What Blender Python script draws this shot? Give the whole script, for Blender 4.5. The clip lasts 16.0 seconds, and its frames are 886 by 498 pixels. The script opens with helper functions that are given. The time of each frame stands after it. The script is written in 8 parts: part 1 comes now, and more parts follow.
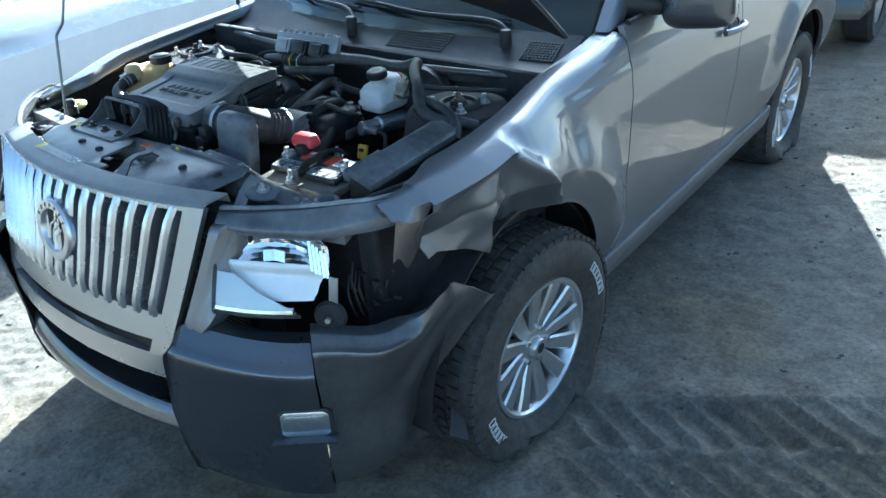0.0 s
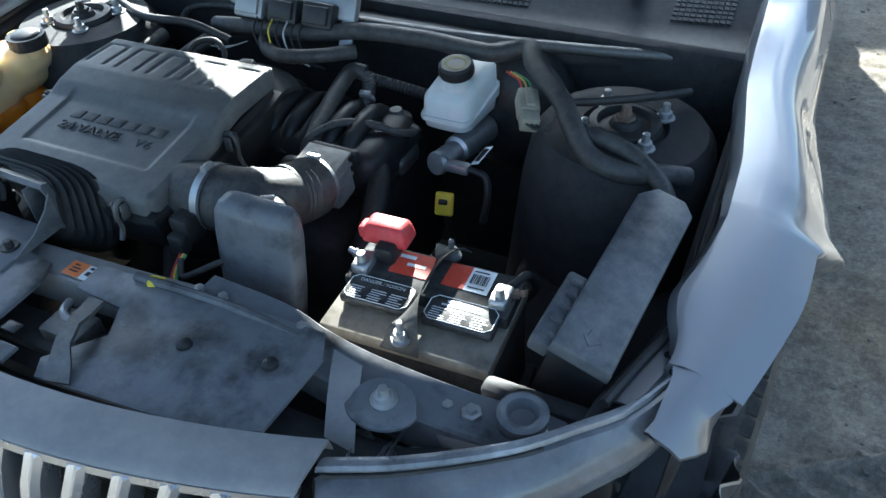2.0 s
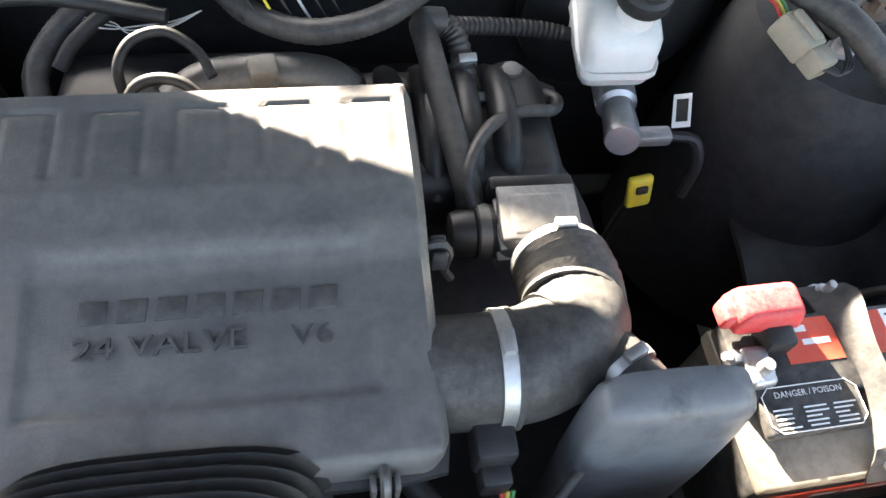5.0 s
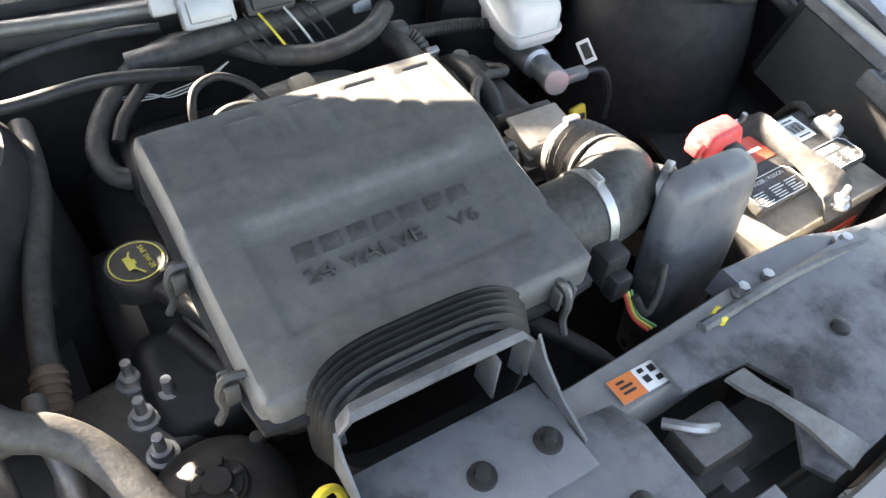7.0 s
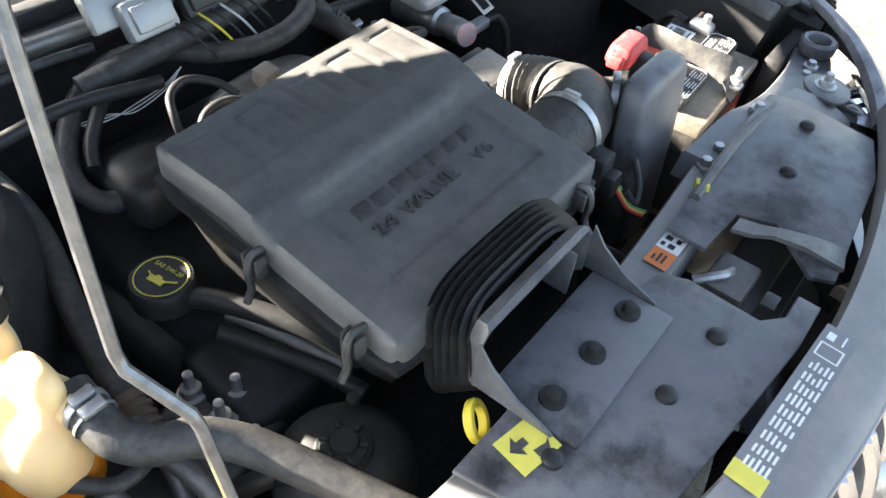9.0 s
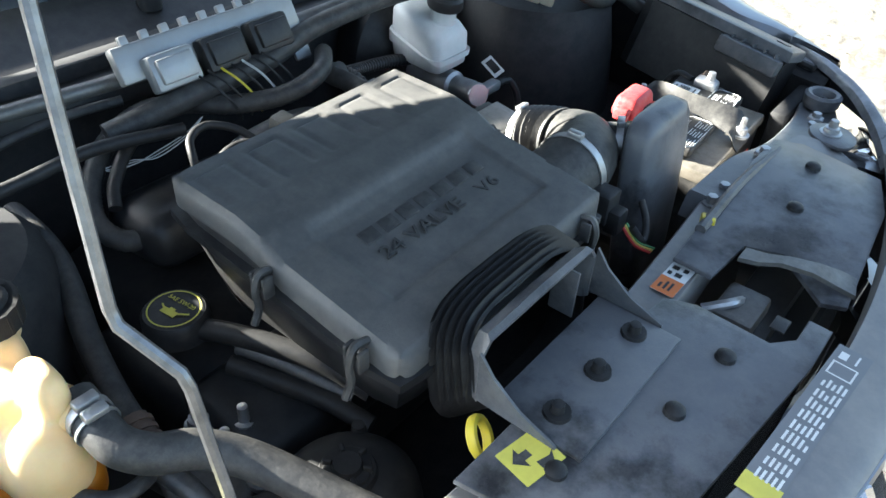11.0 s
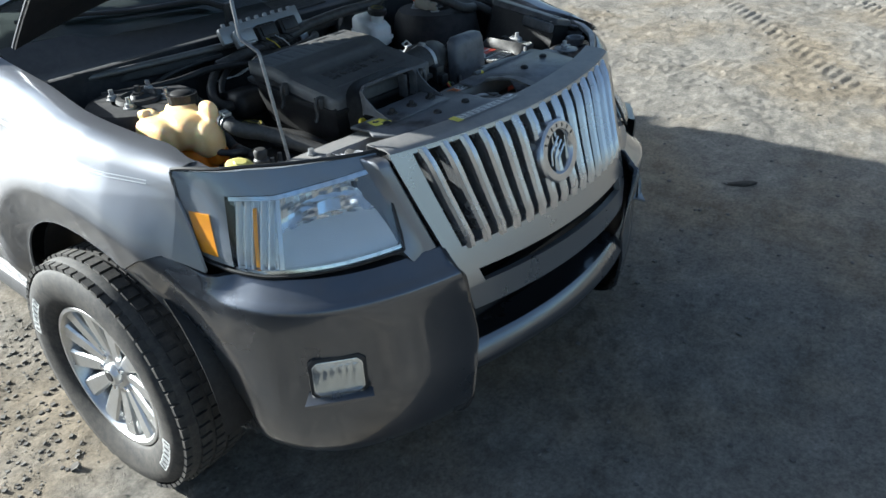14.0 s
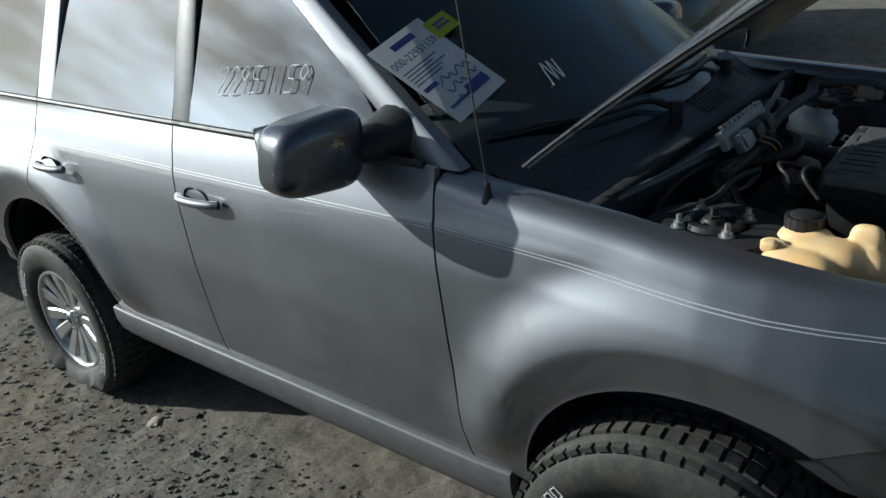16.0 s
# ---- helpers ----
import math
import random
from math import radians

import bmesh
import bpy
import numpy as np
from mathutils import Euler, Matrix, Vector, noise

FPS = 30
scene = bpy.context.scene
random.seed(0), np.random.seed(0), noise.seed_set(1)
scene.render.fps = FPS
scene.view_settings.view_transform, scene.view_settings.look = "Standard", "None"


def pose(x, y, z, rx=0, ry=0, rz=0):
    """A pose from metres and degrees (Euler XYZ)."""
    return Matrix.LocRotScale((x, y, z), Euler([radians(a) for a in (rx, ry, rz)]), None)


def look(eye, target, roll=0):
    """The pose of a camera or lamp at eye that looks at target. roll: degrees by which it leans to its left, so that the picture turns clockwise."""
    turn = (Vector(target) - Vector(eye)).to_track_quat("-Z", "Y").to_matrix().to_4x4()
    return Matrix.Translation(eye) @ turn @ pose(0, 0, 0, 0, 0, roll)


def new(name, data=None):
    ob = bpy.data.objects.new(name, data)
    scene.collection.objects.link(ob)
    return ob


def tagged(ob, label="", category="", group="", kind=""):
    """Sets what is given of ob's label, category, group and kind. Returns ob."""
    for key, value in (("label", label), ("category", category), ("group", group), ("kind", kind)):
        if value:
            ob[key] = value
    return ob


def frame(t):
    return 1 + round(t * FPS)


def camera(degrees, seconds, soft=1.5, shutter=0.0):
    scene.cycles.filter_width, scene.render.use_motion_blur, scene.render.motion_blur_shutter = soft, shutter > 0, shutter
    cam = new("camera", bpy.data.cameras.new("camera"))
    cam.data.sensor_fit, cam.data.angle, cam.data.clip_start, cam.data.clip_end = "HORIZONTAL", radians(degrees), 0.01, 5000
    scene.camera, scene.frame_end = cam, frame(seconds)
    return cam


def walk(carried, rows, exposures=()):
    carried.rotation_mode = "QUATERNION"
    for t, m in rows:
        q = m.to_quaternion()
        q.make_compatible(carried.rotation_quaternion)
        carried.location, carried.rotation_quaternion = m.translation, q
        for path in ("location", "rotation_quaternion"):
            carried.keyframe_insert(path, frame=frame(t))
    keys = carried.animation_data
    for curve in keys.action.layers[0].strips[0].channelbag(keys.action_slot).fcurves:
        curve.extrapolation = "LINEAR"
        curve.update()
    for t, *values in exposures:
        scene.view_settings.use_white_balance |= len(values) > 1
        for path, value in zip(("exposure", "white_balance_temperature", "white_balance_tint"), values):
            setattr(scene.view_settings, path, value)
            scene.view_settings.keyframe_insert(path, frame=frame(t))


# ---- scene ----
cam = camera(60.7, 16.0)
PATH = [
    (0, (1.932, -1.54, 1.63), (0.778, -0.194, 0.703), -6.3),
    (0.5, (1.663, -1.455, 1.629), (0.633, -0.048, 0.65), -5.6),
    (1, (1.364, -1.378, 1.673), (0.475, 0.098, 0.658), -5.4),
    (1.5, (1.128, -1.233, 1.646), (0.236, 0.21, 0.587), -6.0),
    (2, (0.902, -0.998, 1.663), (0.144, 0.343, 0.386), -6.4),
    (2.5, (0.721, -0.871, 1.65), (0.085, 0.404, 0.246), -5.7),
    (3, (0.487, -0.77, 1.638), (0.103, 0.454, 0.104), -5.2),
    (3.5, (0.365, -0.725, 1.624), (0.13, 0.468, 0.036), -3.3),
    (4, (0.291, -0.626, 1.605), (0.146, 0.508, -0.036), -4.0),
    (4.5, (0.2, -0.583, 1.612), (0.131, 0.493, -0.072), -1.0),
    (5, (0.02, -0.56, 1.613), (0.241, 0.475, -0.084), 5.4),
    (5.2, (-0.069, -0.552, 1.609), (0.302, 0.445, -0.084), 8.9),
    (7.3, (-0.419, -0.749, 1.633), (0.445, 0.296, 0.162), 2.1),
    (7.5, (-0.482, -0.687, 1.627), (0.471, 0.258, 0.143), 2.5),
    (8, (-0.569, -0.649, 1.631), (0.474, 0.142, 0.118), 5.6),
    (8.5, (-0.589, -0.654, 1.633), (0.494, 0.12, 0.141), 4.4),
    (9, (-0.589, -0.648, 1.633), (0.502, 0.123, 0.144), 4.0),
    (9.5, (-0.592, -0.637, 1.627), (0.521, 0.095, 0.135), 5.4),
    (9.7, (-0.598, -0.633, 1.627), (0.521, 0.097, 0.138), 5.9),
    (11.8, (-0.676, -0.852, 1.566), (0.532, 0.193, 0.363), -1.5),
    (12, (-0.73, -0.901, 1.631), (0.447, 0.148, 0.4), -4.0),
    (12.5, (-0.853, -1.062, 1.651), (0.3, 0.059, 0.462), -4.6),
    (13, (-1.097, -1.367, 1.675), (0.067, -0.194, 0.548), -8.4),
    (13.5, (-1.281, -1.635, 1.697), (-0.126, -0.369, 0.665), -7.6),
    (14, (-1.452, -1.79, 1.721), (-0.209, -0.638, 0.66), -5.6),
    (14.5, (-1.771, -1.704, 1.762), (-0.443, -0.55, 0.81), -5.0),
    (15, (-1.93, -1.402, 1.75), (-0.598, -0.226, 0.831), -5.4),
    (15.5, (-1.944, -0.931, 1.78), (-0.649, 0.273, 0.846), -7.9),
    (16, (-1.97, -0.398, 1.757), (-0.6, 0.773, 0.889), -7.3),
]
EXPOSURES = [(0.0, 3.3, 5000, -4), (1.5, 3.5, 5300, 0), (2.5, 3.8, 5850, 4), (3.0, 4.45, 6300, 7), (3.5, 4.65, 6800, 10), (5.0, 4.85, 7200, 13), (7.5, 4.95, 7400, 12), (8.2, 4.45, 6900, 11), (9.5, 4.25, 6700, 9), (12.0, 3.3, 5700, 3), (13.0, 2.55, 5650, 4), (14.5, 2.0, 5600, 3), (16.0, 0.6, 5600, 1)]
walk(cam, [(t, look(eye, target, roll)) for t, eye, target, roll in PATH], EXPOSURES)

# ---- light ----
SUN = Vector((-1.0, 2.3, 1.07)).normalized()
world = bpy.data.worlds.new("sky")
scene.world = world
world.use_nodes = True
wn = world.node_tree.nodes
sky = wn.new("ShaderNodeTexSky")
sky.sky_type = "NISHITA"
sky.sun_disc = False
sky.sun_elevation = math.asin(SUN.z)
sky.sun_rotation = math.atan2(SUN.x, SUN.y)
sky.dust_density = 1.0
# thin streaks of cloud over the whole sky
wtc = wn.new("ShaderNodeTexCoord")
wmap = wn.new("ShaderNodeMapping")
wmap.inputs["Scale"].default_value = (1.2, 2.6, 5.0)
wnoise = wn.new("ShaderNodeTexNoise")
wnoise.inputs["Scale"].default_value = 1.7
wnoise.inputs["Detail"].default_value = 6
wramp = wn.new("ShaderNodeValToRGB")
wramp.color_ramp.elements[0].position = 0.40
wramp.color_ramp.elements[1].position = 0.72
wmix = wn.new("ShaderNodeMix")
wmix.data_type = "RGBA"
# cloud is brighter towards the sun
wdot = wn.new("ShaderNodeVectorMath")
wdot.operation = "DOT_PRODUCT"
wdot.inputs[1].default_value = SUN
wpow = wn.new("ShaderNodeMath")
wpow.operation = "POWER"
wpow.inputs[1].default_value = 10.0
wpow.use_clamp = False
wclamp = wn.new("ShaderNodeMath")
wclamp.operation = "MAXIMUM"
wclamp.inputs[1].default_value = 0.0
wbright = wn.new("ShaderNodeMath")
wbright.operation = "MULTIPLY_ADD"
wbright.inputs[1].default_value = 80.0
wbright.inputs[2].default_value = 1.5
wcol = wn.new("ShaderNodeMix")
wcol.data_type = "RGBA"
wcol.blend_type = "MULTIPLY"
wcol.inputs["Factor"].default_value = 1.0
wcol.inputs["A"].default_value = (0.96, 0.98, 1.0, 1)
world.node_tree.links.new(wtc.outputs["Generated"], wdot.inputs[0])
world.node_tree.links.new(wdot.outputs["Value"], wclamp.inputs[0])
world.node_tree.links.new(wclamp.outputs[0], wpow.inputs[0])
world.node_tree.links.new(wpow.outputs[0], wbright.inputs[0])
world.node_tree.links.new(wbright.outputs[0], wcol.inputs["B"])
world.node_tree.links.new(wcol.outputs["Result"], wmix.inputs["B"])
wl = world.node_tree.links
wl.new(wtc.outputs["Generated"], wmap.inputs["Vector"])
wl.new(wmap.outputs[0], wnoise.inputs["Vector"])
wl.new(wnoise.outputs["Fac"], wramp.inputs[0])
wl.new(wramp.outputs["Color"], wmix.inputs["Factor"])
wl.new(sky.outputs[0], wmix.inputs["A"])
wl.new(wmix.outputs["Result"], wn["Background"].inputs["Color"])
wn["Background"].inputs["Strength"].default_value = 0.043
sun = new("sun", bpy.data.lights.new("sun", "SUN"))
sun.data.energy = 4.5
sun.data.angle = radians(0.6)
sun.data.color = (1.0, 0.92, 0.80)
sun.matrix_world = look((0, 0, 30), Vector((0, 0, 30)) - SUN)


# ---- materials ----
def mat(name, color, rough=0.5, metal=0.0, second=None, scale=8.0, amount=0.5, bump=0.0, bump_scale=200.0, coat=0.0, dust=None, dust_amount=0.0, random_tone=0.0):
    """A surface with a base colour, a second tone in broad patches, fine relief, and dust in specks and films."""
    m = bpy.data.materials.new(name)
    m.use_nodes = True
    n, l = m.node_tree.nodes, m.node_tree.links
    b = n["Principled BSDF"]
    b.inputs["Metallic"].default_value = metal
    b.inputs["Specular IOR Level"].default_value = 0.5 if metal > 0.3 else 0.30
    b.inputs["Coat Weight"].default_value = coat
    b.inputs["Coat Roughness"].default_value = 0.035
    tc = n.new("ShaderNodeTexCoord")
    big = n.new("ShaderNodeTexNoise")
    big.inputs["Scale"].default_value = scale
    big.inputs["Detail"].default_value = 8
    big.inputs["Roughness"].default_value = 0.65
    l.new(tc.outputs["Object"], big.inputs["Vector"])
    ramp = n.new("ShaderNodeMapRange")
    ramp.inputs["From Min"].default_value = 0.35
    ramp.inputs["From Max"].default_value = 0.7
    ramp.inputs["To Max"].default_value = amount
    l.new(big.outputs["Fac"], ramp.inputs["Value"])
    mix = n.new("ShaderNodeMix")
    mix.data_type = "RGBA"
    mix.inputs["A"].default_value = (*color, 1)
    mix.inputs["B"].default_value = (*(second or tuple(c * 0.7 for c in color)), 1)
    l.new(ramp.outputs[0], mix.inputs["Factor"])
    out = mix.outputs["Result"]
    fine = n.new("ShaderNodeTexNoise")
    fine.inputs["Scale"].default_value = bump_scale
    fine.inputs["Detail"].default_value = 3
    l.new(tc.outputs["Object"], fine.inputs["Vector"])
    if dust:
        dr = n.new("ShaderNodeMapRange")
        dr.inputs["From Min"].default_value = 0.40
        dr.inputs["From Max"].default_value = 0.75
        dr.inputs["To Max"].default_value = dust_amount
        mid = n.new("ShaderNodeTexNoise")
        mid.inputs["Scale"].default_value = scale * 4.3
        mid.inputs["Detail"].default_value = 10
        mid.inputs["Roughness"].default_value = 0.75
        l.new(tc.outputs["Object"], mid.inputs["Vector"])
        l.new(mid.outputs["Fac"], dr.inputs["Value"])
        dm = n.new("ShaderNodeMix")
        dm.data_type = "RGBA"
        dm.inputs["B"].default_value = (*dust, 1)
        l.new(dr.outputs[0], dm.inputs["Factor"])
        l.new(out, dm.inputs["A"])
        out = dm.outputs["Result"]
    if random_tone:
        info = n.new("ShaderNodeObjectInfo")
        hs = n.new("ShaderNodeHueSaturation")
        rr = n.new("ShaderNodeMapRange")
        rr.inputs["To Min"].default_value = 1 - random_tone
        rr.inputs["To Max"].default_value = 1 + random_tone
        l.new(info.outputs["Random"], rr.inputs["Value"])
        l.new(rr.outputs[0], hs.inputs["Value"])
        l.new(out, hs.inputs["Color"])
        out = hs.outputs["Color"]
    l.new(out, b.inputs["Base Color"])
    rg = n.new("ShaderNodeMapRange")
    rg.inputs["To Min"].default_value = max(0.02, rough - 0.10)
    rg.inputs["To Max"].default_value = min(1, rough + 0.12)
    l.new(big.outputs["Fac"], rg.inputs["Value"])
    l.new(rg.outputs[0], b.inputs["Roughness"])
    if bump:
        bp = n.new("ShaderNodeBump")
        bp.inputs["Strength"].default_value = bump
        bp.inputs["Distance"].default_value = 0.002
        l.new(fine.outputs["Fac"], bp.inputs["Height"])
        l.new(bp.outputs[0], b.inputs["Normal"])
    return m


DUST = (0.30, 0.28, 0.25)
M_PAINT = mat("grey_paint", (0.165, 0.170, 0.186), 0.50, 0.86, (0.20, 0.204, 0.218), 3, 0.6, coat=1.0, dust=DUST, dust_amount=0.06)
M_CLAD = mat("bumper_paint", (0.080, 0.086, 0.100), 0.28, 0.80, (0.094, 0.099, 0.114), 4, 0.6, coat=1.0, dust=DUST, dust_amount=0.05)
M_SILL = mat("sill_plastic", (0.075, 0.077, 0.083), 0.5, 0.1, (0.095, 0.095, 0.098), 5, 0.7, bump=0.05, dust=DUST, dust_amount=0.2)
M_SILVER = mat("satin_silver", (0.56, 0.57, 0.59), 0.25, 0.90, (0.50, 0.51, 0.53), 4, 0.3)
M_SATIN = mat("satin_grey", (0.34, 0.35, 0.365), 0.28, 0.88, (0.30, 0.31, 0.325), 4, 0.4, coat=0.3)
M_CHROME = mat("chrome", (0.78, 0.79, 0.80), 0.10, 1.0, (0.6, 0.6, 0.6), 20, 0.3)
M_ALLOY = mat("wheel_alloy", (0.60, 0.61, 0.62), 0.30, 0.85, (0.45, 0.44, 0.42), 14, 0.6, dust=DUST, dust_amount=0.25)
M_METAL = mat("dull_metal", (0.42, 0.43, 0.44), 0.42, 0.8, (0.30, 0.29, 0.28), 40, 0.7, bump=0.2, bump_scale=300)
M_RUST = mat("rusty_iron", (0.17, 0.12, 0.09), 0.8, 0.3, (0.10, 0.08, 0.07), 30, 0.8, bump=0.5)
M_BLACK = mat("black_plastic", (0.012, 0.012, 0.013), 0.42, 0, (0.022, 0.022, 0.023), 10, 0.8, bump=0.12, bump_scale=500, dust=DUST, dust_amount=0.07)
M_DUSTY = mat("dusty_plastic", (0.030, 0.032, 0.036), 0.34, 0, (0.125, 0.130, 0.142), 9, 0.9, bump=0.12, bump_scale=600, dust=DUST, dust_amount=0.28)
M_COVER = mat("cover_plastic", (0.020, 0.021, 0.024), 0.30, 0, (0.115, 0.120, 0.132), 6, 0.9, bump=0.12, bump_scale=500, dust=DUST, dust_amount=0.22)
for node in M_COVER.node_tree.nodes:
    if node.bl_idname == "ShaderNodeMapRange" and abs(node.inputs["From Min"].default_value - 0.35) < 1e-4:
        node.inputs["From Min"].default_value, node.inputs["From Max"].default_value = 0.40, 0.52
M_LID = mat("lid_plastic", (0.062, 0.062, 0.063), 0.42, 0, (0.100, 0.098, 0.094), 7, 0.8, bump=0.15, bump_scale=700, dust=DUST, dust_amount=0.22)
M_RUBBER = mat("black_rubber", (0.014, 0.014, 0.015), 0.5, 0, (0.022, 0.0215, 0.021), 12, 0.7, bump=0.1, dust=DUST, dust_amount=0.07)
M_HOSE = mat("dusty_hose", (0.024, 0.024, 0.025), 0.5, 0, (0.045, 0.044, 0.042), 14, 0.8, bump=0.15, bump_scale=250, dust=DUST, dust_amount=0.18)
M_TYRE = mat("tyre_rubber", (0.022, 0.022, 0.023), 0.7, 0, (0.045, 0.043, 0.04), 9, 0.8, bump=0.2, bump_scale=150, dust=(0.24, 0.21, 0.17), dust_amount=0.22)
M_WHITE = mat("white_print", (0.72, 0.73, 0.72), 0.6, 0, (0.55, 0.54, 0.5), 30, 0.5)
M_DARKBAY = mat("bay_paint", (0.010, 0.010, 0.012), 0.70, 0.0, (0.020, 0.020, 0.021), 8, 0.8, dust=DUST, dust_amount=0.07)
M_GREYMETAL = mat("cast_aluminium", (0.13, 0.13, 0.13), 0.5, 0.6, (0.09, 0.085, 0.08), 25, 0.9, bump=0.22, bump_scale=180, dust=DUST, dust_amount=0.3)
M_GLOSS = mat("black_enamel", (0.006, 0.006, 0.007), 0.5, 0, (0.010, 0.010, 0.010), 10, 0.5)
M_PLUG = mat("grimy_plug", (0.16, 0.145, 0.12), 0.5, 0, (0.09, 0.085, 0.075), 30, 0.7, bump=0.1, dust=DUST, dust_amount=0.3)
M_STRIPE = mat("stripe_grey", (0.42, 0.43, 0.44), 0.4, 0.2, (0.36, 0.37, 0.38), 20, 0.5)
M_CAST = mat("dusty_aluminium", (0.26, 0.255, 0.245), 0.55, 0.45, (0.15, 0.145, 0.14), 30, 0.9, bump=0.3, bump_scale=150, dust=DUST, dust_amount=0.5)
M_INTERIOR = mat("interior_trim", (0.03, 0.03, 0.032), 0.7, 0, (0.045, 0.045, 0.045), 6, 0.6)


def glass(name, color=(1, 1, 1), rough=0.0, tint=0.0):
    m = bpy.data.materials.new(name)
    m.use_nodes = True
    n, l = m.node_tree.nodes, m.node_tree.links
    b = n["Principled BSDF"]
    n.remove(b)
    g = n.new("ShaderNodeBsdfGlossy")
    g.inputs["Roughness"].default_value = rough
    t = n.new("ShaderNodeBsdfTransparent")
    t.inputs["Color"].default_value = (*color, 1)
    # gloss that grows towards grazing view, alike on both faces of the pane
    f = n.new("ShaderNodeLayerWeight")
    f.inputs["Blend"].default_value = 0.5
    k = n.new("ShaderNodeMath")
    k.operation = "POWER"
    k.inputs[1].default_value = 4.5
    l.new(f.outputs["Facing"], k.inputs[0])
    r = n.new("ShaderNodeMapRange")
    r.inputs["To Min"].default_value, r.inputs["To Max"].default_value = 0.035 + 0.10 * tint, 0.9
    l.new(k.outputs[0], r.inputs["Value"])
    mx = n.new("ShaderNodeMixShader")
    l.new(r.outputs[0], mx.inputs[0])
    l.new(t.outputs[0], mx.inputs[1])
    l.new(g.outputs[0], mx.inputs[2])
    l.new(mx.outputs[0], n["Material Output"].inputs["Surface"])
    return m


M_GLASS = glass("window_glass", (0.10, 0.12, 0.12), 0.0, 2.2)
M_SHIELD = glass("windscreen_glass", (0.62, 0.68, 0.66), 0.0, 0.2)
M_LENS = glass("lamp_lens", (0.90, 0.92, 0.93), 0.02)


# ---- mesh helpers ----
def finish(ob, angle=38):
    for p in ob.data.polygons:
        p.use_smooth = True
    ob.data.set_sharp_from_angle(angle=radians(angle))
    return ob


def part(name, bm, material, parent=None, label="", angle=38):
    """One mesh object from a bmesh, under a thing or a part."""
    me = bpy.data.meshes.new(name)
    bm.to_mesh(me)
    bm.free()
    me.materials.append(material)
    ob = new(name, me)
    finish(ob, angle)
    if parent:
        ob.parent = parent
    if label:
        ob["label"] = label
    return ob


def empty(name, m=None, parent=None):
    ob = new(name)
    ob.empty_display_size = 0.2
    if m is not None:
        ob.matrix_world = m
    if parent:
        ob.parent = parent
    return ob


def add(bm, other):
    """Joins a second bmesh into the first."""
    me = bpy.data.meshes.new("t")
    other.to_mesh(me)
    other.free()
    bm.from_mesh(me)
    bpy.data.meshes.remove(me)
    return bm


def box(c, size, bevel=0.0, m=None, segments=2, taper=1.0):
    bm = bmesh.new()
    bmesh.ops.create_cube(bm, size=1)
    for v in bm.verts:
        k = taper if v.co.z > 0 else 1.0
        v.co = Vector((v.co.x * size[0] * k, v.co.y * size[1] * k, v.co.z * size[2]))
    if bevel:
        bmesh.ops.bevel(bm, geom=bm.edges[:], offset=bevel, segments=segments, profile=0.5, affect="EDGES")
    bmesh.ops.transform(bm, matrix=Matrix.Translation(c) @ (m or Matrix.Identity(4)), verts=bm.verts)
    return bm


def grid(P, loop_u=False, loop_v=False, caps=False):
    """A sheet through rows of points."""
    bm = bmesh.new()
    V = [[bm.verts.new(p) for p in row] for row in P]
    nu, nv = len(V), len(V[0])
    for i in range(nu if loop_u else nu - 1):
        for j in range(nv if loop_v else nv - 1):
            a, b, c, d = V[i][j], V[(i + 1) % nu][j], V[(i + 1) % nu][(j + 1) % nv], V[i][(j + 1) % nv]
            if len({a, b, c, d}) == 4:
                try:
                    bm.faces.new((a, b, c, d))
                except ValueError:
                    pass
    if caps:
        for row in (V[0], V[-1]):
            try:
                bm.faces.new(row)
            except ValueError:
                pass
    bmesh.ops.recalc_face_normals(bm, faces=bm.faces)
    return bm


def shell(P, inward, t=0.012):
    """A panel with thickness: the sheet P, a second one set inward by t, and its rims."""
    bm = bmesh.new()
    w = inward if callable(inward) else (lambda p: Vector(inward))
    A = [[bm.verts.new(p) for p in row] for row in P]
    B = [[bm.verts.new(Vector(p) + w(Vector(p)) * t) for p in row] for row in P]
    nu, nv = len(A), len(A[0])
    for i in range(nu - 1):
        for j in range(nv - 1):
            bm.faces.new((A[i][j], A[i + 1][j], A[i + 1][j + 1], A[i][j + 1]))
            bm.faces.new((B[i][j], B[i][j + 1], B[i + 1][j + 1], B[i + 1][j]))
    for i in range(nu - 1):
        for j in (0, nv - 1):
            bm.faces.new((A[i][j], A[i + 1][j], B[i + 1][j], B[i][j]))
    for j in range(nv - 1):
        for i in (0, nu - 1):
            bm.faces.new((A[i][j], A[i][j + 1], B[i][j + 1], B[i][j]))
    bmesh.ops.remove_doubles(bm, verts=bm.verts, dist=1e-5)
    bmesh.ops.recalc_face_normals(bm, faces=bm.faces)
    return bm


def lathe(profile, n=40, m=None, closed=False):
    """Turns (radius, height) pairs round the z axis."""
    P = [[(r * math.cos(2 * math.pi * k / n), r * math.sin(2 * math.pi * k / n), h) for r, h in profile] for k in range(n)]
    bm = grid(P, loop_u=True, loop_v=closed)
    bmesh.ops.remove_doubles(bm, verts=bm.verts, dist=1e-6)
    bmesh.ops.recalc_face_normals(bm, faces=bm.faces)
    if m is not None:
        bmesh.ops.transform(bm, matrix=m, verts=bm.verts)
    return bm


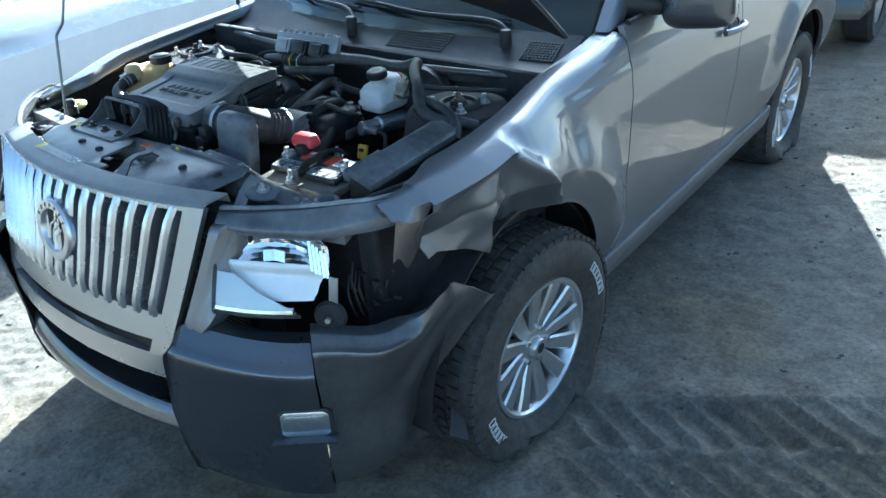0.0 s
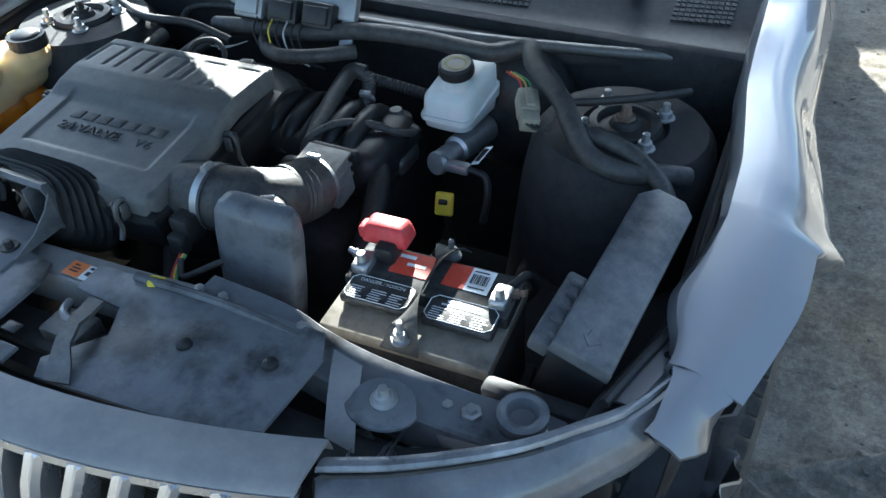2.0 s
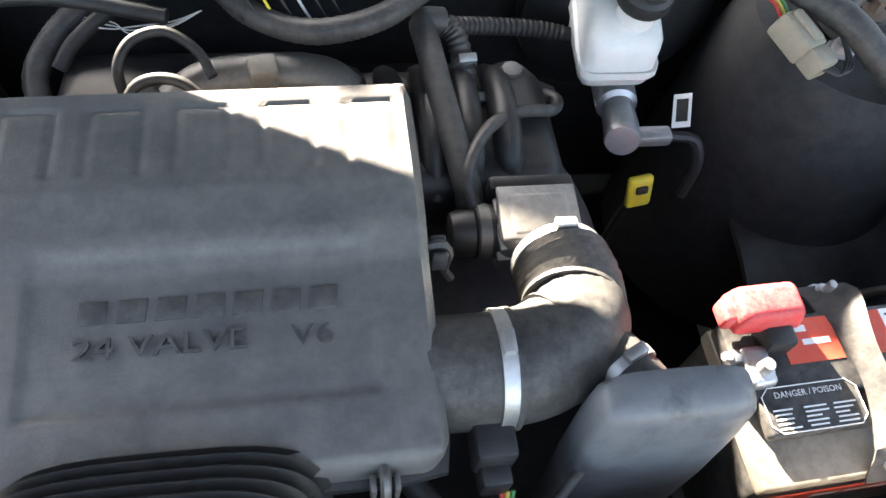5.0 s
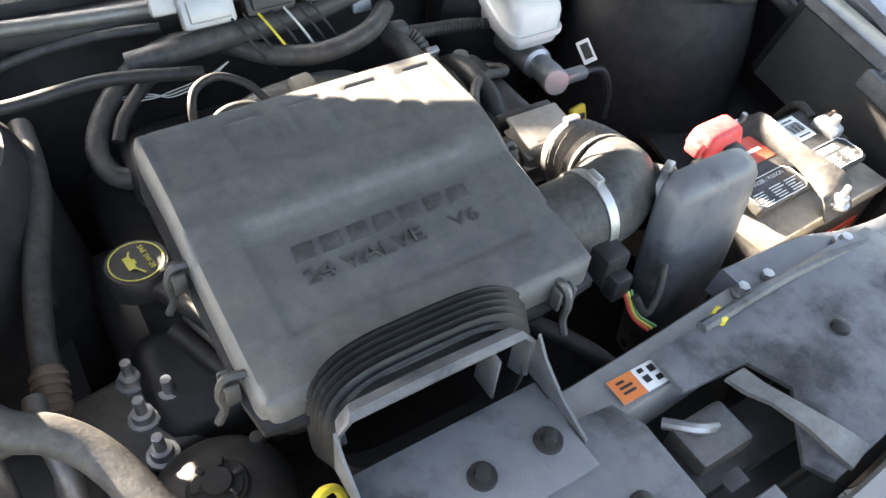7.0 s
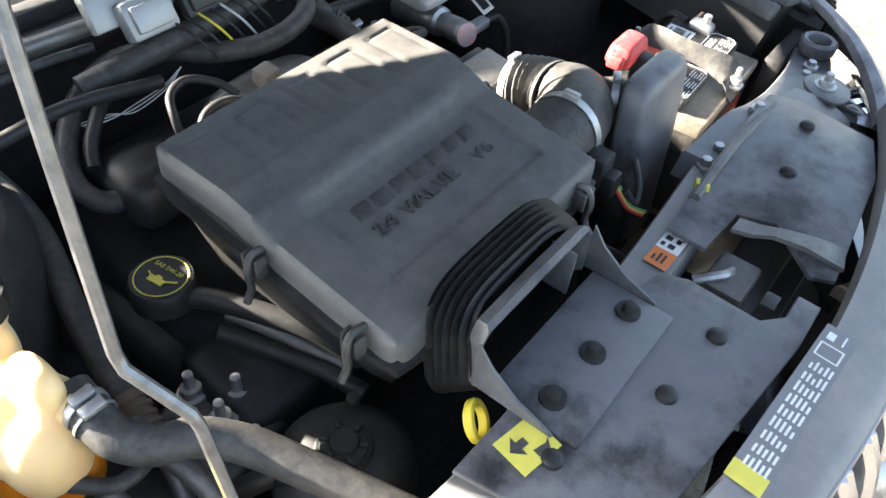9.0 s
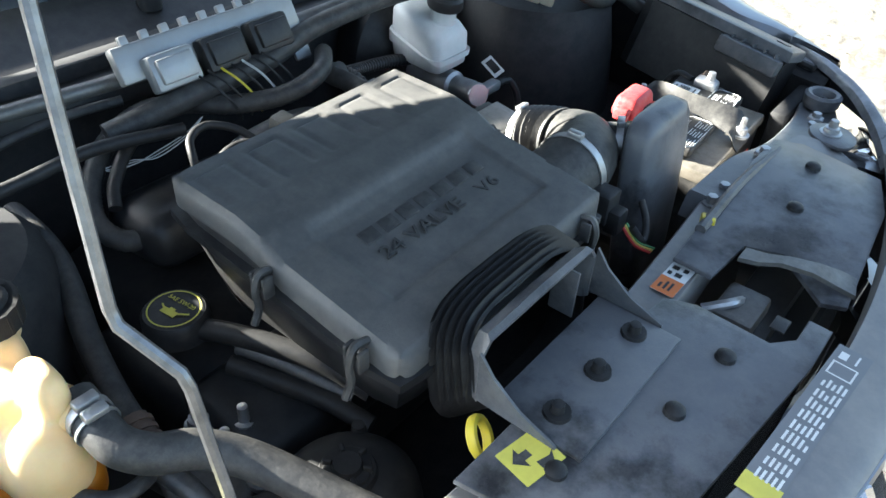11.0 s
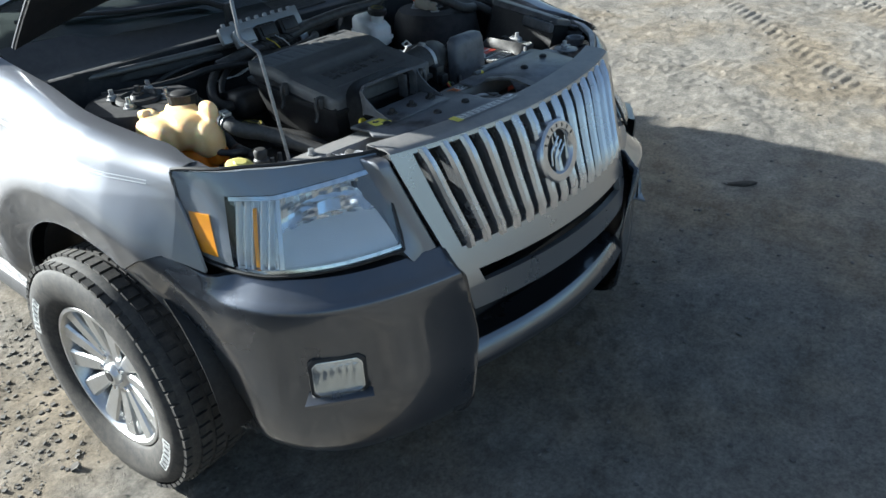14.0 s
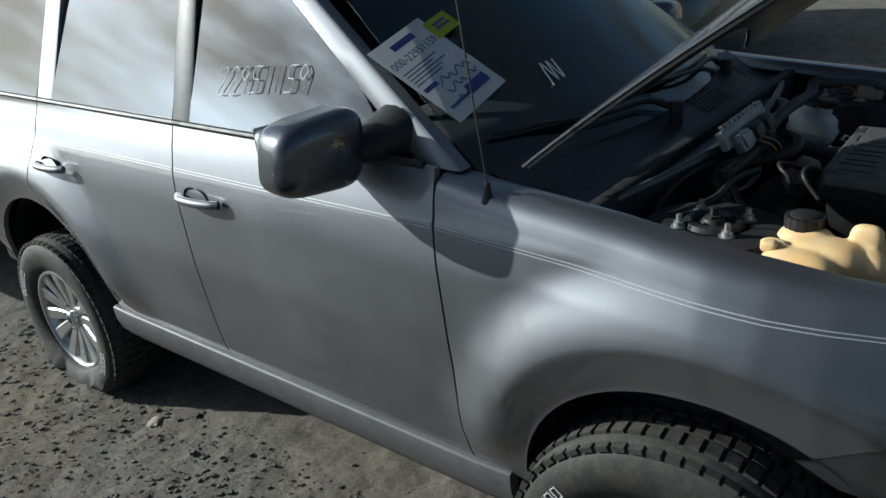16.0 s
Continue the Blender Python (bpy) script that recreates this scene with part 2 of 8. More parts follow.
def spline(points, per=8):
    """A smooth line through points."""
    p = [Vector(q) for q in points]
    p = [p[0] * 2 - p[1]] + p + [p[-1] * 2 - p[-2]]
    out = []
    for i in range(1, len(p) - 2):
        for k in range(per):
            t = k / per
            a, b, c, d = p[i - 1], p[i], p[i + 1], p[i + 2]
            out.append(0.5 * (2 * b + (c - a) * t + (2 * a - 5 * b + 4 * c - d) * t * t + (3 * b - a - 3 * c + d) * t ** 3))
    return out + [p[-2]]


def tube(points, r, n=10, per=8, ribs=0.0, pitch=0.006, straight=False):
    """A hose, wire or rod along points; ribs: the depth of its corrugation."""
    line = [Vector(q) for q in points] if straight else spline(points, per)
    if ribs:
        fine = []
        for a, b in zip(line, line[1:]):
            k = max(1, int((b - a).length / (pitch / 2)))
            fine += [a.lerp(b, i / k) for i in range(k)]
        line = fine + [line[-1]]
    up, P = Vector((0.13, 0.27, 0.95)).normalized(), []
    for i, q in enumerate(line):
        d = (line[min(i + 1, len(line) - 1)] - line[max(i - 1, 0)]).normalized()
        s = d.cross(up)
        if s.length < 0.05:
            s = d.cross(Vector((1, 0, 0)))
        s.normalize()
        up = s.cross(d).normalized()
        rad = r(i / max(1, len(line) - 1)) if callable(r) else r
        rad += ribs * (i % 2)
        P.append([q + (s * math.cos(2 * math.pi * k / n) + up * math.sin(2 * math.pi * k / n)) * rad for k in range(n)])
    return grid(P, loop_v=True, caps=True)


def prism(outline, depth, m=None, bevel=0.0):
    """A plate from a flat outline (x, y), from z = 0 to depth."""
    bm = bmesh.new()
    f = bm.faces.new([bm.verts.new((x, y, 0)) for x, y in outline])
    r = bmesh.ops.extrude_face_region(bm, geom=[f])
    for v in r["geom"]:
        if isinstance(v, bmesh.types.BMVert):
            v.co.z += depth
    bmesh.ops.recalc_face_normals(bm, faces=bm.faces)
    if bevel:
        top = [e for e in bm.edges if all(abs(v.co.z - depth) < 1e-6 for v in e.verts)]
        bmesh.ops.bevel(bm, geom=top, offset=bevel, segments=2, profile=0.5, affect="EDGES")
    if m is not None:
        bmesh.ops.transform(bm, matrix=m, verts=bm.verts)
    return bm


def curve_y(x, pts):
    """Interpolates smoothly in a table of (x, y)."""
    if x <= pts[0][0]:
        return pts[0][1]
    for (a, b), (c, d) in zip(pts, pts[1:]):
        if x <= c:
            t = (x - a) / (c - a)
            return b + (d - b) * t
    return pts[-1][1]


def ease(a, b, x):
    t = min(1, max(0, (x - a) / (b - a)))
    return t * t * (3 - 2 * t)


def text_mesh(body, size, m, depth=0.0, align="LEFT"):
    """The built-in font's letters as a mesh."""
    c = bpy.data.curves.new("t", "FONT")
    c.body, c.size, c.extrude, c.align_x = body, size, depth, align
    c.resolution_u = 3
    o = bpy.data.objects.new("t", c)
    scene.collection.objects.link(o)
    me = bpy.data.meshes.new_from_object(o.evaluated_get(bpy.context.evaluated_depsgraph_get()))
    bm = bmesh.new()
    bm.from_mesh(me)
    bpy.data.objects.remove(o)
    bpy.data.meshes.remove(me)
    bpy.data.curves.remove(c)
    bmesh.ops.transform(bm, matrix=m, verts=bm.verts)
    return bm


def bars(spots, m):
    """Flat bars (x, y, width, height) standing for print that cannot be read."""
    bm = bmesh.new()
    for x, y, w, h in spots:
        bm.faces.new([bm.verts.new(m @ Vector(p)) for p in ((x, y, 0), (x + w, y, 0), (x + w, y + h, 0), (x, y + h, 0))])
    return bm

# ---- ground ----
def ground_material():
    m = bpy.data.materials.new("yard_dirt")
    m.use_nodes = True
    n, l = m.node_tree.nodes, m.node_tree.links
    b = n["Principled BSDF"]
    b.inputs["Roughness"].default_value = 0.95
    b.inputs["Specular IOR Level"].default_value = 0.15
    tc = n.new("ShaderNodeTexCoord")

    def noise_node(scale, detail=8, rough=0.6):
        q = n.new("ShaderNodeTexNoise")
        q.inputs["Scale"].default_value = scale
        q.inputs["Detail"].default_value = detail
        q.inputs["Roughness"].default_value = rough
        l.new(tc.outputs["Object"], q.inputs["Vector"])
        return q
    big, mid, grit, stone = noise_node(0.9), noise_node(7, 10, 0.7), noise_node(60, 6, 0.8), noise_node(220, 3, 0.6)
    ramp = n.new("ShaderNodeValToRGB")
    ramp.color_ramp.elements[0].position, ramp.color_ramp.elements[0].color = 0.30, (0.100, 0.091, 0.078, 1)
    ramp.color_ramp.elements[1].position, ramp.color_ramp.elements[1].color = 0.72, (0.215, 0.198, 0.172, 1)
    l.new(mid.outputs["Fac"], ramp.inputs[0])
    warm = n.new("ShaderNodeMix")
    warm.data_type = "RGBA"
    warm.blend_type = "MULTIPLY"
    warm.inputs["B"].default_value = (1.0, 0.91, 0.78, 1)
    wr = n.new("ShaderNodeMapRange")
    wr.inputs["From Min"].default_value, wr.inputs["From Max"].default_value = 0.48, 0.62
    l.new(big.outputs["Fac"], wr.inputs["Value"])
    l.new(wr.outputs[0], warm.inputs["Factor"])
    l.new(ramp.outputs["Color"], warm.inputs["A"])
    spk = n.new("ShaderNodeMix")
    spk.data_type = "RGBA"
    spk.blend_type = "MULTIPLY"
    spk.inputs["Factor"].default_value = 1
    sr = n.new("ShaderNodeMapRange")
    sr.inputs["From Min"].default_value, sr.inputs["From Max"].default_value = 0.3, 0.7
    sr.inputs["To Min"].default_value, sr.inputs["To Max"].default_value = 0.55, 1.40
    l.new(grit.outputs["Fac"], sr.inputs["Value"])
    l.new(warm.outputs["Result"], spk.inputs["A"])
    l.new(sr.outputs[0], spk.inputs["B"])
    l.new(spk.outputs["Result"], b.inputs["Base Color"])
    add_n = n.new("ShaderNodeMath")
    add_n.operation = "MULTIPLY_ADD"
    add_n.inputs[1].default_value = 0.35
    l.new(stone.outputs["Fac"], add_n.inputs[0])
    l.new(grit.outputs["Fac"], add_n.inputs[2])
    bp = n.new("ShaderNodeBump")
    bp.inputs["Strength"].default_value = 0.8
    bp.inputs["Distance"].default_value = 0.007
    l.new(add_n.outputs[0], bp.inputs["Height"])
    l.new(bp.outputs[0], b.inputs["Normal"])
    return m


M_DIRT = ground_material()


TRACKS = ((-1.45, 0.9, 96, 2.6, 0.11, 0.06), (2.6, 1.3, 80, 2.5, 0.12, 0.09), (4.0, -0.17, 43, 2.4, 0.13, 0.10), (5.1, -0.38, 40, 2.2, 0.13, 0.09))


def ground_height(x, y):
    away = max(-2.8 - x, x - 5.2, -2.2 - y, y - 4.0, 0.0)
    near = 1 - ease(0.0, 1.0, away)
    if near <= 0:
        return 0.0
    h = 0.016 * noise.fractal(Vector((x * 1.3, y * 1.3, 0)), 1.0, 2.0, 4) * near
    h += 0.0055 * noise.fractal(Vector((x * 8, y * 8, 3)), 0.8, 2.0, 5) * near
    h += 0.005 * noise.turbulence(Vector((x * 22, y * 22, 5)), 2, False) * near * (0.35 + ease(-0.1, 0.35, noise.noise(Vector((x * 2.1, y * 2.1, 20)))))
    lump = noise.noise(Vector((x * 17, y * 17, 9)))
    h += 0.012 * max(0, lump - 0.25) * near
    # chevron tread marks pressed into the dirt
    for cx, cy, ang, length, half, pitch in TRACKS:
        a = radians(ang)
        u = (x - cx) * math.cos(a) + (y - cy) * math.sin(a)
        v = -(x - cx) * math.sin(a) + (y - cy) * math.cos(a)
        if abs(u) < length / 2 and abs(v) < half:
            fade = ease(length / 2, length / 2 - 0.3, abs(u)) * (0.55 + 0.45 * noise.noise(Vector((u * 3, v * 3, cx))))
            h += fade * (-0.007 + 0.013 * (((u + abs(v) * 0.9) / pitch) % 1 > 0.5))
    # thin ridges left between the lugs of a wide tyre beside the flat wheel
    u, v = x * 0.866 + y * 0.5, -x * 0.5 + y * 0.866
    if 0.80 < u < 2.3 and -0.78 < v < -0.28:
        row = v < -0.545
        q = (u + (0.56 if not row else 0.80) * v - 0.982 + (0.05 if row else 0) + 0.006 * noise.noise(Vector((x * 9, y * 9, 4)))) / 0.103
        ridge = math.exp(-((q - round(q)) / 0.15) ** 2)
        edge = math.exp(-((v + 0.30) / 0.014) ** 2) + math.exp(-((v + 0.545 + 0.012 * math.sin(u * 30)) / 0.014) ** 2)
        fade = ease(0.80, 0.95, u) * ease(2.3, 1.6, u) * ease(-0.78, -0.70, v) * (0.75 + 0.5 * noise.noise(Vector((x * 4, y * 4, 8))))
        h += fade * (0.042 * max(ridge, 0.8 * edge) - 0.014)
    return h


def axis_steps(lo, hi, step, far):
    s, out = lo, []
    while s <= hi:
        out.append(s)
        s += step
    a, b, k = [], [], step
    p = lo
    while p > -far:
        k *= 1.35
        p -= k
        a.append(p)
    p, k = out[-1], step
    while p < far:
        k *= 1.35
        p += k
        b.append(p)
    return a[::-1] + out + b


gx, gy = axis_steps(-2.8, 5.2, 0.0135, 600), axis_steps(-2.2, 4.0, 0.0135, 600)
GV = np.array([(x, y, ground_height(x, y)) for x in gx for y in gy], dtype=float)
ny = len(gy)
GF = [(i * ny + j, (i + 1) * ny + j, (i + 1) * ny + j + 1, i * ny + j + 1) for i in range(len(gx) - 1) for j in range(ny - 1)]
gm = bpy.data.meshes.new("ground")
gm.from_pydata(GV.tolist(), [], GF)
gm.materials.append(M_DIRT)
ground = new("ground", gm)
for p in gm.polygons:
    p.use_smooth = True
tagged(ground, "bare grey-brown dirt yard with tread marks and grit", "ground", kind="structure")


def pebbles():
    """Loose grit, clods and small stones."""
    rng = random.Random(5)
    verts, faces = [], []
    for k in range(9500):
        x, y = (rng.uniform(-2.8, 4.2), rng.uniform(-2.4, 4.2)) if k % 2 else (rng.uniform(-1.9, -0.75), rng.uniform(0.2, 3.4))
        if abs(x) < 0.6 and -0.7 < y < 3.4:
            continue
        r = 0.003 + 0.010 * rng.random() ** 4 + (0.014 * rng.random() if k % 60 == 0 else 0)
        z = ground_height(x, y)
        n0 = len(verts)
        a0 = rng.uniform(0, 6.3)
        for i in range(5):
            a = a0 + 2 * math.pi * i / 5
            q = r * rng.uniform(0.7, 1.3)
            verts.append((x + q * math.cos(a), y + q * math.sin(a), z - 0.3 * r))
        for i in range(5):
            a = a0 + 0.5 + 2 * math.pi * i / 5
            q = r * rng.uniform(0.5, 0.95)
            verts.append((x + q * math.cos(a), y + q * math.sin(a), z + r * rng.uniform(0.4, 0.7)))
        for i in range(5):
            faces.append((n0 + i, n0 + (i + 1) % 5, n0 + 5 + (i + 1) % 5, n0 + 5 + i))
        faces.append(tuple(n0 + 5 + i for i in range(5)))
    me = bpy.data.meshes.new("grit")
    me.from_pydata(verts, [], faces)
    m = mat("grit_stone", (0.15, 0.14, 0.125), 0.9, 0, (0.07, 0.065, 0.06), 3, 0.9, bump=0.3)
    me.materials.append(m)
    ob = new("grit", me)
    tagged(ob, "loose grey grit and small stones on the dirt", "grit", kind="stuff")


pebbles()

# ---- the car: y to its rear, x to its driver's side, z up; it leans on its flat tyres ----
car = empty("suv", pose(0.003, 0, 0, 0, 3.0, 0))
tagged(car, "dark grey metallic suv with open hood and crushed front corner", "car")
ARCH, WZ, WB = 0.435, 0.372, 2.58


def flare(y, z):
    """How far the wheel-arch flares stand out."""
    best = 0.0
    for yc in (0.0, WB):
        r = math.hypot(y - yc, z - WZ)
        best = max(best, 0.048 * (1 - ease(0.53, 0.70, r)) - 0.034 * min(1.0, max(0.0, (0.535 - r) / 0.095)))
    return best * ease(0.40, 0.60, z)


def side_x(y, z):
    """Half width of the body at a place on its side."""
    x = curve_y(z, [(0.28, 0.80), (0.40, 0.868), (0.46, 0.884), (0.55, 0.892), (0.75, 0.898), (0.95, 0.888), (1.03, 0.875), (1.05, 0.866), (1.10, 0.85), (1.16, 0.825)])
    x += flare(y, z)
    top = curve_y(-y, [(0.0, 0), (0.1, 0.008), (0.2, 0.028), (0.37, 0.078), (0.5, 0.130)])
    low = curve_y(-y, [(0.0, 0), (0.1, 0.004), (0.2, 0.016), (0.28, 0.040), (0.343, 0.072), (0.44, 0.105), (0.5, 0.125)])
    k = ease(0.70, 0.99, z)
    x -= top * k + low * (1 - k)
    x -= 0.24 * ease(2.85, 3.6, y) ** 1.3
    return x


def arch_z(y, yc, low):
    d = abs(y - yc)
    return max(low, WZ + math.sqrt(ARCH ** 2 - d ** 2)) if d < ARCH else low


def fender_top(y):
    return curve_y(y, [(-0.50, 0.995), (-0.36, 1.018), (-0.1, 1.062), (0.2, 1.095), (0.45, 1.118), (0.62, 1.140)])


def spread(a, b, n):
    return [a + (b - a) * i / (n - 1) for i in range(n)]


def fold_line(y):
    """Height of the sharp fold that runs along the crushed fender."""
    return curve_y(y, [(-0.50, 0.950), (-0.37, 0.972), (-0.12, 1.030), (-0.02, 0.945), (0.06, 0.845), (0.12, 0.80), (0.16, 0.60)])


def dent(p):
    """The driver's side front corner: shoved out along its top, folded sharply and caved in below the fold."""
    x, y, z = p
    x += 0.055 * ease(0.25, -0.45, y)
    slope = (fold_line(y + 0.02) - fold_line(y - 0.02)) / 0.04
    below = (fold_line(y) - z) / math.sqrt(1 + slope * slope)
    # the shoulder is pressed flatter between its inner edge and the fold
    zt = fender_top(y)
    base = max(fold_line(y), zt - 0.11)
    if z > base and abs(x) > 0.70:
        k = min(1.0, (z - base) / (zt - base))
        outer = side_x(y, base) + 0.055 * ease(0.25, -0.45, y)
        x += 0.5 * ease(0.45, 0.15, y) * ease(0.0, 0.4, k) * (min(x, outer - 0.075 * k) - x)
    front = ease(0.16, 0.0, y)
    x += 0.018 * front * math.exp(-(below / 0.024) ** 2)
    if below > 0:
        x -= front * (min(below, 0.10) * 0.85 + 0.10 * min(max(below - 0.10, 0), 0.15))
        # two upright hollows with a ridge between them
        x += front * 0.030 * math.exp(-((y + 0.16 + 0.25 * below) / 0.045) ** 2) * ease(0.02, 0.10, below)
        x += front * 0.014 * noise.noise(Vector((y * 9, z * 11, 1))) * ease(0.0, 0.05, below)
        y += front * 0.05 * ease(0.08, 0.25, below) + 0.012 * front * noise.noise(Vector((y * 8, z * 9, 7)))
    # a hollow pushed into the flare behind the wheel's top
    x -= 0.020 * math.exp(-((y - 0.20) / 0.06) ** 2 - ((z - 0.93) / 0.07) ** 2)
    return (x, y, z)


def seam(p):
    """Leans the gap between fender and door."""
    x, y, z = p
    w = ease(0.15, 0.59, y) * (1 - ease(0.62, 1.2, y))
    v = ease(1.2, 1.61, y) * (1 - ease(1.62, 2.1, y))
    return (x, y + w * ((z - 0.85) * 0.12 - 0.015) + v * (z - 1.1) * 0.16, z)


def bumper_seam(y):
    """Height of the gap between fender and bumper."""
    return curve_y(y, [(-0.46, 0.782), (-0.40, 0.808), (-0.345, 0.826), (-0.28, 0.800), (-0.21, 0.756)])


def fender(s):
    ys = spread(-0.372, 0.40, 120 if s > 0 else 64) + [0.412, 0.42, 0.424, 0.4245] + spread(0.44, 0.600, 6)
    crush = dent if s > 0 else (lambda p: p)
    P = []
    for y in ys:
        zt = fender_top(y)
        lo = bumper_seam(y) if y < -0.205 else arch_z(y, 0, 0.425)
        row = [(side_x(y, z), y, z) for z in spread(lo, zt - 0.055, 76 if s > 0 else 40)]
        xs = row[-1][0]
        w = 0.62 + 0.38 * ease(-0.372, -0.25, y)
        top = [(xs - dx * w, y, zt - dz) for dx, dz in ((0.006, 0.035), (0.020, 0.015), (0.045, 0.003), (0.075, 0.0), (0.10, 0.002), (0.112, 0.014), (0.115, 0.035))]
        bent = [crush(q) for q in row + top]
        if s > 0:
            # the inner edge has kept its line and the top is stretched out to the fold
            for i, q in enumerate(top):
                k = ease(0.015, 0.112, xs - q[0])
                b = bent[len(row) + i]
                bent[len(row) + i] = (b[0] + (q[0] - b[0]) * 0.45 * k, b[1], b[2])
        P.append([seam((s * q[0], q[1], q[2])) for q in bent])
    bm = shell(P, (-s, 0, 0), 0.006)
    # the corner below the lamp's outer edge
    P = []
    for y in spread(-0.44, -0.372, 5):
        hi = 0.795 + (y + 0.44) / 0.068 * 0.165
        P.append([seam((s * q[0], q[1], q[2])) for q in map(crush, [(side_x(y, z), y, z) for z in spread(bumper_seam(y), hi, 8)])])
    if s < 0:
        add(bm, shell(P, (-s, 0, 0), 0.006))
    # the narrow tongue that runs on behind the lamp
    P = []
    if s > 0:
        for y in spread(-0.465, -0.368, 7):
            zt = fender_top(y)
            k = (-0.368 - y) / 0.097
            xo, xi = 0.806 - 0.040 * k, 0.724 + 0.018 * k
            P.append([crush(q) for q in ((xo - 0.012 * k, y, zt - 0.075 + 0.045 * k), (xo - 0.003, y, zt - 0.030 + 0.012 * k), (xo - 0.012, y, zt - 0.010), (xo - 0.030, y, zt - 0.003), (xi + 0.004, y, zt - 0.003), (xi, y, zt - 0.014))])
        add(bm, shell(P, (0, 0, -1), 0.005))
        return bm
    for y in spread(-0.450, -0.368, 8):
        zt = fender_top(y)
        k = (-0.368 - y) / 0.12
        xo, xi = 0.806 - 0.062 * k, 0.733 - 0.008 * k
        row = [(xo - 0.004, y, zt - 0.016), (xo - 0.008, y, zt - 0.008), (xo - 0.014 * (1 - 0.8 * k), y, zt - 0.004), (xi + 0.004, y, zt - 0.003), (xi, y, zt - 0.006), (xi, y, zt - 0.010)]
        P.append([(s * q[0], q[1], q[2]) for q in map(crush, row)])
    add(bm, shell(P, (0, 0, -1), 0.005))
    return bm


def side_panel(s, ya, yb, n, low, high):
    ys = spread(ya, yb, n)
    for e in (WB - ARCH, WB + ARCH):
        if ya < e < yb:
            ys += [e - 0.012, e - 0.004, e - 0.0005, e + 0.0005, e + 0.004, e + 0.012]
    ys.sort()
    P = [[seam((s * side_x(y, z), y, z)) for z in spread(low(y), high(y), 26)] for y in ys]
    return shell(P, (-s, 0, 0), 0.02)


def belt(y):
    return 1.150 + 0.012 * (y - 0.6)


def win_x(z):
    return 0.815 - (z - 1.15) * 0.40


def bar_between(a, b, wa, wb, depth, m=None):
    """A pillar from a to b with a rounded rectangular section."""
    a, b = Vector(a), Vector(b)
    P = []
    for k in range(9):
        t = k / 8
        c = a.lerp(b, t)
        w = wa + (wb - wa) * t
        P.append([c + Vector((dx * depth / 2, dy * w / 2, 0)) for dx, dy in ((-1, -.8), (-.8, -1), (.8, -1), (1, -.8), (1, .8), (.8, 1), (-.8, 1), (-1, .8))])
    return grid(P, loop_v=True, caps=True)


def roof_z(x, y):
    return 1.70 - 0.07 * (x / 0.6) ** 2 - 0.090 * ease(1.9, 1.05, y) - 0.04 * ease(2.8, 3.5, y)


def shield_y(x, z):
    return 0.43 + (z - 1.14) * 1.35 + 0.26 * x * x


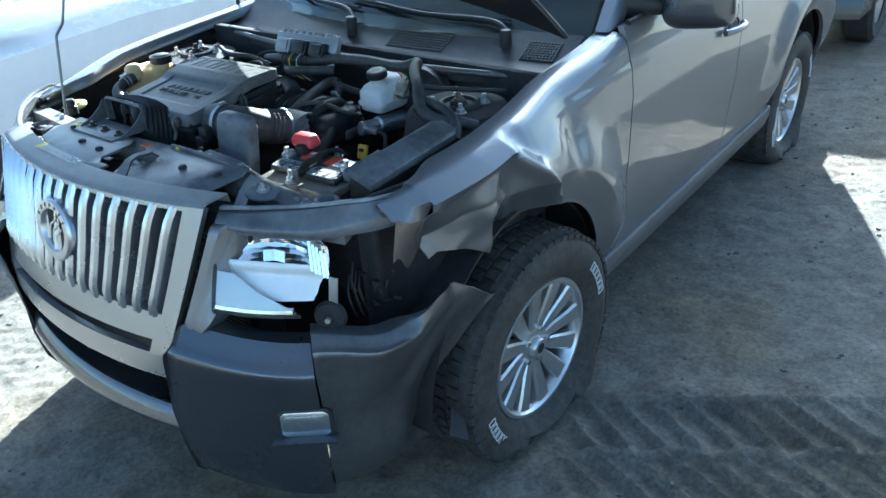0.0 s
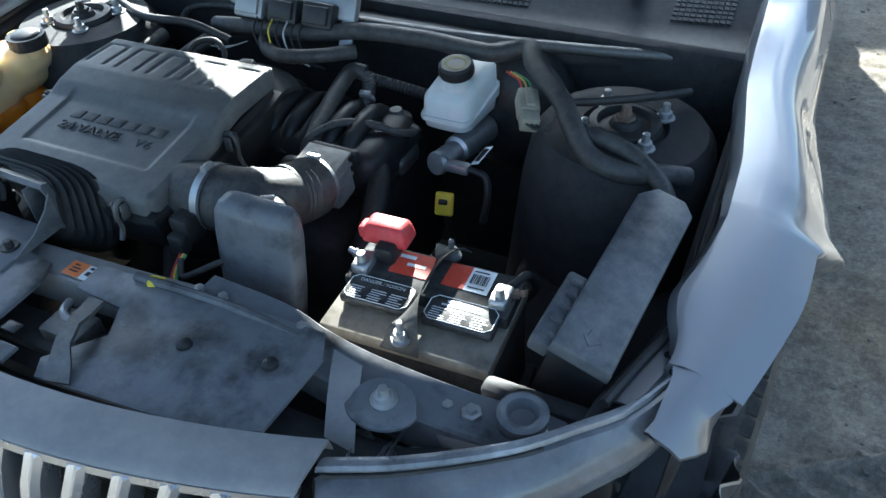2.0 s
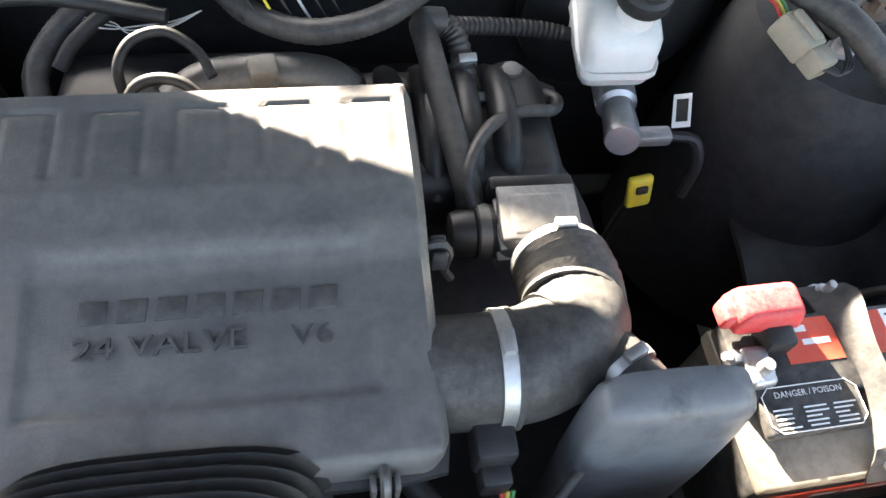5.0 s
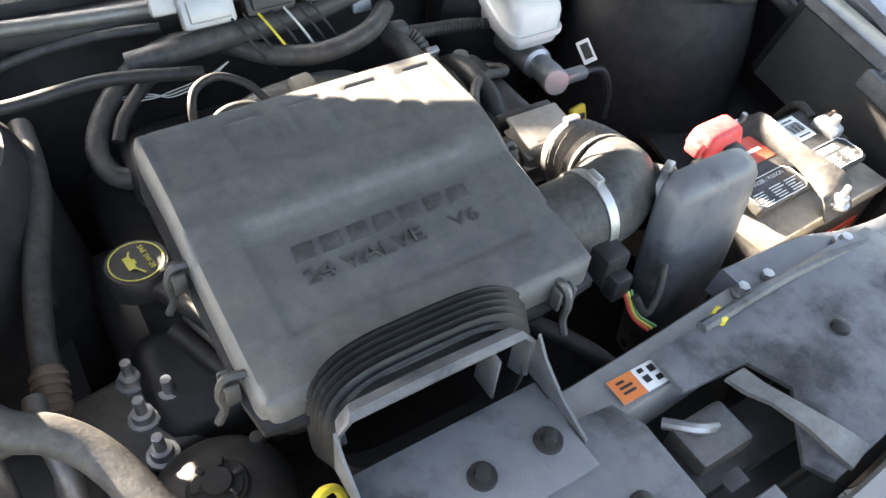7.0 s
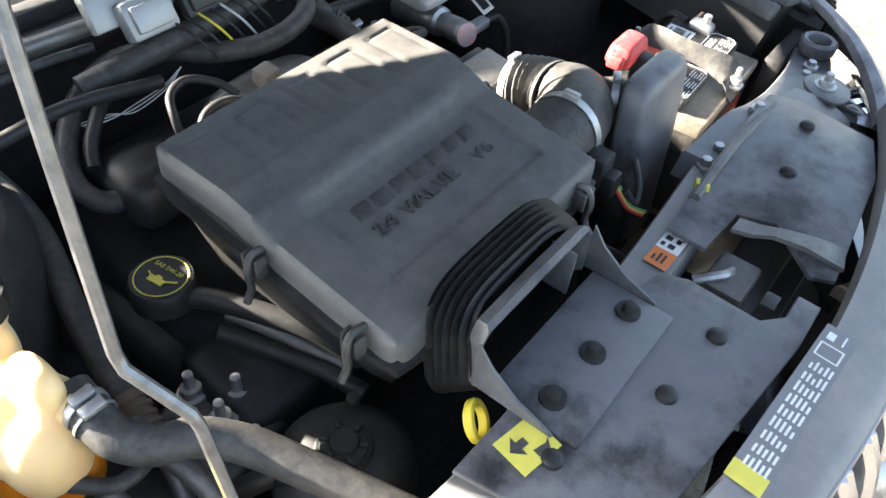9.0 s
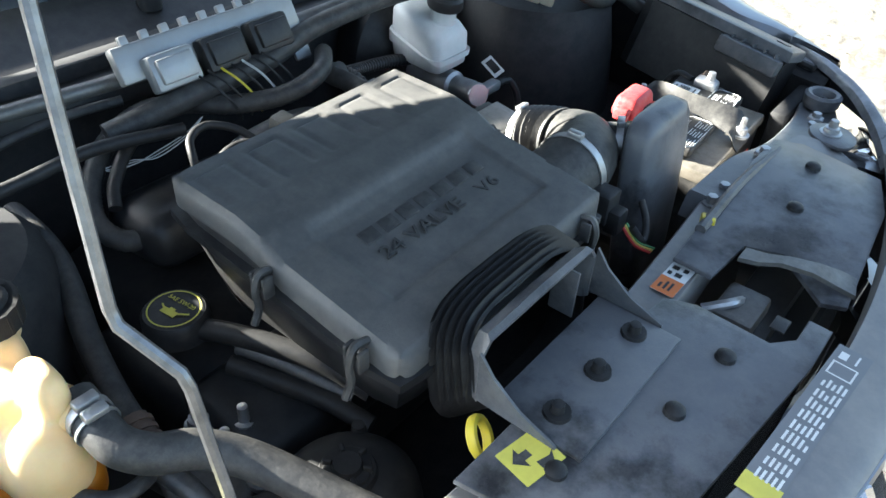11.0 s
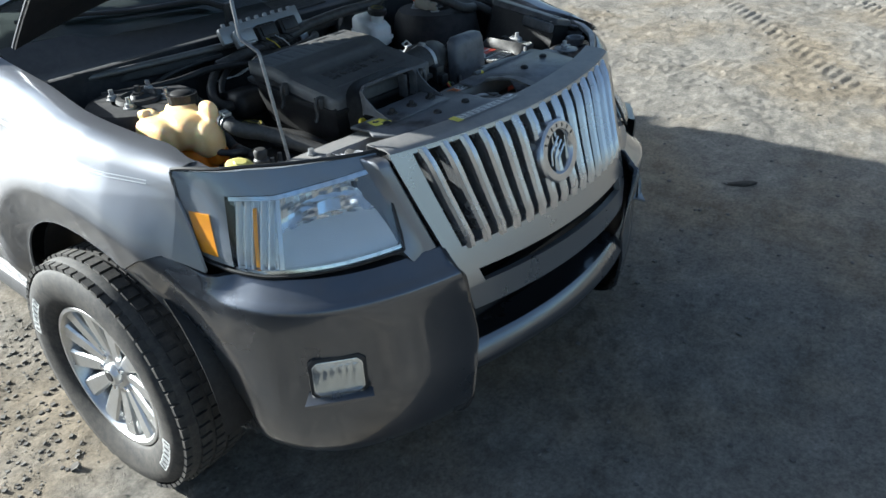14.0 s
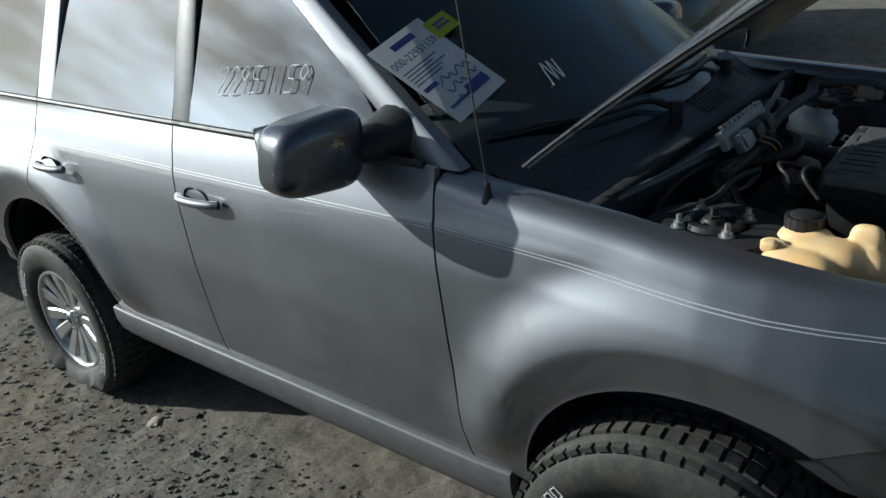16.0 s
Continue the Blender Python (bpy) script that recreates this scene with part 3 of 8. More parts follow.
for s, side in ((1, "driver"), (-1, "passenger")):
    part("fender", fender(s), M_PAINT, car, "crumpled grey metallic front fender torn away from its lamp" if s > 0 else "grey metallic front fender with thin pinstripes")
    fd = part("front_door", side_panel(s, 0.606, 1.612, 26, lambda y: 0.425, belt), M_PAINT, car, "grey metallic front door")
    rd = part("rear_door", side_panel(s, 1.618, 2.470, 24, lambda y: arch_z(y, WB, 0.425), belt), M_PAINT, car, "grey metallic rear door")
    part("quarter_panel", side_panel(s, 2.476, 3.50, 26, lambda y: arch_z(y, WB, 0.40), belt), M_PAINT, car)
    # rocker moulding
    P = []
    for y in spread(0.43, 2.19, 20):
        e = 0.004 * (ease(0.43, 0.5, y) - ease(2.1, 2.19, y))
        P.append([(s * (q + e), y, z) for q, z in ((0.80, 0.436), (0.884, 0.436), (0.890, 0.433), (0.893, 0.427), (0.891, 0.385), (0.878, 0.340), (0.850, 0.30), (0.80, 0.28), (0.76, 0.30))])
    part("rocker_moulding", grid(P, loop_v=True, caps=True), M_SILL, car, "dull dark grey sill moulding")
    # pillars and rail
    part("a_pillar", bar_between((s * 0.775, 0.64, 1.14), (s * 0.635, 1.31, 1.635), 0.12, 0.085, 0.045), M_PAINT, car)
    part("b_pillar", bar_between((s * 0.795, 1.615, 1.14), (s * 0.625, 1.64, 1.63), 0.10, 0.085, 0.03), M_BLACK, car, "black door pillar")
    part("c_pillar", bar_between((s * 0.795, 2.47, 1.14), (s * 0.625, 2.42, 1.64), 0.12, 0.10, 0.03), M_PAINT, car)
    part("d_pillar", bar_between((s * 0.735, 3.36, 1.14), (s * 0.60, 3.16, 1.63), 0.24, 0.20, 0.035), M_PAINT, car)
    part("roof_side", tube([(s * 0.62, 1.22, 1.635), (s * 0.615, 1.7, 1.665), (s * 0.61, 2.4, 1.672), (s * 0.60, 3.22, 1.64)], 0.034, 10), M_PAINT, car)
    # glass
    for ya, yb, yta, ytb, nm in ((0.74, 1.57, 1.22, 1.60, "front_window"), (1.66, 2.41, 1.68, 2.37, "rear_window"), (2.53, 3.27, 2.47, 3.09, "quarter_window")):
        P = []
        for k in range(7):
            t = k / 6
            z = belt(ya) - 0.02 + (1.648 - belt(ya)) * t
            P.append([(s * (win_x(z) - 0.006), ya + (yta - ya) * t + (yb + (ytb - yb) * t - ya - (yta - ya) * t) * q / 8, z) for q in range(9)])
        part(nm, shell(P, (-s, 0, 0), 0.004), M_GLASS, car, "tinted side window").visible_shadow = False
        P = [(s * (win_x(belt(y) + 0.0) + 0.012), y, belt(y) + 0.004) for y in spread(ya - 0.08, yb + 0.05, 8)]
        part("window_seal", tube(P, 0.010, 8, 2), M_RUBBER, car)
    # chrome-edged handle with its cup
    for y, door in ((1.475, fd), (2.33, rd)):
        z = 0.965
        cup = lathe([(0.0, -0.030), (0.028, -0.024), (0.042, 0.0), (0.046, 0.0016)], 20, Matrix.Translation((s * (side_x(y, z) + 0.0005), y + 0.02, z)) @ pose(0, 0, 0, 0, 90 * s, 0) @ Matrix.Diagonal((0.8, 1.25, 1, 1)))
        part("handle_cup", cup, M_BLACK, door)
        hb = tube([(s * (side_x(y, z) + o), y + d, z + 0.004) for d, o in ((-0.105, 0.012), (-0.08, 0.024), (-0.02, 0.034), (0.05, 0.032), (0.085, 0.014))], 0.013, 10, 6)
        part("door_handle", hb, M_PAINT, door)
    # thin double pinstripe
    for k in (0, 1):
        for a, b, pp in ((-0.30, 0.598, car), (0.61, 1.608, fd), (1.622, 2.46, rd), (2.48, 3.2, car)):
            z0 = 1.035 - 0.007 * k
            P = []
            for y in spread(a, b, 20):
                z = z0 + curve_y(y, [(-0.3, -0.052), (0, -0.032), (0.6, 0.0), (3.2, 0.02)])
                P.append([seam((s * (side_x(y, z + dz) + 0.0012), y, z + dz)) for dz in (0.0009, -0.0009)])
            if s < 0:
                part("pinstripe", shell(P, (-s, 0, 0), 0.001), M_STRIPE, pp, "thin pale pinstripe")
    # mirror
    mm = Matrix.Translation((s * 0.965, 0.875, 1.200)) @ pose(0, 0, 0, 0, 0, s * 12)
    mb = bmesh.new()
    bmesh.ops.create_uvsphere(mb, u_segments=36, v_segments=22, radius=1)
    for v in mb.verts:
        k = [math.copysign(abs(w) ** 0.5, w) for w in v.co]
        r = Vector((k[0] * 0.115, k[1] * (0.055 if k[1] > 0 else 0.085), k[2] * 0.088))
        r.z *= 1 - 0.10 * k[0] * s
        r.x += 0.012 * k[2] * -s
        v.co = r
    bmesh.ops.transform(mb, matrix=mm, verts=mb.verts)
    mir = part("door_mirror", mb, M_CLAD, car, "dark door mirror on a black foot", 50)
    part("mirror_glass", box((s * 0.952, 0.951, 1.200), (0.17, 0.004, 0.125), 0.0015, pose(0, 0, 0, 0, 0, s * 12)), M_CHROME, mir)
    P = []
    for k in range(9):
        t = k / 8
        c = Vector((s * (0.770 + 0.11 * t), 0.79 + 0.06 * t, 1.195 - 0.02 * t))
        h, w = 0.15 - 0.09 * math.sin(t * 1.5), 0.15 - 0.06 * t
        P.append([c + Vector((0, w / 2 * math.cos(a), h / 2 * math.sin(a))) for a in [2 * math.pi * q / 14 for q in range(14)]])
    part("mirror_foot", grid(P, loop_v=True, caps=True), M_BLACK, mir)

# roof
ys = spread(1.05, 3.42, 26)
P = [[(x * 0.64, (y if y > 1.06 else shield_y(x * 0.62, 1.64) - 0.01), roof_z(x * 0.62, y)) for x in spread(-1, 1, 21)] for y in ys]
part("roof", shell(P, (0, 0, -1), 0.03), M_PAINT, car)
# windscreen
P = [[(x, shield_y(x, z), z) for x in spread(-(0.755 - (z - 1.12) * 0.29), 0.755 - (z - 1.12) * 0.29, 25)] for z in spread(1.12, 1.645, 16)]
shield = part("windscreen", shell(P, (0, 1, 0), 0.005), M_SHIELD, car, "raked windscreen")
shield.visible_shadow = False
# tail
P = [[(x, y, z) for x in spread(-0.70, 0.70, 17)] for y, z in ((3.40, 1.64), (3.46, 1.45), (3.51, 1.16), (3.53, 0.9), (3.53, 0.6))]
part("tailgate", shell(P, (0, -1, 0), 0.03), M_PAINT, car)
P = [[(x, 3.58 - 0.20 * (abs(x) / 0.72) ** 4 + d, z) for x in spread(-0.72, 0.72, 25)] for d, z in ((-0.08, 0.72), (0, 0.70), (0.02, 0.6), (0.0, 0.45), (-0.1, 0.33))]
part("rear_bumper", shell(P, (0, -1, 0), 0.04), M_CLAD, car)
# underside and cabin
part("floor_pan", box((0, 1.95, 0.36), (1.50, 3.0, 0.10), 0.02), M_DARKBAY, car)
part("dashboard", box((0, 0.95, 1.00), (1.40, 0.45, 0.26), 0.08, segments=4), M_INTERIOR, car)
for s in (1, -1):
    seat = bmesh.new()
    add(seat, box((s * 0.37, 1.55, 0.68), (0.50, 0.52, 0.22), 0.07, segments=4))
    add(seat, box((s * 0.37, 1.86, 1.02), (0.48, 0.16, 0.68), 0.06, pose(0, 0, 0, -14, 0, 0), 4))
    add(seat, box((s * 0.37, 1.97, 1.44), (0.26, 0.10, 0.18), 0.04, pose(0, 0, 0, -10, 0, 0), 4))
    part("seat", seat, M_INTERIOR, car)
seat = bmesh.new()
add(seat, box((0, 2.55, 0.72), (1.25, 0.5, 0.25), 0.07, segments=3))
add(seat, box((0, 2.85, 1.08), (1.25, 0.16, 0.62), 0.06, pose(0, 0, 0, -14, 0, 0), 3))
part("rear_seat", seat, M_INTERIOR, car)
part("steering_wheel", lathe([(0.18 + 0.014 * math.cos(a), 0.014 * math.sin(a)) for a in [2 * math.pi * k / 10 for k in range(10)]], 30, Matrix.Translation((0.37, 1.22, 1.10)) @ pose(0, 0, 0, 65, 0, 0), True), M_INTERIOR, car)


# ---- nose ----
def nose_y(x, z):
    return curve_y(z, [(0.50, -0.888), (0.63, -0.882), (0.70, -0.862), (0.78, -0.836), (0.85, -0.814), (0.92, -0.794), (0.99, -0.774)]) + 0.36 * x * x


def nose_w(z):
    return curve_y(z, [(0.52, 0.352), (0.69, 0.402), (0.985, 0.474)])


def sag(p):
    """The knocked nose hangs a little towards the crushed corner."""
    return (p[0], p[1], p[2] + 0.030 * ease(0.3, 0.5, p[2]) - p[0] * (0.034 - 0.034 * ease(0.60, 0.98, p[2])))


def sheet_with_holes(us, vs, place, hole, t):
    bm = bmesh.new()
    V = {}

    def vert(i, j):
        if (i, j) not in V:
            V[i, j] = bm.verts.new(place(us[i], vs[j]))
        return V[i, j]
    for i in range(len(us) - 1):
        for j in range(len(vs) - 1):
            if not hole((us[i] + us[i + 1]) / 2, (vs[j] + vs[j + 1]) / 2):
                bm.faces.new((vert(i, j), vert(i + 1, j), vert(i + 1, j + 1), vert(i, j + 1)))
    bmesh.ops.recalc_face_normals(bm, faces=bm.faces)
    bmesh.ops.solidify(bm, geom=bm.faces[:], thickness=t)
    bmesh.ops.recalc_face_normals(bm, faces=bm.faces)
    return bm


us = spread(-1, -0.89, 3) + spread(-0.86, 0.86, 33) + spread(0.89, 1, 3)
vs = [0.56, 0.59, 0.622, 0.628, 0.656, 0.662, 0.69, 0.727, 0.735, 0.76, 0.82, 0.88, 0.94, 0.968, 0.973, 0.978]
grille = part("grille", sheet_with_holes(us, vs, lambda u, z: sag((u * nose_w(z), nose_y(u * nose_w(z), z), z)), lambda u, z: (abs(u) < 0.89 and 0.727 < z < 0.968) or (abs(u) < 0.86 and 0.625 < z < 0.66), 0.018), M_SATIN, car, "satin grey grille surround with upright silver bars")
for k in range(15):
    u = -0.89 + 1.78 * (k + 0.5) / 15
    P = []
    for t in spread(0, 1, 9):
        z = 0.719 + 0.256 * t
        x = u * nose_w(z)
        w = 0.0135
        f = nose_y(x, z) - 0.016 * min(1, t * 8 + 0.3) * min(1, (1 - t) * 5 + 0.25)
        P.append([(x - w, f + 0.040, z), (x - w, f + 0.009, z), (x - w * 0.55, f, z), (x, f + 0.0045, z), (x + w * 0.55, f, z), (x + w, f + 0.009, z), (x + w, f + 0.040, z)])
        P[-1] = [sag(q) for q in P[-1]]
    part("grille_bar", grid(P, loop_v=True, caps=True), M_SILVER, grille, angle=25)
mb = Matrix.Translation((0, nose_y(0, 0.852) - 0.005, 0.882)) @ pose(0, 0, 0, 78, 0, 0)
badge = part("badge", lathe([(0.052, 0.0), (0.054, 0.016), (0.058, 0.020), (0.076, 0.020), (0.082, 0.014), (0.083, -0.02)], 48, mb), M_SILVER, car, "round silver badge with a dark centre")
part("badge_centre", lathe([(0.0, 0.006), (0.053, 0.006), (0.053, -0.02)], 40, mb), M_GLOSS, badge)
for k in (0, 1, 2):
    P = [(-0.030 + 0.015 * k, -0.030 - 0.005 * (k == 1), 0.010), (-0.024 + 0.015 * k, 0.006 - 0.010 * k, 0.010), (-0.004 + 0.014 * k, 0.022 - 0.010 * k, 0.010), (0.010 + 0.012 * k, 0.036 - 0.013 * k, 0.010)]
    st = tube(P, 0.0036, 8)
    bmesh.ops.transform(st, matrix=mb, verts=st.verts)
    part("badge_stripe", st, M_SILVER, badge)
bl = bmesh.new()
for k in range(7):
    a = radians(150 - 20 * k)
    add(bl, box((0.067 * math.cos(a), 0.067 * math.sin(a), 0.0205), (0.004, 0.009, 0.001), 0, Matrix.Rotation(a - math.pi / 2, 4, "Z")))
bmesh.ops.transform(bl, matrix=mb, verts=bl.verts)
part("badge_print", bl, M_BLACK, badge)
# dark core behind the grille with fine fins
core = part("radiator", box((0, -0.63, 0.70), (0.98, 0.05, 0.50), 0.004), M_GLOSS, car, "black radiator behind the grille")
fins = bmesh.new()
for k in range(40):
    add(fins, box((0, -0.658, 0.47 + k * 0.0115), (0.96, 0.006, 0.004)))
tagged(part("fin_pack", fins, M_RUBBER, core), kind="stuff")
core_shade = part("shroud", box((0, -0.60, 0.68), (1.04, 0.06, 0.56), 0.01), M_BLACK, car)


def pillar_strip(s):
    """The painted post between grille and headlamp, folded back over the top."""
    dz = -0.034 if s > 0 else 0.0
    P = []
    for z in spread(0.690, 0.985, 14):
        k = (z - 0.739) / 0.246
        w = nose_w(z - 0.025) + 0.004
        y = nose_y(w, z - 0.025)
        ox, oy = 0.460 + 0.050 * min(1, max(0, k / 0.22)), -0.797 + 0.036 * min(1, max(0, k / 0.22)) + 0.120 * max(0, (k - 0.22) / 0.78)
        oy = max(oy, y + 0.012)
        tuck = 0.035 * ease(0.748, 0.705, z)
        y, oy = y + tuck, oy + tuck
        P.append([(s * x, yy, z + dz) for x, yy in ((w, y + 0.016), (w + 0.001, y + 0.002), (w + 0.006, y - 0.001), (w + 0.026, y + 0.003), (w + 0.031, y + 0.007), (w + 0.031 + (ox - w - 0.031) * 0.6, y + 0.007 + (oy - y - 0.007) * 0.55), (ox, oy), (ox + 0.004, oy + 0.05))])
    for d, h in ((0.004, 0.008), (0.014, 0.014), (0.05, 0.016), (0.085, 0.014), (0.10, 0.004)):
        P.append([(q[0], q[1] + d * (1 - 0.5 * (i > 5)), q[2] + h - 0.004 * (i > 5)) for i, q in enumerate(P[13])])
    return shell(P, (0, 1, -0.2), 0.006)


PLAN = [(0.36, -0.852), (0.455, -0.826), (0.56, -0.789), (0.655, -0.740), (0.73, -0.678), (0.785, -0.597), (0.818, -0.505), (0.842, -0.405), (0.87, -0.30), (0.895, -0.20)]


def plan_point(t, pts=PLAN):
    n = len(pts) - 1
    i = min(int(t * n), n - 1)
    f = t * n - i
    p0, p1, p2, p3 = (Vector((*pts[max(0, min(n, q))], 0)) for q in (i - 1, i, i + 1, i + 2))
    return 0.5 * (2 * p1 + (p2 - p0) * f + (2 * p0 - 5 * p1 + 4 * p2 - p3) * f * f + (3 * p1 - p0 - 3 * p2 + p3) * f ** 3)


def bumper_offset(z):
    return curve_y(z, [(0.245, -0.110), (0.255, -0.075), (0.28, -0.045), (0.33, -0.020), (0.42, -0.006), (0.52, -0.006), (0.60, -0.003), (0.70, 0.006), (0.730, 0.007), (0.738, 0.003), (0.745, -0.010), (0.76, -0.026), (0.775, -0.040), (0.785, -0.050), (0.786, -0.085)])


def arch_edge(z):
    """Where the wheel opening cuts the bumper's end."""
    r = 0.408 + 0.024 * ease(0.62, 0.75, z)
    return -math.sqrt(max(0.001, r * r - (z - WZ) ** 2)) if z > WZ - 0.03 else -r + 0.05 * ease(WZ - 0.03, 0.24, z)


def plan_at(y):
    a, b = 0.0, 1.0
    for _ in range(18):
        m = (a + b) / 2
        a, b = (m, b) if plan_point(m).y < y else (a, m)
    return a


def bumper_side(s, ta, tb, n, torn=False):
    zs = (0.245, 0.255, 0.27, 0.29, 0.33, 0.38, 0.43, 0.48, 0.52, 0.56, 0.60, 0.64, 0.67, 0.70, 0.72, 0.732, 0.738, 0.745, 0.752, 0.760, 0.770, 0.780, 0.785, 0.786)
    P = []
    steps = spread(ta, tb, n)
    if tb == 1.0:
        steps += [1.001, 1.002]
    for i, t0 in enumerate(steps):
        row = []
        for z in zs:
            flat = ease(-0.52, -0.42, plan_point(min(t0, 1)).y)
            zz = z + (bumper_seam(plan_point(min(t0, 1)).y) - 0.788) * ease(0.50, 0.785, z) * flat
            end = plan_at(arch_edge(zz))
            t = min(t0, 1.0)
            if t > 0.5:
                t = 0.5 + (t - 0.5) * (end - 0.5) / 0.5
            c = plan_point(t)
            d = plan_point(min(1, t + 0.01)) - plan_point(max(0, t - 0.01))
            out = Vector((d.y, -d.x, 0)).normalized()
            o = bumper_offset(z)
            if z > 0.72:
                o = o * (1 - flat) + 0.0 * flat
            q = c + out * o
            rear = ease(-0.52, -0.34, q.y)
            x = q.x + (side_x(q.y, zz) - 0.002 - q.x) * rear * ease(0.24, 0.36, zz)
            x = max(x, nose_w(min(zz, 0.75)) + 0.006 + 0.02 * ease(0.60, 0.40, zz))
            yy = q.y
            if t0 > 1.0:
                x -= 0.004 if t0 < 1.0015 else 0.045
                yy += 0.004 if t0 < 1.0015 else 0.0
            if torn:
                k = ease(0.50, 0.80, zz)
                x += (0.075 * (1 - ease(0.62, 0.98, t0)) + 0.012) * k * ease(0.44, 0.60, t0)
                if z > 0.735:
                    zz = 0.735 + (zz - 0.735) * (0.35 + 0.65 * flat)
                zz += -0.028 - 0.06 * ease(0.70, 1.0, t0) * ease(0.3, 0.7, zz) + 0.005 * noise.noise(Vector((t0 * 14, zz * 12, 2)))
                x += 0.006 * noise.noise(Vector((t0 * 9, zz * 10, 5))) - 0.022 * math.exp(-((t0 - 0.80 - 0.3 * (zz - 0.6)) / 0.035) ** 2) * k
            elif s > 0:
                zz -= 0.125 * x * ease(0.20, 0.34, zz)
            row.append((s * x, yy, zz))
        P.append(row)
    return shell(P, lambda p: Vector((-s * 0.6, 0.8, 0)), 0.005)


LENS = [(0.512, -0.762), (0.59, -0.726), (0.665, -0.676), (0.725, -0.620), (0.768, -0.556), (0.795, -0.486), (0.810, -0.405), (0.812, -0.364)]


def lamp_low(t):
    return curve_y(t, [(0, 0.813), (0.25, 0.803), (0.55, 0.797), (0.75, 0.803), (1, 0.815)])


def lamp_high(t):
    return curve_y(t, [(0, 1.004), (0.3, 1.012), (0.6, 1.016), (0.9, 1.014), (1, 1.010)])


def lamp_point(s, t, v, back):
    """A place on the lamp: t from the grille outwards, v upwards, back inwards."""
    split = curve_y(t, [(0, 0.88), (0.48, 0.75), (1, 0.75)])
    v = v * split / 0.745 if v < 0.745 else split + (v - 0.745) * (1 - split) / 0.255
    z = lamp_low(t) + (lamp_high(t) - lamp_low(t)) * v - (0.026 if s > 0 else 0.0)
    t = t - 0.14 * t ** 4 * (1 - v)
    c = plan_point(t, LENS)
    d = plan_point(min(1, t + 0.01), LENS) - plan_point(max(0, t - 0.01), LENS)
    inn = Vector((-d.y, d.x, 0)).normalized()
    q = c + inn * (back + (0.106 * (1 - min(1.0, t) ** 2.0) * (1 - 0.45 * ease(0.6, 0.9, t)) + 0.003) * v + 0.005 * (2 * v - 1) ** 4)
    return (s * q.x, q.y, z)


def lamp_sheet(s, ta, tb, va, vb, back, n=20, nv=10, thick=0.003):
    depth = back if callable(back) else (lambda t, v: back)
    end = tb if callable(tb) else (lambda v: tb)
    P = []
    for u in spread(0, 1, n):
        ts = [(ta + (end(v) - ta) * u, v) for v in spread(va, vb, nv)]
        P.append([lamp_point(s, t, v, depth(t, v)) for t, v in ts])
    return shell(P, lambda p: Vector((-s * 0.5, 0.85, 0)), thick)


def lens_break(v):
    """How far out the broken lens still reaches."""
    return curve_y(v, [(0, 0.335), (0.05, 0.315), (0.10, 0.275), (0.16, 0.225), (0.22, 0.18), (0.34, 0.10), (0.50, 0.06), (0.745, 0.10), (1, 0.12)])


def bowl_break(v):
    """The ragged outer edge of the broken lamp's reflector."""
    return curve_y(v, [(0.08, 0.40), (0.11, 0.405), (0.14, 0.42), (0.22, 0.435), (0.34, 0.475), (0.45, 0.50), (0.62, 0.51), (0.71, 0.47)])


M_SCRAPED = mat("scraped_cladding", (0.085, 0.088, 0.095), 0.32, 0.70, (0.135, 0.135, 0.138), 9, 0.75, bump=0.15, coat=0.4, dust=DUST, dust_amount=0.25)
M_AMBER_BODY = mat("amber_reflector", (0.80, 0.33, 0.02), 0.35, 0.0, (0.66, 0.24, 0.02), 40, 0.6, bump=0.5, bump_scale=250)
M_FROST = mat("lamp_liner", (0.78, 0.79, 0.80), 0.20, 0.60, (0.60, 0.62, 0.65), 14, 0.7)
M_MIRROR = mat("lamp_mirror", (0.80, 0.81, 0.82), 0.13, 0.95, (0.62, 0.63, 0.64), 30, 0.6)
M_BOWL = mat("lamp_bowl", (0.74, 0.74, 0.74), 0.35, 0.15, (0.60, 0.61, 0.62), 14, 0.7)
M_SMOKE = mat("smoky_plastic", (0.05, 0.053, 0.06), 0.16, 0.0, (0.16, 0.165, 0.18), 7, 0.8, coat=0.4, dust=DUST, dust_amount=0.1)
M_BAND = mat("lamp_band", (0.30, 0.31, 0.335), 0.22, 0.3, (0.26, 0.27, 0.29), 12, 0.6, coat=0.6)


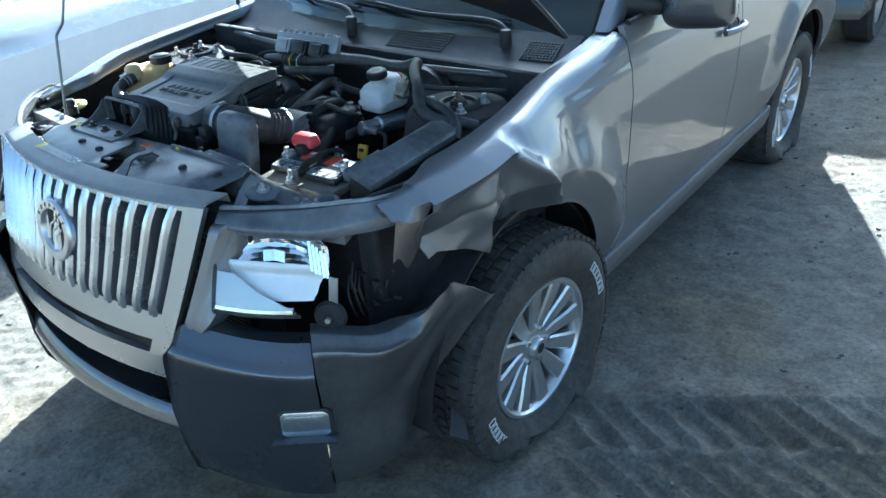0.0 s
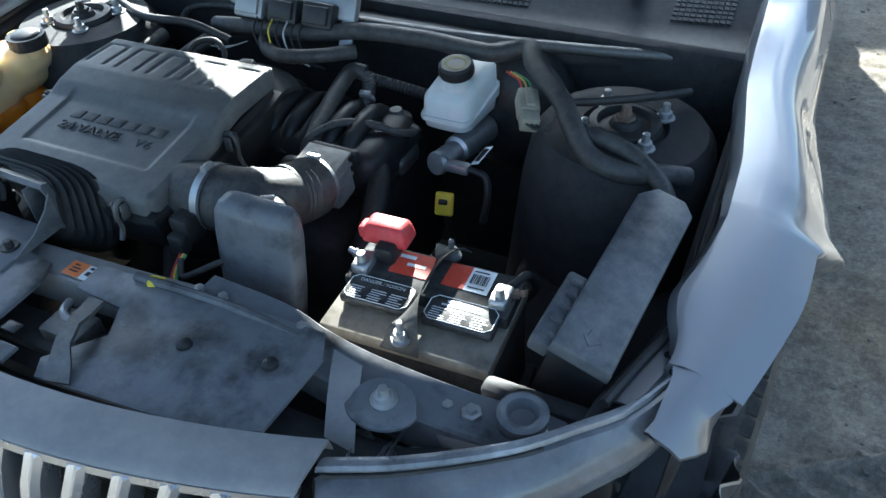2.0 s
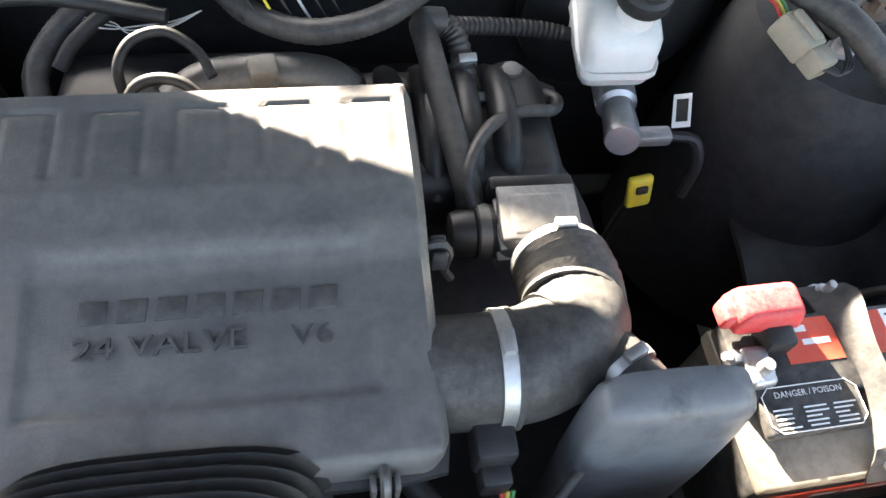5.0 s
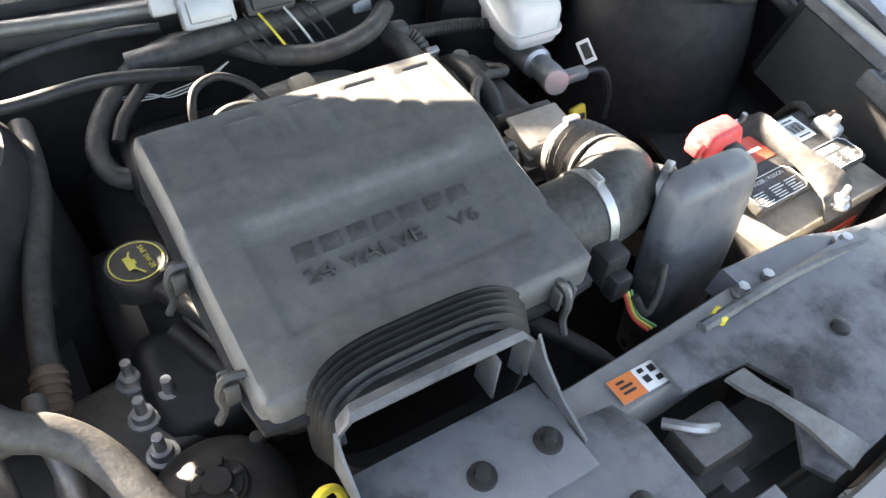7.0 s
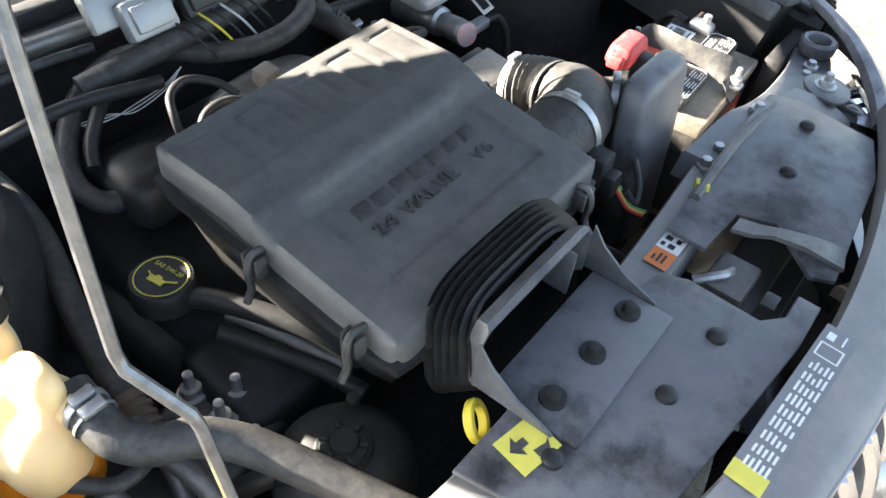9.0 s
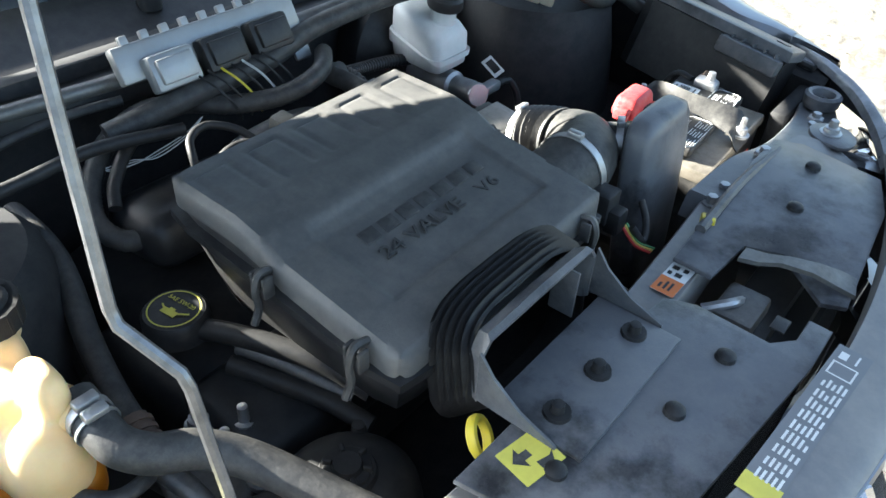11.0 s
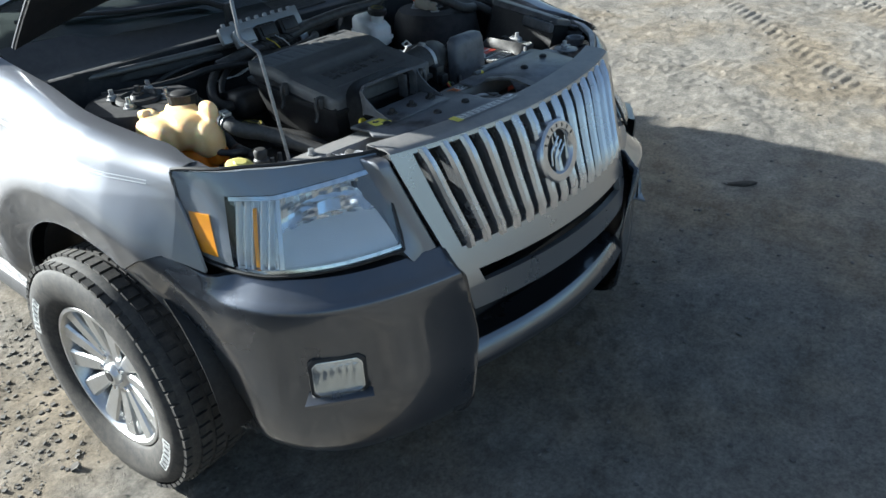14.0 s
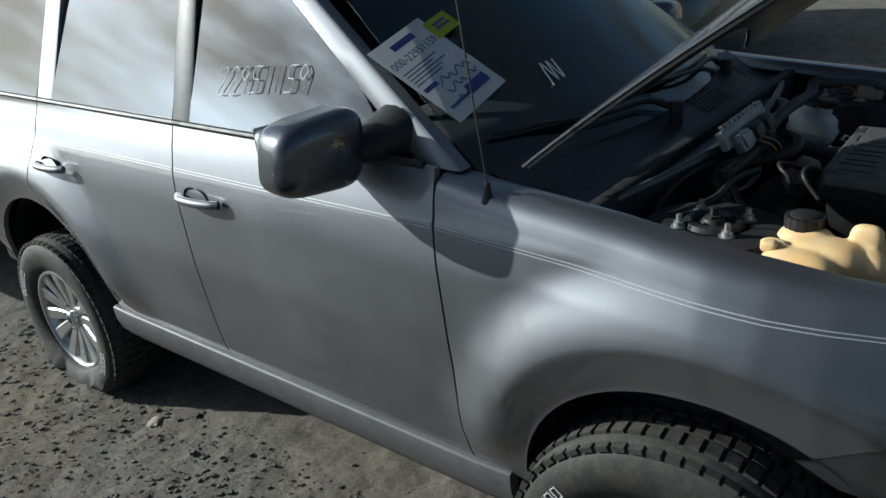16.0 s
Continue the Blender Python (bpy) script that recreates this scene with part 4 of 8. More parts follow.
def headlamp(s, tb, label):
    cut = min(tb, 0.70)
    broken = s > 0
    skirt, low = (bowl_break, 0.08) if broken else (0.47, 0.04)
    lamp = part("headlamp", lamp_sheet(s, 0.0, 0.36 if broken else tb, 0, 0.72, 0.085, thick=0.01), M_BLACK, car, label)
    ln = part("lens", lamp_sheet(s, 0.0, lens_break if broken else tb, 0, 1, 0.0, 20, 26), M_LENS, lamp, "broken clear lens" if broken else "clear lens")
    ln.visible_shadow = False
    part("reflector", lamp_sheet(s, 0.015, skirt, 0.36, 0.71, lambda t, v: 0.012 + 0.070 * max(0.0, 1 - ((t - 0.25) / 0.24) ** 2) * max(0.0, 1 - ((v - 0.50) / 0.24) ** 2) + 0.004 * math.sin(t * 95) * math.cos(v * 60), 15, 10, 0.002), M_MIRROR, lamp, "mirror-bright faceted reflector", 5)
    sk = lambda t, v: 0.012 + (0.030 if broken else 0.135) * v * max(0.0, 1 - ((t - 0.25) / 0.24) ** 2) + 0.014 * broken * ease(0.42, 0.30, v)
    part("reflector_skirt", lamp_sheet(s, 0.015, skirt, low, 0.38 + 0.06 * broken, sk, 26, 16, 0.002), M_BOWL, lamp, "smooth pale lower reflector")
    if broken:
        # flutes at the outer end of the bowl and the lens's inner corner
        for k in range(5):
            part("reflector_flute", lamp_sheet(s, 0.405 + 0.018 * k, 0.419 + 0.018 * k, 0.40 - 0.02 * k, 0.69 - 0.03 * k, 0.012 - 0.004 * (k % 2), 3, 6, 0.004), M_MIRROR, lamp, angle=20)
        # The corner's white puts the sky's reflection into a pale frosted piece.
        part("lens_corner", lamp_sheet(s, 0.012, lambda v: lens_break(v) - 0.012, 0.03, 0.345, 0.006, 16, 16, 0.002), M_BOWL, lamp, "frosted inner corner of the broken lens with painted sky reflection")
    part("bulb_shield", lamp_sheet(s, 0.20, 0.29, 0.46, 0.56, lambda t, v: 0.022 + 0.004 * math.cos((t - 0.245) * 60), 7, 5, 0.006), M_MIRROR, lamp, "small bright bulb shield", 20)
    if tb > 0.6:
        part("indicator_chamber", lamp_sheet(s, 0.48, cut, 0.03, 0.71, lambda t, v: 0.016 + 0.006 * math.sin(t * 150 + 6 * v), 44, 10, 0.002), M_FROST, lamp, "fluted indicator chamber", 20)
        part("lamp_divider", lamp_sheet(s, 0.455, 0.475, 0.03, 0.72, 0.006, 3, 8, 0.03), M_FROST, lamp)
    if s > 0:
        part("lamp_band", lamp_sheet(s, 0.0, 0.90, 0.745, 1.03, lambda t, v: -0.004 - 0.012 * (1 - ((v - 0.86) / 0.16) ** 2), 24, 9, 0.008), M_SMOKE, lamp, "dark smoky band above the broken lens")
    else:
        part("lamp_band", lamp_sheet(s, 0.012, tb - 0.012, 0.75, 0.985, 0.005, thick=0.012), M_BAND, lamp, "grey band above the lens")
    part("bright_edge", lamp_sheet(s, 0.012, cut - 0.05 * broken, 0.705, 0.745 - 0.02 * broken, 0.003, thick=0.012), M_SMOKE if broken else M_CHROME, lamp)
    part("bright_edge", lamp_sheet(s, 0.012, 0.31 if broken else cut, 0.012, 0.045, 0.003, thick=0.012), M_CHROME, lamp)
    rim = [lamp_point(s, t, 1.02, 0.004) for t in spread(tb, 0.0, 18)] + [lamp_point(s, 0.0, v, 0.004) for v in (0.75, 0.5, 0.25)] + [lamp_point(s, t, -0.015, 0.004) for t in spread(0.0, 0.34 if broken else tb, 18)]
    if tb > 0.9:
        rim += [lamp_point(s, 1.0, v, 0.004) for v in (0.25, 0.5, 0.75, 1.0)]
    part("lamp_seal", tube([Vector(q) for q in rim], 0.0045, 6, 2), M_RUBBER, lamp, "black rubber seal")
    return lamp


for s in (1, -1):
    part("grille_post", pillar_strip(s), M_PAINT, car, "grey metallic post beside the grille")
right_lamp = headlamp(-1, 1.0, "clear headlamp with amber side reflector")
part("lamp_end", lamp_sheet(-1, 0.72, 0.985, 0.03, 0.76, 0.005, thick=0.012), M_BAND, right_lamp, "grey outer end of the lamp")
part("side_reflector", lamp_sheet(-1, 0.80, 0.92, 0.10, 0.55, 0.0025, 8, 6, 0.004), M_AMBER_BODY, right_lamp, "amber side reflector")
part("indicator_strip", lamp_sheet(-1, 0.572, 0.592, 0.06, 0.62, 0.009, 4, 8, 0.006), M_AMBER_BODY, right_lamp, "amber indicator strip")
left_lamp = headlamp(1, 0.53, "broken headlamp with its outer half missing")
part("bumper_corner", bumper_side(-1, 0.0, 1.0, 60), M_CLAD, car, "dark grey bumper corner")
part("bumper_corner", bumper_side(1, 0.0, 0.445, 30), M_CLAD, car, "dark grey bumper corner")
part("bumper_end", bumper_side(1, 0.450, 1.0, 34, True), M_SCRAPED, car, "torn and scraped dark grey bumper end")
# lower opening and lip
P = [[sag((x, nose_y(x, 0.5) + d, z + 0.045)) for x in spread(-0.372, 0.372, 25)] for d, z in ((0.10, 0.410), (0.022, 0.410), (0.014, 0.404), (-0.004, 0.372), (-0.004, 0.364), (0.010, 0.345), (0.05, 0.31), (0.16, 0.27))]
part("bumper_lip", shell(P, (0, 1, 0), 0.006), M_CLAD, car)
part("lower_grille", box((0, -0.74, 0.46), (0.80, 0.03, 0.20), 0.004), M_BLACK, car)
# fog lamps in the bumper's corners
oct_big, oct_small = ([(sx * a, sz * b) for sx, sz, a, b in ((-1, -1, w - k, h), (1, -1, w - k, h), (1, -1, w, h - k), (1, 1, w, h - k), (1, 1, w - k, h), (-1, 1, w - k, h), (-1, 1, w, h - k), (-1, -1, w, h - k))] for w, h, k in ((0.066, 0.053, 0.014), (0.058, 0.045, 0.012)))
for s in (1, -1):
    cz = 0.553 if s < 0 else 0.503
    m = Matrix.Translation((s * 0.700, -0.703, cz)) @ pose(0, 0, 0, 86, 0, s * 39) @ Matrix.Diagonal((1, 0.78 if s > 0 else 1, 1, 1))
    fog = part("fog_lamp", prism(oct_big, 0.018, m @ Matrix.Translation((0, 0, -0.012)), 0.003), M_BLACK, car, "small rectangular fog lamp")
    part("fog_reflector", prism(oct_small, 0.004, m @ Matrix.Translation((0, 0, 0.004)), 0.002), M_MIRROR, fog)
    for k in range(6):
        part("fog_flute", box((0, 0, 0), (0.011, 0.050, 0.004), 0.0018, m @ Matrix.Translation((-0.040 + 0.016 * k, 0.008, 0.0085))), M_MIRROR, fog)
    part("fog_lens", prism(oct_small, 0.003, m @ Matrix.Translation((0, 0, 0.014)), 0.001), M_LENS, fog).visible_shadow = False
    part("fog_ledge", prism([(-0.085, -0.02), (0.075, -0.02), (0.075, 0.006), (0.06, 0.020), (-0.070, 0.024)], 0.010, m @ Matrix.Translation((0, -0.056, 0.004)) @ pose(0, 0, 0, -72, 0, 0), 0.003), M_CLAD, fog)


# ---- wheels ----
def wheel(name, s, m, flat, label):
    hub = empty(name, None, car)
    hub.matrix_basis = m
    hub["label"] = label
    prof = [(0.222, 0.085), (0.235, 0.098), (0.262, 0.112), (0.30, 0.118), (0.332, 0.110), (0.350, 0.098), (0.358, 0.085), (0.360, 0.05), (0.361, 0.0), (0.360, -0.05), (0.358, -0.085), (0.332, -0.112), (0.29, -0.118), (0.235, -0.10), (0.222, -0.085)]
    bm = lathe(prof, 72, pose(0, 0, 0, 0, 90, 0), True)
    # the flat foot of the tyre and the bulge beside it
    for v in bm.verts:
        if v.co.z < -flat:
            over = -flat - v.co.z
            v.co.z = -flat - over * 0.04
            v.co.x *= 1 + over * 3.2
            v.co.y *= 1 + over * 0.5
            v.co.x += math.copysign(0.010 * math.sin(v.co.y * 34) * min(1, over * 30), v.co.x)
        elif v.co.z < -0.15 and flat < 0.34:
            v.co.x *= 1 + 0.25 * ease(-0.15, -flat, v.co.z)
    ty = part("tyre", bm, M_TYRE, hub, "dusty black tyre" + (" gone flat" if flat < 0.34 else ""), 50)
    blocks = bmesh.new()
    for k in range(60):
        a = 2 * math.pi * k / 60
        for x, w in ((0.088, 0.036), (0.044, 0.034), (0.0, 0.03), (-0.044, 0.034), (-0.088, 0.036)):
            r = 0.3615 - 0.010 * (abs(x) > 0.08)
            aa = a + (0.03 if x in (0.044, -0.044) else 0) + x * 0.4
            p = Vector((x, r * math.sin(aa), r * math.cos(aa)))
            if p.z < -flat + 0.012:
                continue
            add_box(blocks, Matrix.Translation(p) @ Matrix.Rotation(-aa, 4, "X"), (w / 2, 0.014, 0.006))
    tagged(part("tread", blocks, M_TYRE, ty), kind="stuff")
    # letters on the wall drawn as pale bars
    for base in (0.9, 0.9 + math.pi):
        let = bmesh.new()
        for k in range(6):
            a = base + k * 0.085
            for dr in (-0.013, 0.013):
                add_box(let, Matrix.Rotation(-a, 4, "X") @ Matrix.Translation((0.1185 * s, 0, 0.292 + dr)), (0.0008, 0.008, 0.0012))
            for dy in (-0.008, 0.008):
                add_box(let, Matrix.Rotation(-a, 4, "X") @ Matrix.Translation((0.1185 * s, dy, 0.292)), (0.0008, 0.0011, 0.014))
        part("sidewall_print", let, M_WHITE, ty, "pale raised sidewall print")
    # alloy rim with twelve flat spokes
    rm = pose(0, 0, 0, 0, 90 * s, 0)
    rim = part("rim", lathe([(0.224, -0.09), (0.226, 0.086), (0.222, 0.094), (0.212, 0.094), (0.204, 0.084), (0.200, 0.03), (0.196, -0.085)], 64, rm), M_ALLOY, hub, "silver alloy rim with twelve spokes")
    part("brake_disc", lathe([(0.03, -0.01), (0.14, -0.01), (0.14, -0.02), (0.03, -0.02)], 40, rm), M_RUST, rim)
    part("rim_back", lathe([(0.0, -0.045), (0.198, -0.045), (0.198, -0.05), (0, -0.05)], 40, rm), M_BLACK, rim)
    for k in range(12):
        a = 2 * math.pi * (k + 0.2) / 12
        P = []
        for r, w, h in ((0.045, 0.013, 0.062), (0.10, 0.0225, 0.070), (0.16, 0.0275, 0.080), (0.206, 0.0320, 0.086)):
            P.append([(r, -w, h - 0.03), (r, -w, h - 0.006), (r, -w * 0.75, h), (r, w * 0.75, h), (r, w, h - 0.006), (r, w, h - 0.03)])
        sp = grid(P, loop_v=True, caps=True)
        bmesh.ops.transform(sp, matrix=rm @ Matrix.Rotation(a, 4, "Z"), verts=sp.verts)
        part("spoke", sp, M_ALLOY, rim, angle=30)
    part("hub_cap", lathe([(0.0, 0.086), (0.026, 0.085), (0.032, 0.078), (0.033, 0.066), (0.060, 0.064), (0.075, 0.058), (0.08, 0.03)], 32, rm), M_ALLOY, rim)
    part("hub_mark", lathe([(0.0, 0.0875), (0.016, 0.0868), (0.018, 0.084)], 20, rm), M_BLACK, rim)
    for k in range(5):
        a = 2 * math.pi * k / 5 + 0.3
        part("lug_nut", lathe([(0.0, 0.076), (0.008, 0.076), (0.0105, 0.070), (0.0105, 0.05)], 6, rm @ Matrix.Translation((0.056 * math.cos(a), 0.056 * math.sin(a), 0))), M_CHROME, rim)
    return hub


def add_box(bm, m, h):
    V = [bm.verts.new(m @ Vector((x * h[0], y * h[1], z * h[2]))) for x in (-1, 1) for y in (-1, 1) for z in (-1, 1)]
    for f in ((0, 1, 3, 2), (4, 6, 7, 5), (0, 4, 5, 1), (2, 3, 7, 6), (0, 2, 6, 4), (1, 5, 7, 3)):
        bm.faces.new([V[i] for i in f])


wheel("front_wheel", 1, pose(0.820, 0.035, 0.345, 0, 0, -3), 0.262, "alloy wheel with a flat tyre")
wheel("front_wheel", -1, pose(-0.832, 0.040, 0.330, 0, 0, 3), 0.345, "alloy wheel on a soft dusty tyre")
wheel("rear_wheel", 1, pose(0.775, 2.60, 0.330, 0, 0, 0), 0.285, "alloy wheel with a flat tyre")
wheel("rear_wheel", -1, pose(-0.795, 2.64, 0.250, 0, 0, 0), 0.262, "alloy wheel with a flat tyre")
# wheel wells
for s in (1, -1):
    for yc in (0.0, WB):
        P = [[(s * x, yc - 0.43 * math.cos(a), max(0.30, WZ + 0.43 * math.sin(a))) for x in (0.86, 0.70, 0.48)] for a in spread(-0.1, math.pi + 0.1, 24)]
        part("wheel_liner", shell(P, (0, 0, 1), 0.01), M_BLACK, car)

# ---- hood, bay walls and cowl ----
def hood_point(u, v):
    """u across, v from the hinge to the front edge, as the hood lies shut."""
    y = 0.457 - 0.250 * (1 - abs(u) ** 1.6) * (1 - v) - 1.167 * v + 0.10 * u * u * v
    w = 0.735 - 0.10 * ease(0.5, 1.0, v)
    z = 1.130 + 0.012 * (1 - u * u) + 0.022 * (1 - u * u) * ease(0, 0.5, v) - 0.110 * v ** 1.6 - 0.010 * abs(u) ** 6
    return Vector((u * w, y, z))


HOOD_M = Matrix.Translation((0, 0.50, 1.13)) @ pose(0, 0, 0, -40, 0, 0) @ Matrix.Translation((0, -0.50, -1.13))
P = [[HOOD_M @ hood_point(u, v) for u in spread(-1, 1, 25)] for v in spread(0, 1, 25)]
down = tuple(HOOD_M.to_3x3() @ Vector((0, 0, -1)))
hood = part("hood", shell(P, down, 0.005), M_PAINT, car, "raised grey metallic hood held by a thin rod")
P = [[HOOD_M @ (hood_point(u, v) + Vector((0, 0, -0.007 - 0.020 * (abs(u) < 0.85) * (0.14 < v < 0.93)))) for u in spread(-0.997, 0.997, 31)] for v in spread(0.006, 0.99, 25)]
part("hood_liner", shell(P, down, 0.008), M_BLACK, hood, "black hood liner")

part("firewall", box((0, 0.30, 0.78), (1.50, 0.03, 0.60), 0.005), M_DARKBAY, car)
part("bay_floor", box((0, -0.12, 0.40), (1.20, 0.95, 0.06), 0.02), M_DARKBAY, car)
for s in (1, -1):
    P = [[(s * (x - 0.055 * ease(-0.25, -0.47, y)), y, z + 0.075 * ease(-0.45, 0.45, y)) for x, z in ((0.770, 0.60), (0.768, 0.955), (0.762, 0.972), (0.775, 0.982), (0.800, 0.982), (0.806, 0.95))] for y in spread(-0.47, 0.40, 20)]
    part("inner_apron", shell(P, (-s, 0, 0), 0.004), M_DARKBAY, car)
    P = [(s * (0.775 - 0.055 * ease(-0.25, -0.47, y)), y, 0.990 + 0.075 * ease(-0.45, 0.45, y)) for y in spread(-0.44, 0.38, 12)]
    part("fender_seal", tube(P, 0.007, 8, 3), M_RUBBER, car)
    P = [[(s * (x - 0.055 * ease(-0.25, -0.47, y)), y, z + 0.075 * ease(-0.45, 0.45, y)) for x, z in ((0.775, 0.978), (0.777, 0.986), (0.782, 0.988), (0.806, 0.990), (0.812, 0.986))] for y in spread(-0.43, 0.40, 24)]
    flange = part("fender_flange", shell(P, (0, 0, -1), 0.003), M_PAINT, car, "grey painted inner flange with bolts")
    for k in range(6):
        y = -0.34 + 0.13 * k
        q = Matrix.Translation((s * (0.794 - 0.055 * ease(-0.25, -0.47, y)), y, 0.990 + 0.075 * ease(-0.45, 0.45, y)))
        if k % 2:
            part("flange_bolt", lathe([(0.0, 0.010), (0.006, 0.009), (0.007, 0.003), (0.011, 0.002), (0.011, -0.002)], 6, q), M_GREYMETAL, flange)
        else:
            part("flange_hole", lathe([(0.0, 0.0008), (0.005, 0.0008), (0.006, 0.0)], 12, q), M_GLOSS, flange)
    m = Matrix.Translation((s * 0.60, 0.085, 1.030))
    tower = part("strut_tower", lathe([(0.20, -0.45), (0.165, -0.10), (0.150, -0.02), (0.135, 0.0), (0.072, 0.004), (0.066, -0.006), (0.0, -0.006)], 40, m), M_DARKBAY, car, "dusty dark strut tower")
    part("strut_mount", lathe([(0.062, 0.002), (0.058, 0.012), (0.046, 0.014), (0.042, 0.004), (0.026, 0.006), (0.020, 0.016), (0.0, 0.018)], 32, m), M_RUBBER, tower)
    part("strut_nut", lathe([(0.0, 0.040), (0.008, 0.038), (0.009, 0.022), (0.016, 0.022), (0.017, 0.010), (0.0, 0.010)], 6, m), M_RUST if s > 0 else M_BLACK, tower)
    for a in (40, 130, 220, 310):
        q = m @ Matrix.Translation((0.072 * math.cos(radians(a)), 0.072 * math.sin(radians(a)), 0.002))
        part("tower_bolt", lathe([(0.0, 0.030), (0.006, 0.028), (0.0065, 0.014), (0.011, 0.013), (0.012, 0.004), (0.017, 0.003), (0.017, 0.0)], 12, q), M_METAL, tower)
P = [[(x, 0.225 + 0.10 * (x / 0.7) ** 2 + d * (1 - 0.25 * (x / 0.7) ** 2), z) for x in spread(-0.75, 0.75, 31)] for d, z in ((0.0, 1.035), (0.012, 1.062), (0.05, 1.058), (0.12, 1.075), (0.26, 1.138))]
cowl = part("cowl", shell(P, (0, 0, -1), 0.008), M_BLACK, car, "black plastic cowl with mesh vents")
P = [(x, 0.215 + 0.10 * (x / 0.7) ** 2, 1.066 - 0.006 * (x / 0.7) ** 2) for x in spread(-0.72, 0.72, 15)]
part("cowl_flange", tube(P, 0.011, 10, 3), M_GREYMETAL, cowl, "bare metal cowl flange")
for x0, x1 in ((0.10, 0.34), (0.60, 0.72)):
    vent = bmesh.new()
    for k in range(int((x1 - x0) / 0.011)):
        x = x0 + k * 0.011
        for d in spread(0.13, 0.21, 8):
            p = Vector((x, 0.225 + 0.10 * (x / 0.7) ** 2 + d * (1 - 0.25 * (x / 0.7) ** 2), 1.075 + (d - 0.12) / 0.14 * 0.063 + 0.002))
            add_box(vent, Matrix.Translation(p) @ pose(0, 0, 0, 24, 0, 0), (0.004, 0.0038, 0.0015))
    tagged(part("cowl_vent", vent, M_HOSE, cowl, "fine mesh vent"), kind="stuff")
# wipers lying on the screen
for x0, x1 in ((0.52, -0.12), (-0.08, -0.62)):
    arm = [(x0, shield_y(x0, 1.15) - 0.05, 1.135), (x0 - 0.08, shield_y(x0 - 0.08, 1.17) - 0.045, 1.165), ((x0 + x1) / 2, shield_y((x0 + x1) / 2, 1.17) - 0.035, 1.172), (x1 + 0.08, shield_y(x1 + 0.08, 1.185) - 0.030, 1.187)]
    wip = part("wiper", tube(arm, lambda t: 0.011 - 0.006 * t, 8, 8), M_BLACK, car, "black windscreen wiper")
    bl = [(x, shield_y(x, 1.165 + 0.02 * (x0 - x) / (x0 - x1)) - 0.020, 1.165 + 0.02 * (x0 - x) / (x0 - x1)) for x in spread(x0 - 0.02, x1 - 0.04, 9)]
    part("wiper_blade", tube(bl, 0.006, 6, 3), M_RUBBER, wip)
    part("wiper_cap", lathe([(0.0, 0.03), (0.016, 0.026), (0.019, 0.0), (0.019, -0.04)], 16, Matrix.Translation((x0, shield_y(x0, 1.14) - 0.055, 1.125))), M_BLACK, wip)


# ---- air cleaner ----
def lid_z(x, y):
    z = curve_y(y, [(-0.40, 1.044), (-0.235, 1.069), (-0.205, 1.083), (-0.165, 1.092), (-0.055, 1.094)])
    z += 0.018 * (x + 0.166)
    if y > -0.150:  # shallow U-shaped grooves
        for k in range(5):
            cx = -0.312 + 0.073 * k
            dx, top = abs(x - cx), -0.080
            if dx < 0.027 and y < top + 0.004:
                edge = max(dx - 0.022, y - top)
                if edge > -0.003:
                    z -= 0.0025 * (1 - abs(edge) / 0.006)
    if -0.345 < y < -0.215 and -0.300 < x < -0.028:
        z -= 0.0035 * ease(0, 0.006, min(y + 0.345, -0.215 - y, x + 0.300, -0.028 - x))
    return z


def rounded(x, y, cx, cy, hx, hy, r):
    """Moves a point of a rectangle inside its rounded corners."""
    dx, dy = x - cx, y - cy
    ex, ey = abs(dx) - (hx - r), abs(dy) - (hy - r)
    if ex > 0 and ey > 0:
        m = max(ex, ey)
        k = m / math.hypot(ex, ey)
        dx = math.copysign(hx - r + ex * k, dx)
        dy = math.copysign(hy - r + ey * k, dy)
    return cx + dx, cy + dy


LC, LH = (-0.166, -0.226), (0.186, 0.173)
n = 92
P = []
for i in range(n + 1):
    row = []
    for j in range(n + 1):
        x, y = rounded(LC[0] + LH[0] * (2 * i / n - 1), LC[1] + LH[1] * (2 * j / n - 1), *LC, *LH, 0.022)
        e = max(abs(x - LC[0]) / LH[0], abs(y - LC[1]) / LH[1])
        row.append((x, y, lid_z(x, y) - 0.010 * ease(0.955, 1.0, e)))
    P.append(row)
bm = shell(P, (0, 0, -1), 0.022)
lid = part("airbox_lid", bm, M_LID, car, "dusty black air cleaner lid with raised lettering", 50)
tilt = pose(0, 0, 0, 5.8, 0, 0)
# Letters are the lid's plastic; the relief's shade is put into this darker tone.
M_LETTER = mat("shaded_letters_and_print", (0.030, 0.030, 0.031), 0.5, 0, (0.055, 0.054, 0.052), 20, 0.7, bump=0.15, bump_scale=700, dust=DUST, dust_amount=0.2)
lid_tilt = pose(0, 0, 0, 8.0, -1.0, 0)
for word, x0 in (("24 VALVE", -0.262), ("V6", -0.098)):
    wm = Matrix.Translation((x0, -0.300, lid_z(-0.15, -0.300) + 0.0008)) @ lid_tilt @ Matrix.Diagonal((1.30, 1, 1, 1))
    part("lid_lettering", text_mesh(word, 0.0245, wm, 0.0016), M_LETTER, lid, angle=20)
for k in range(7):
    x = -0.250 + 0.0298 * k
    part("lid_bar", prism([(-0.011, -0.0095), (0.011, -0.0095), (0.013, 0.0095), (-0.009, 0.0095)], 0.0022, Matrix.Translation((x, -0.262, lid_z(x, -0.262) - 0.0002)) @ lid_tilt, 0.0006), M_LETTER, lid)
P = []
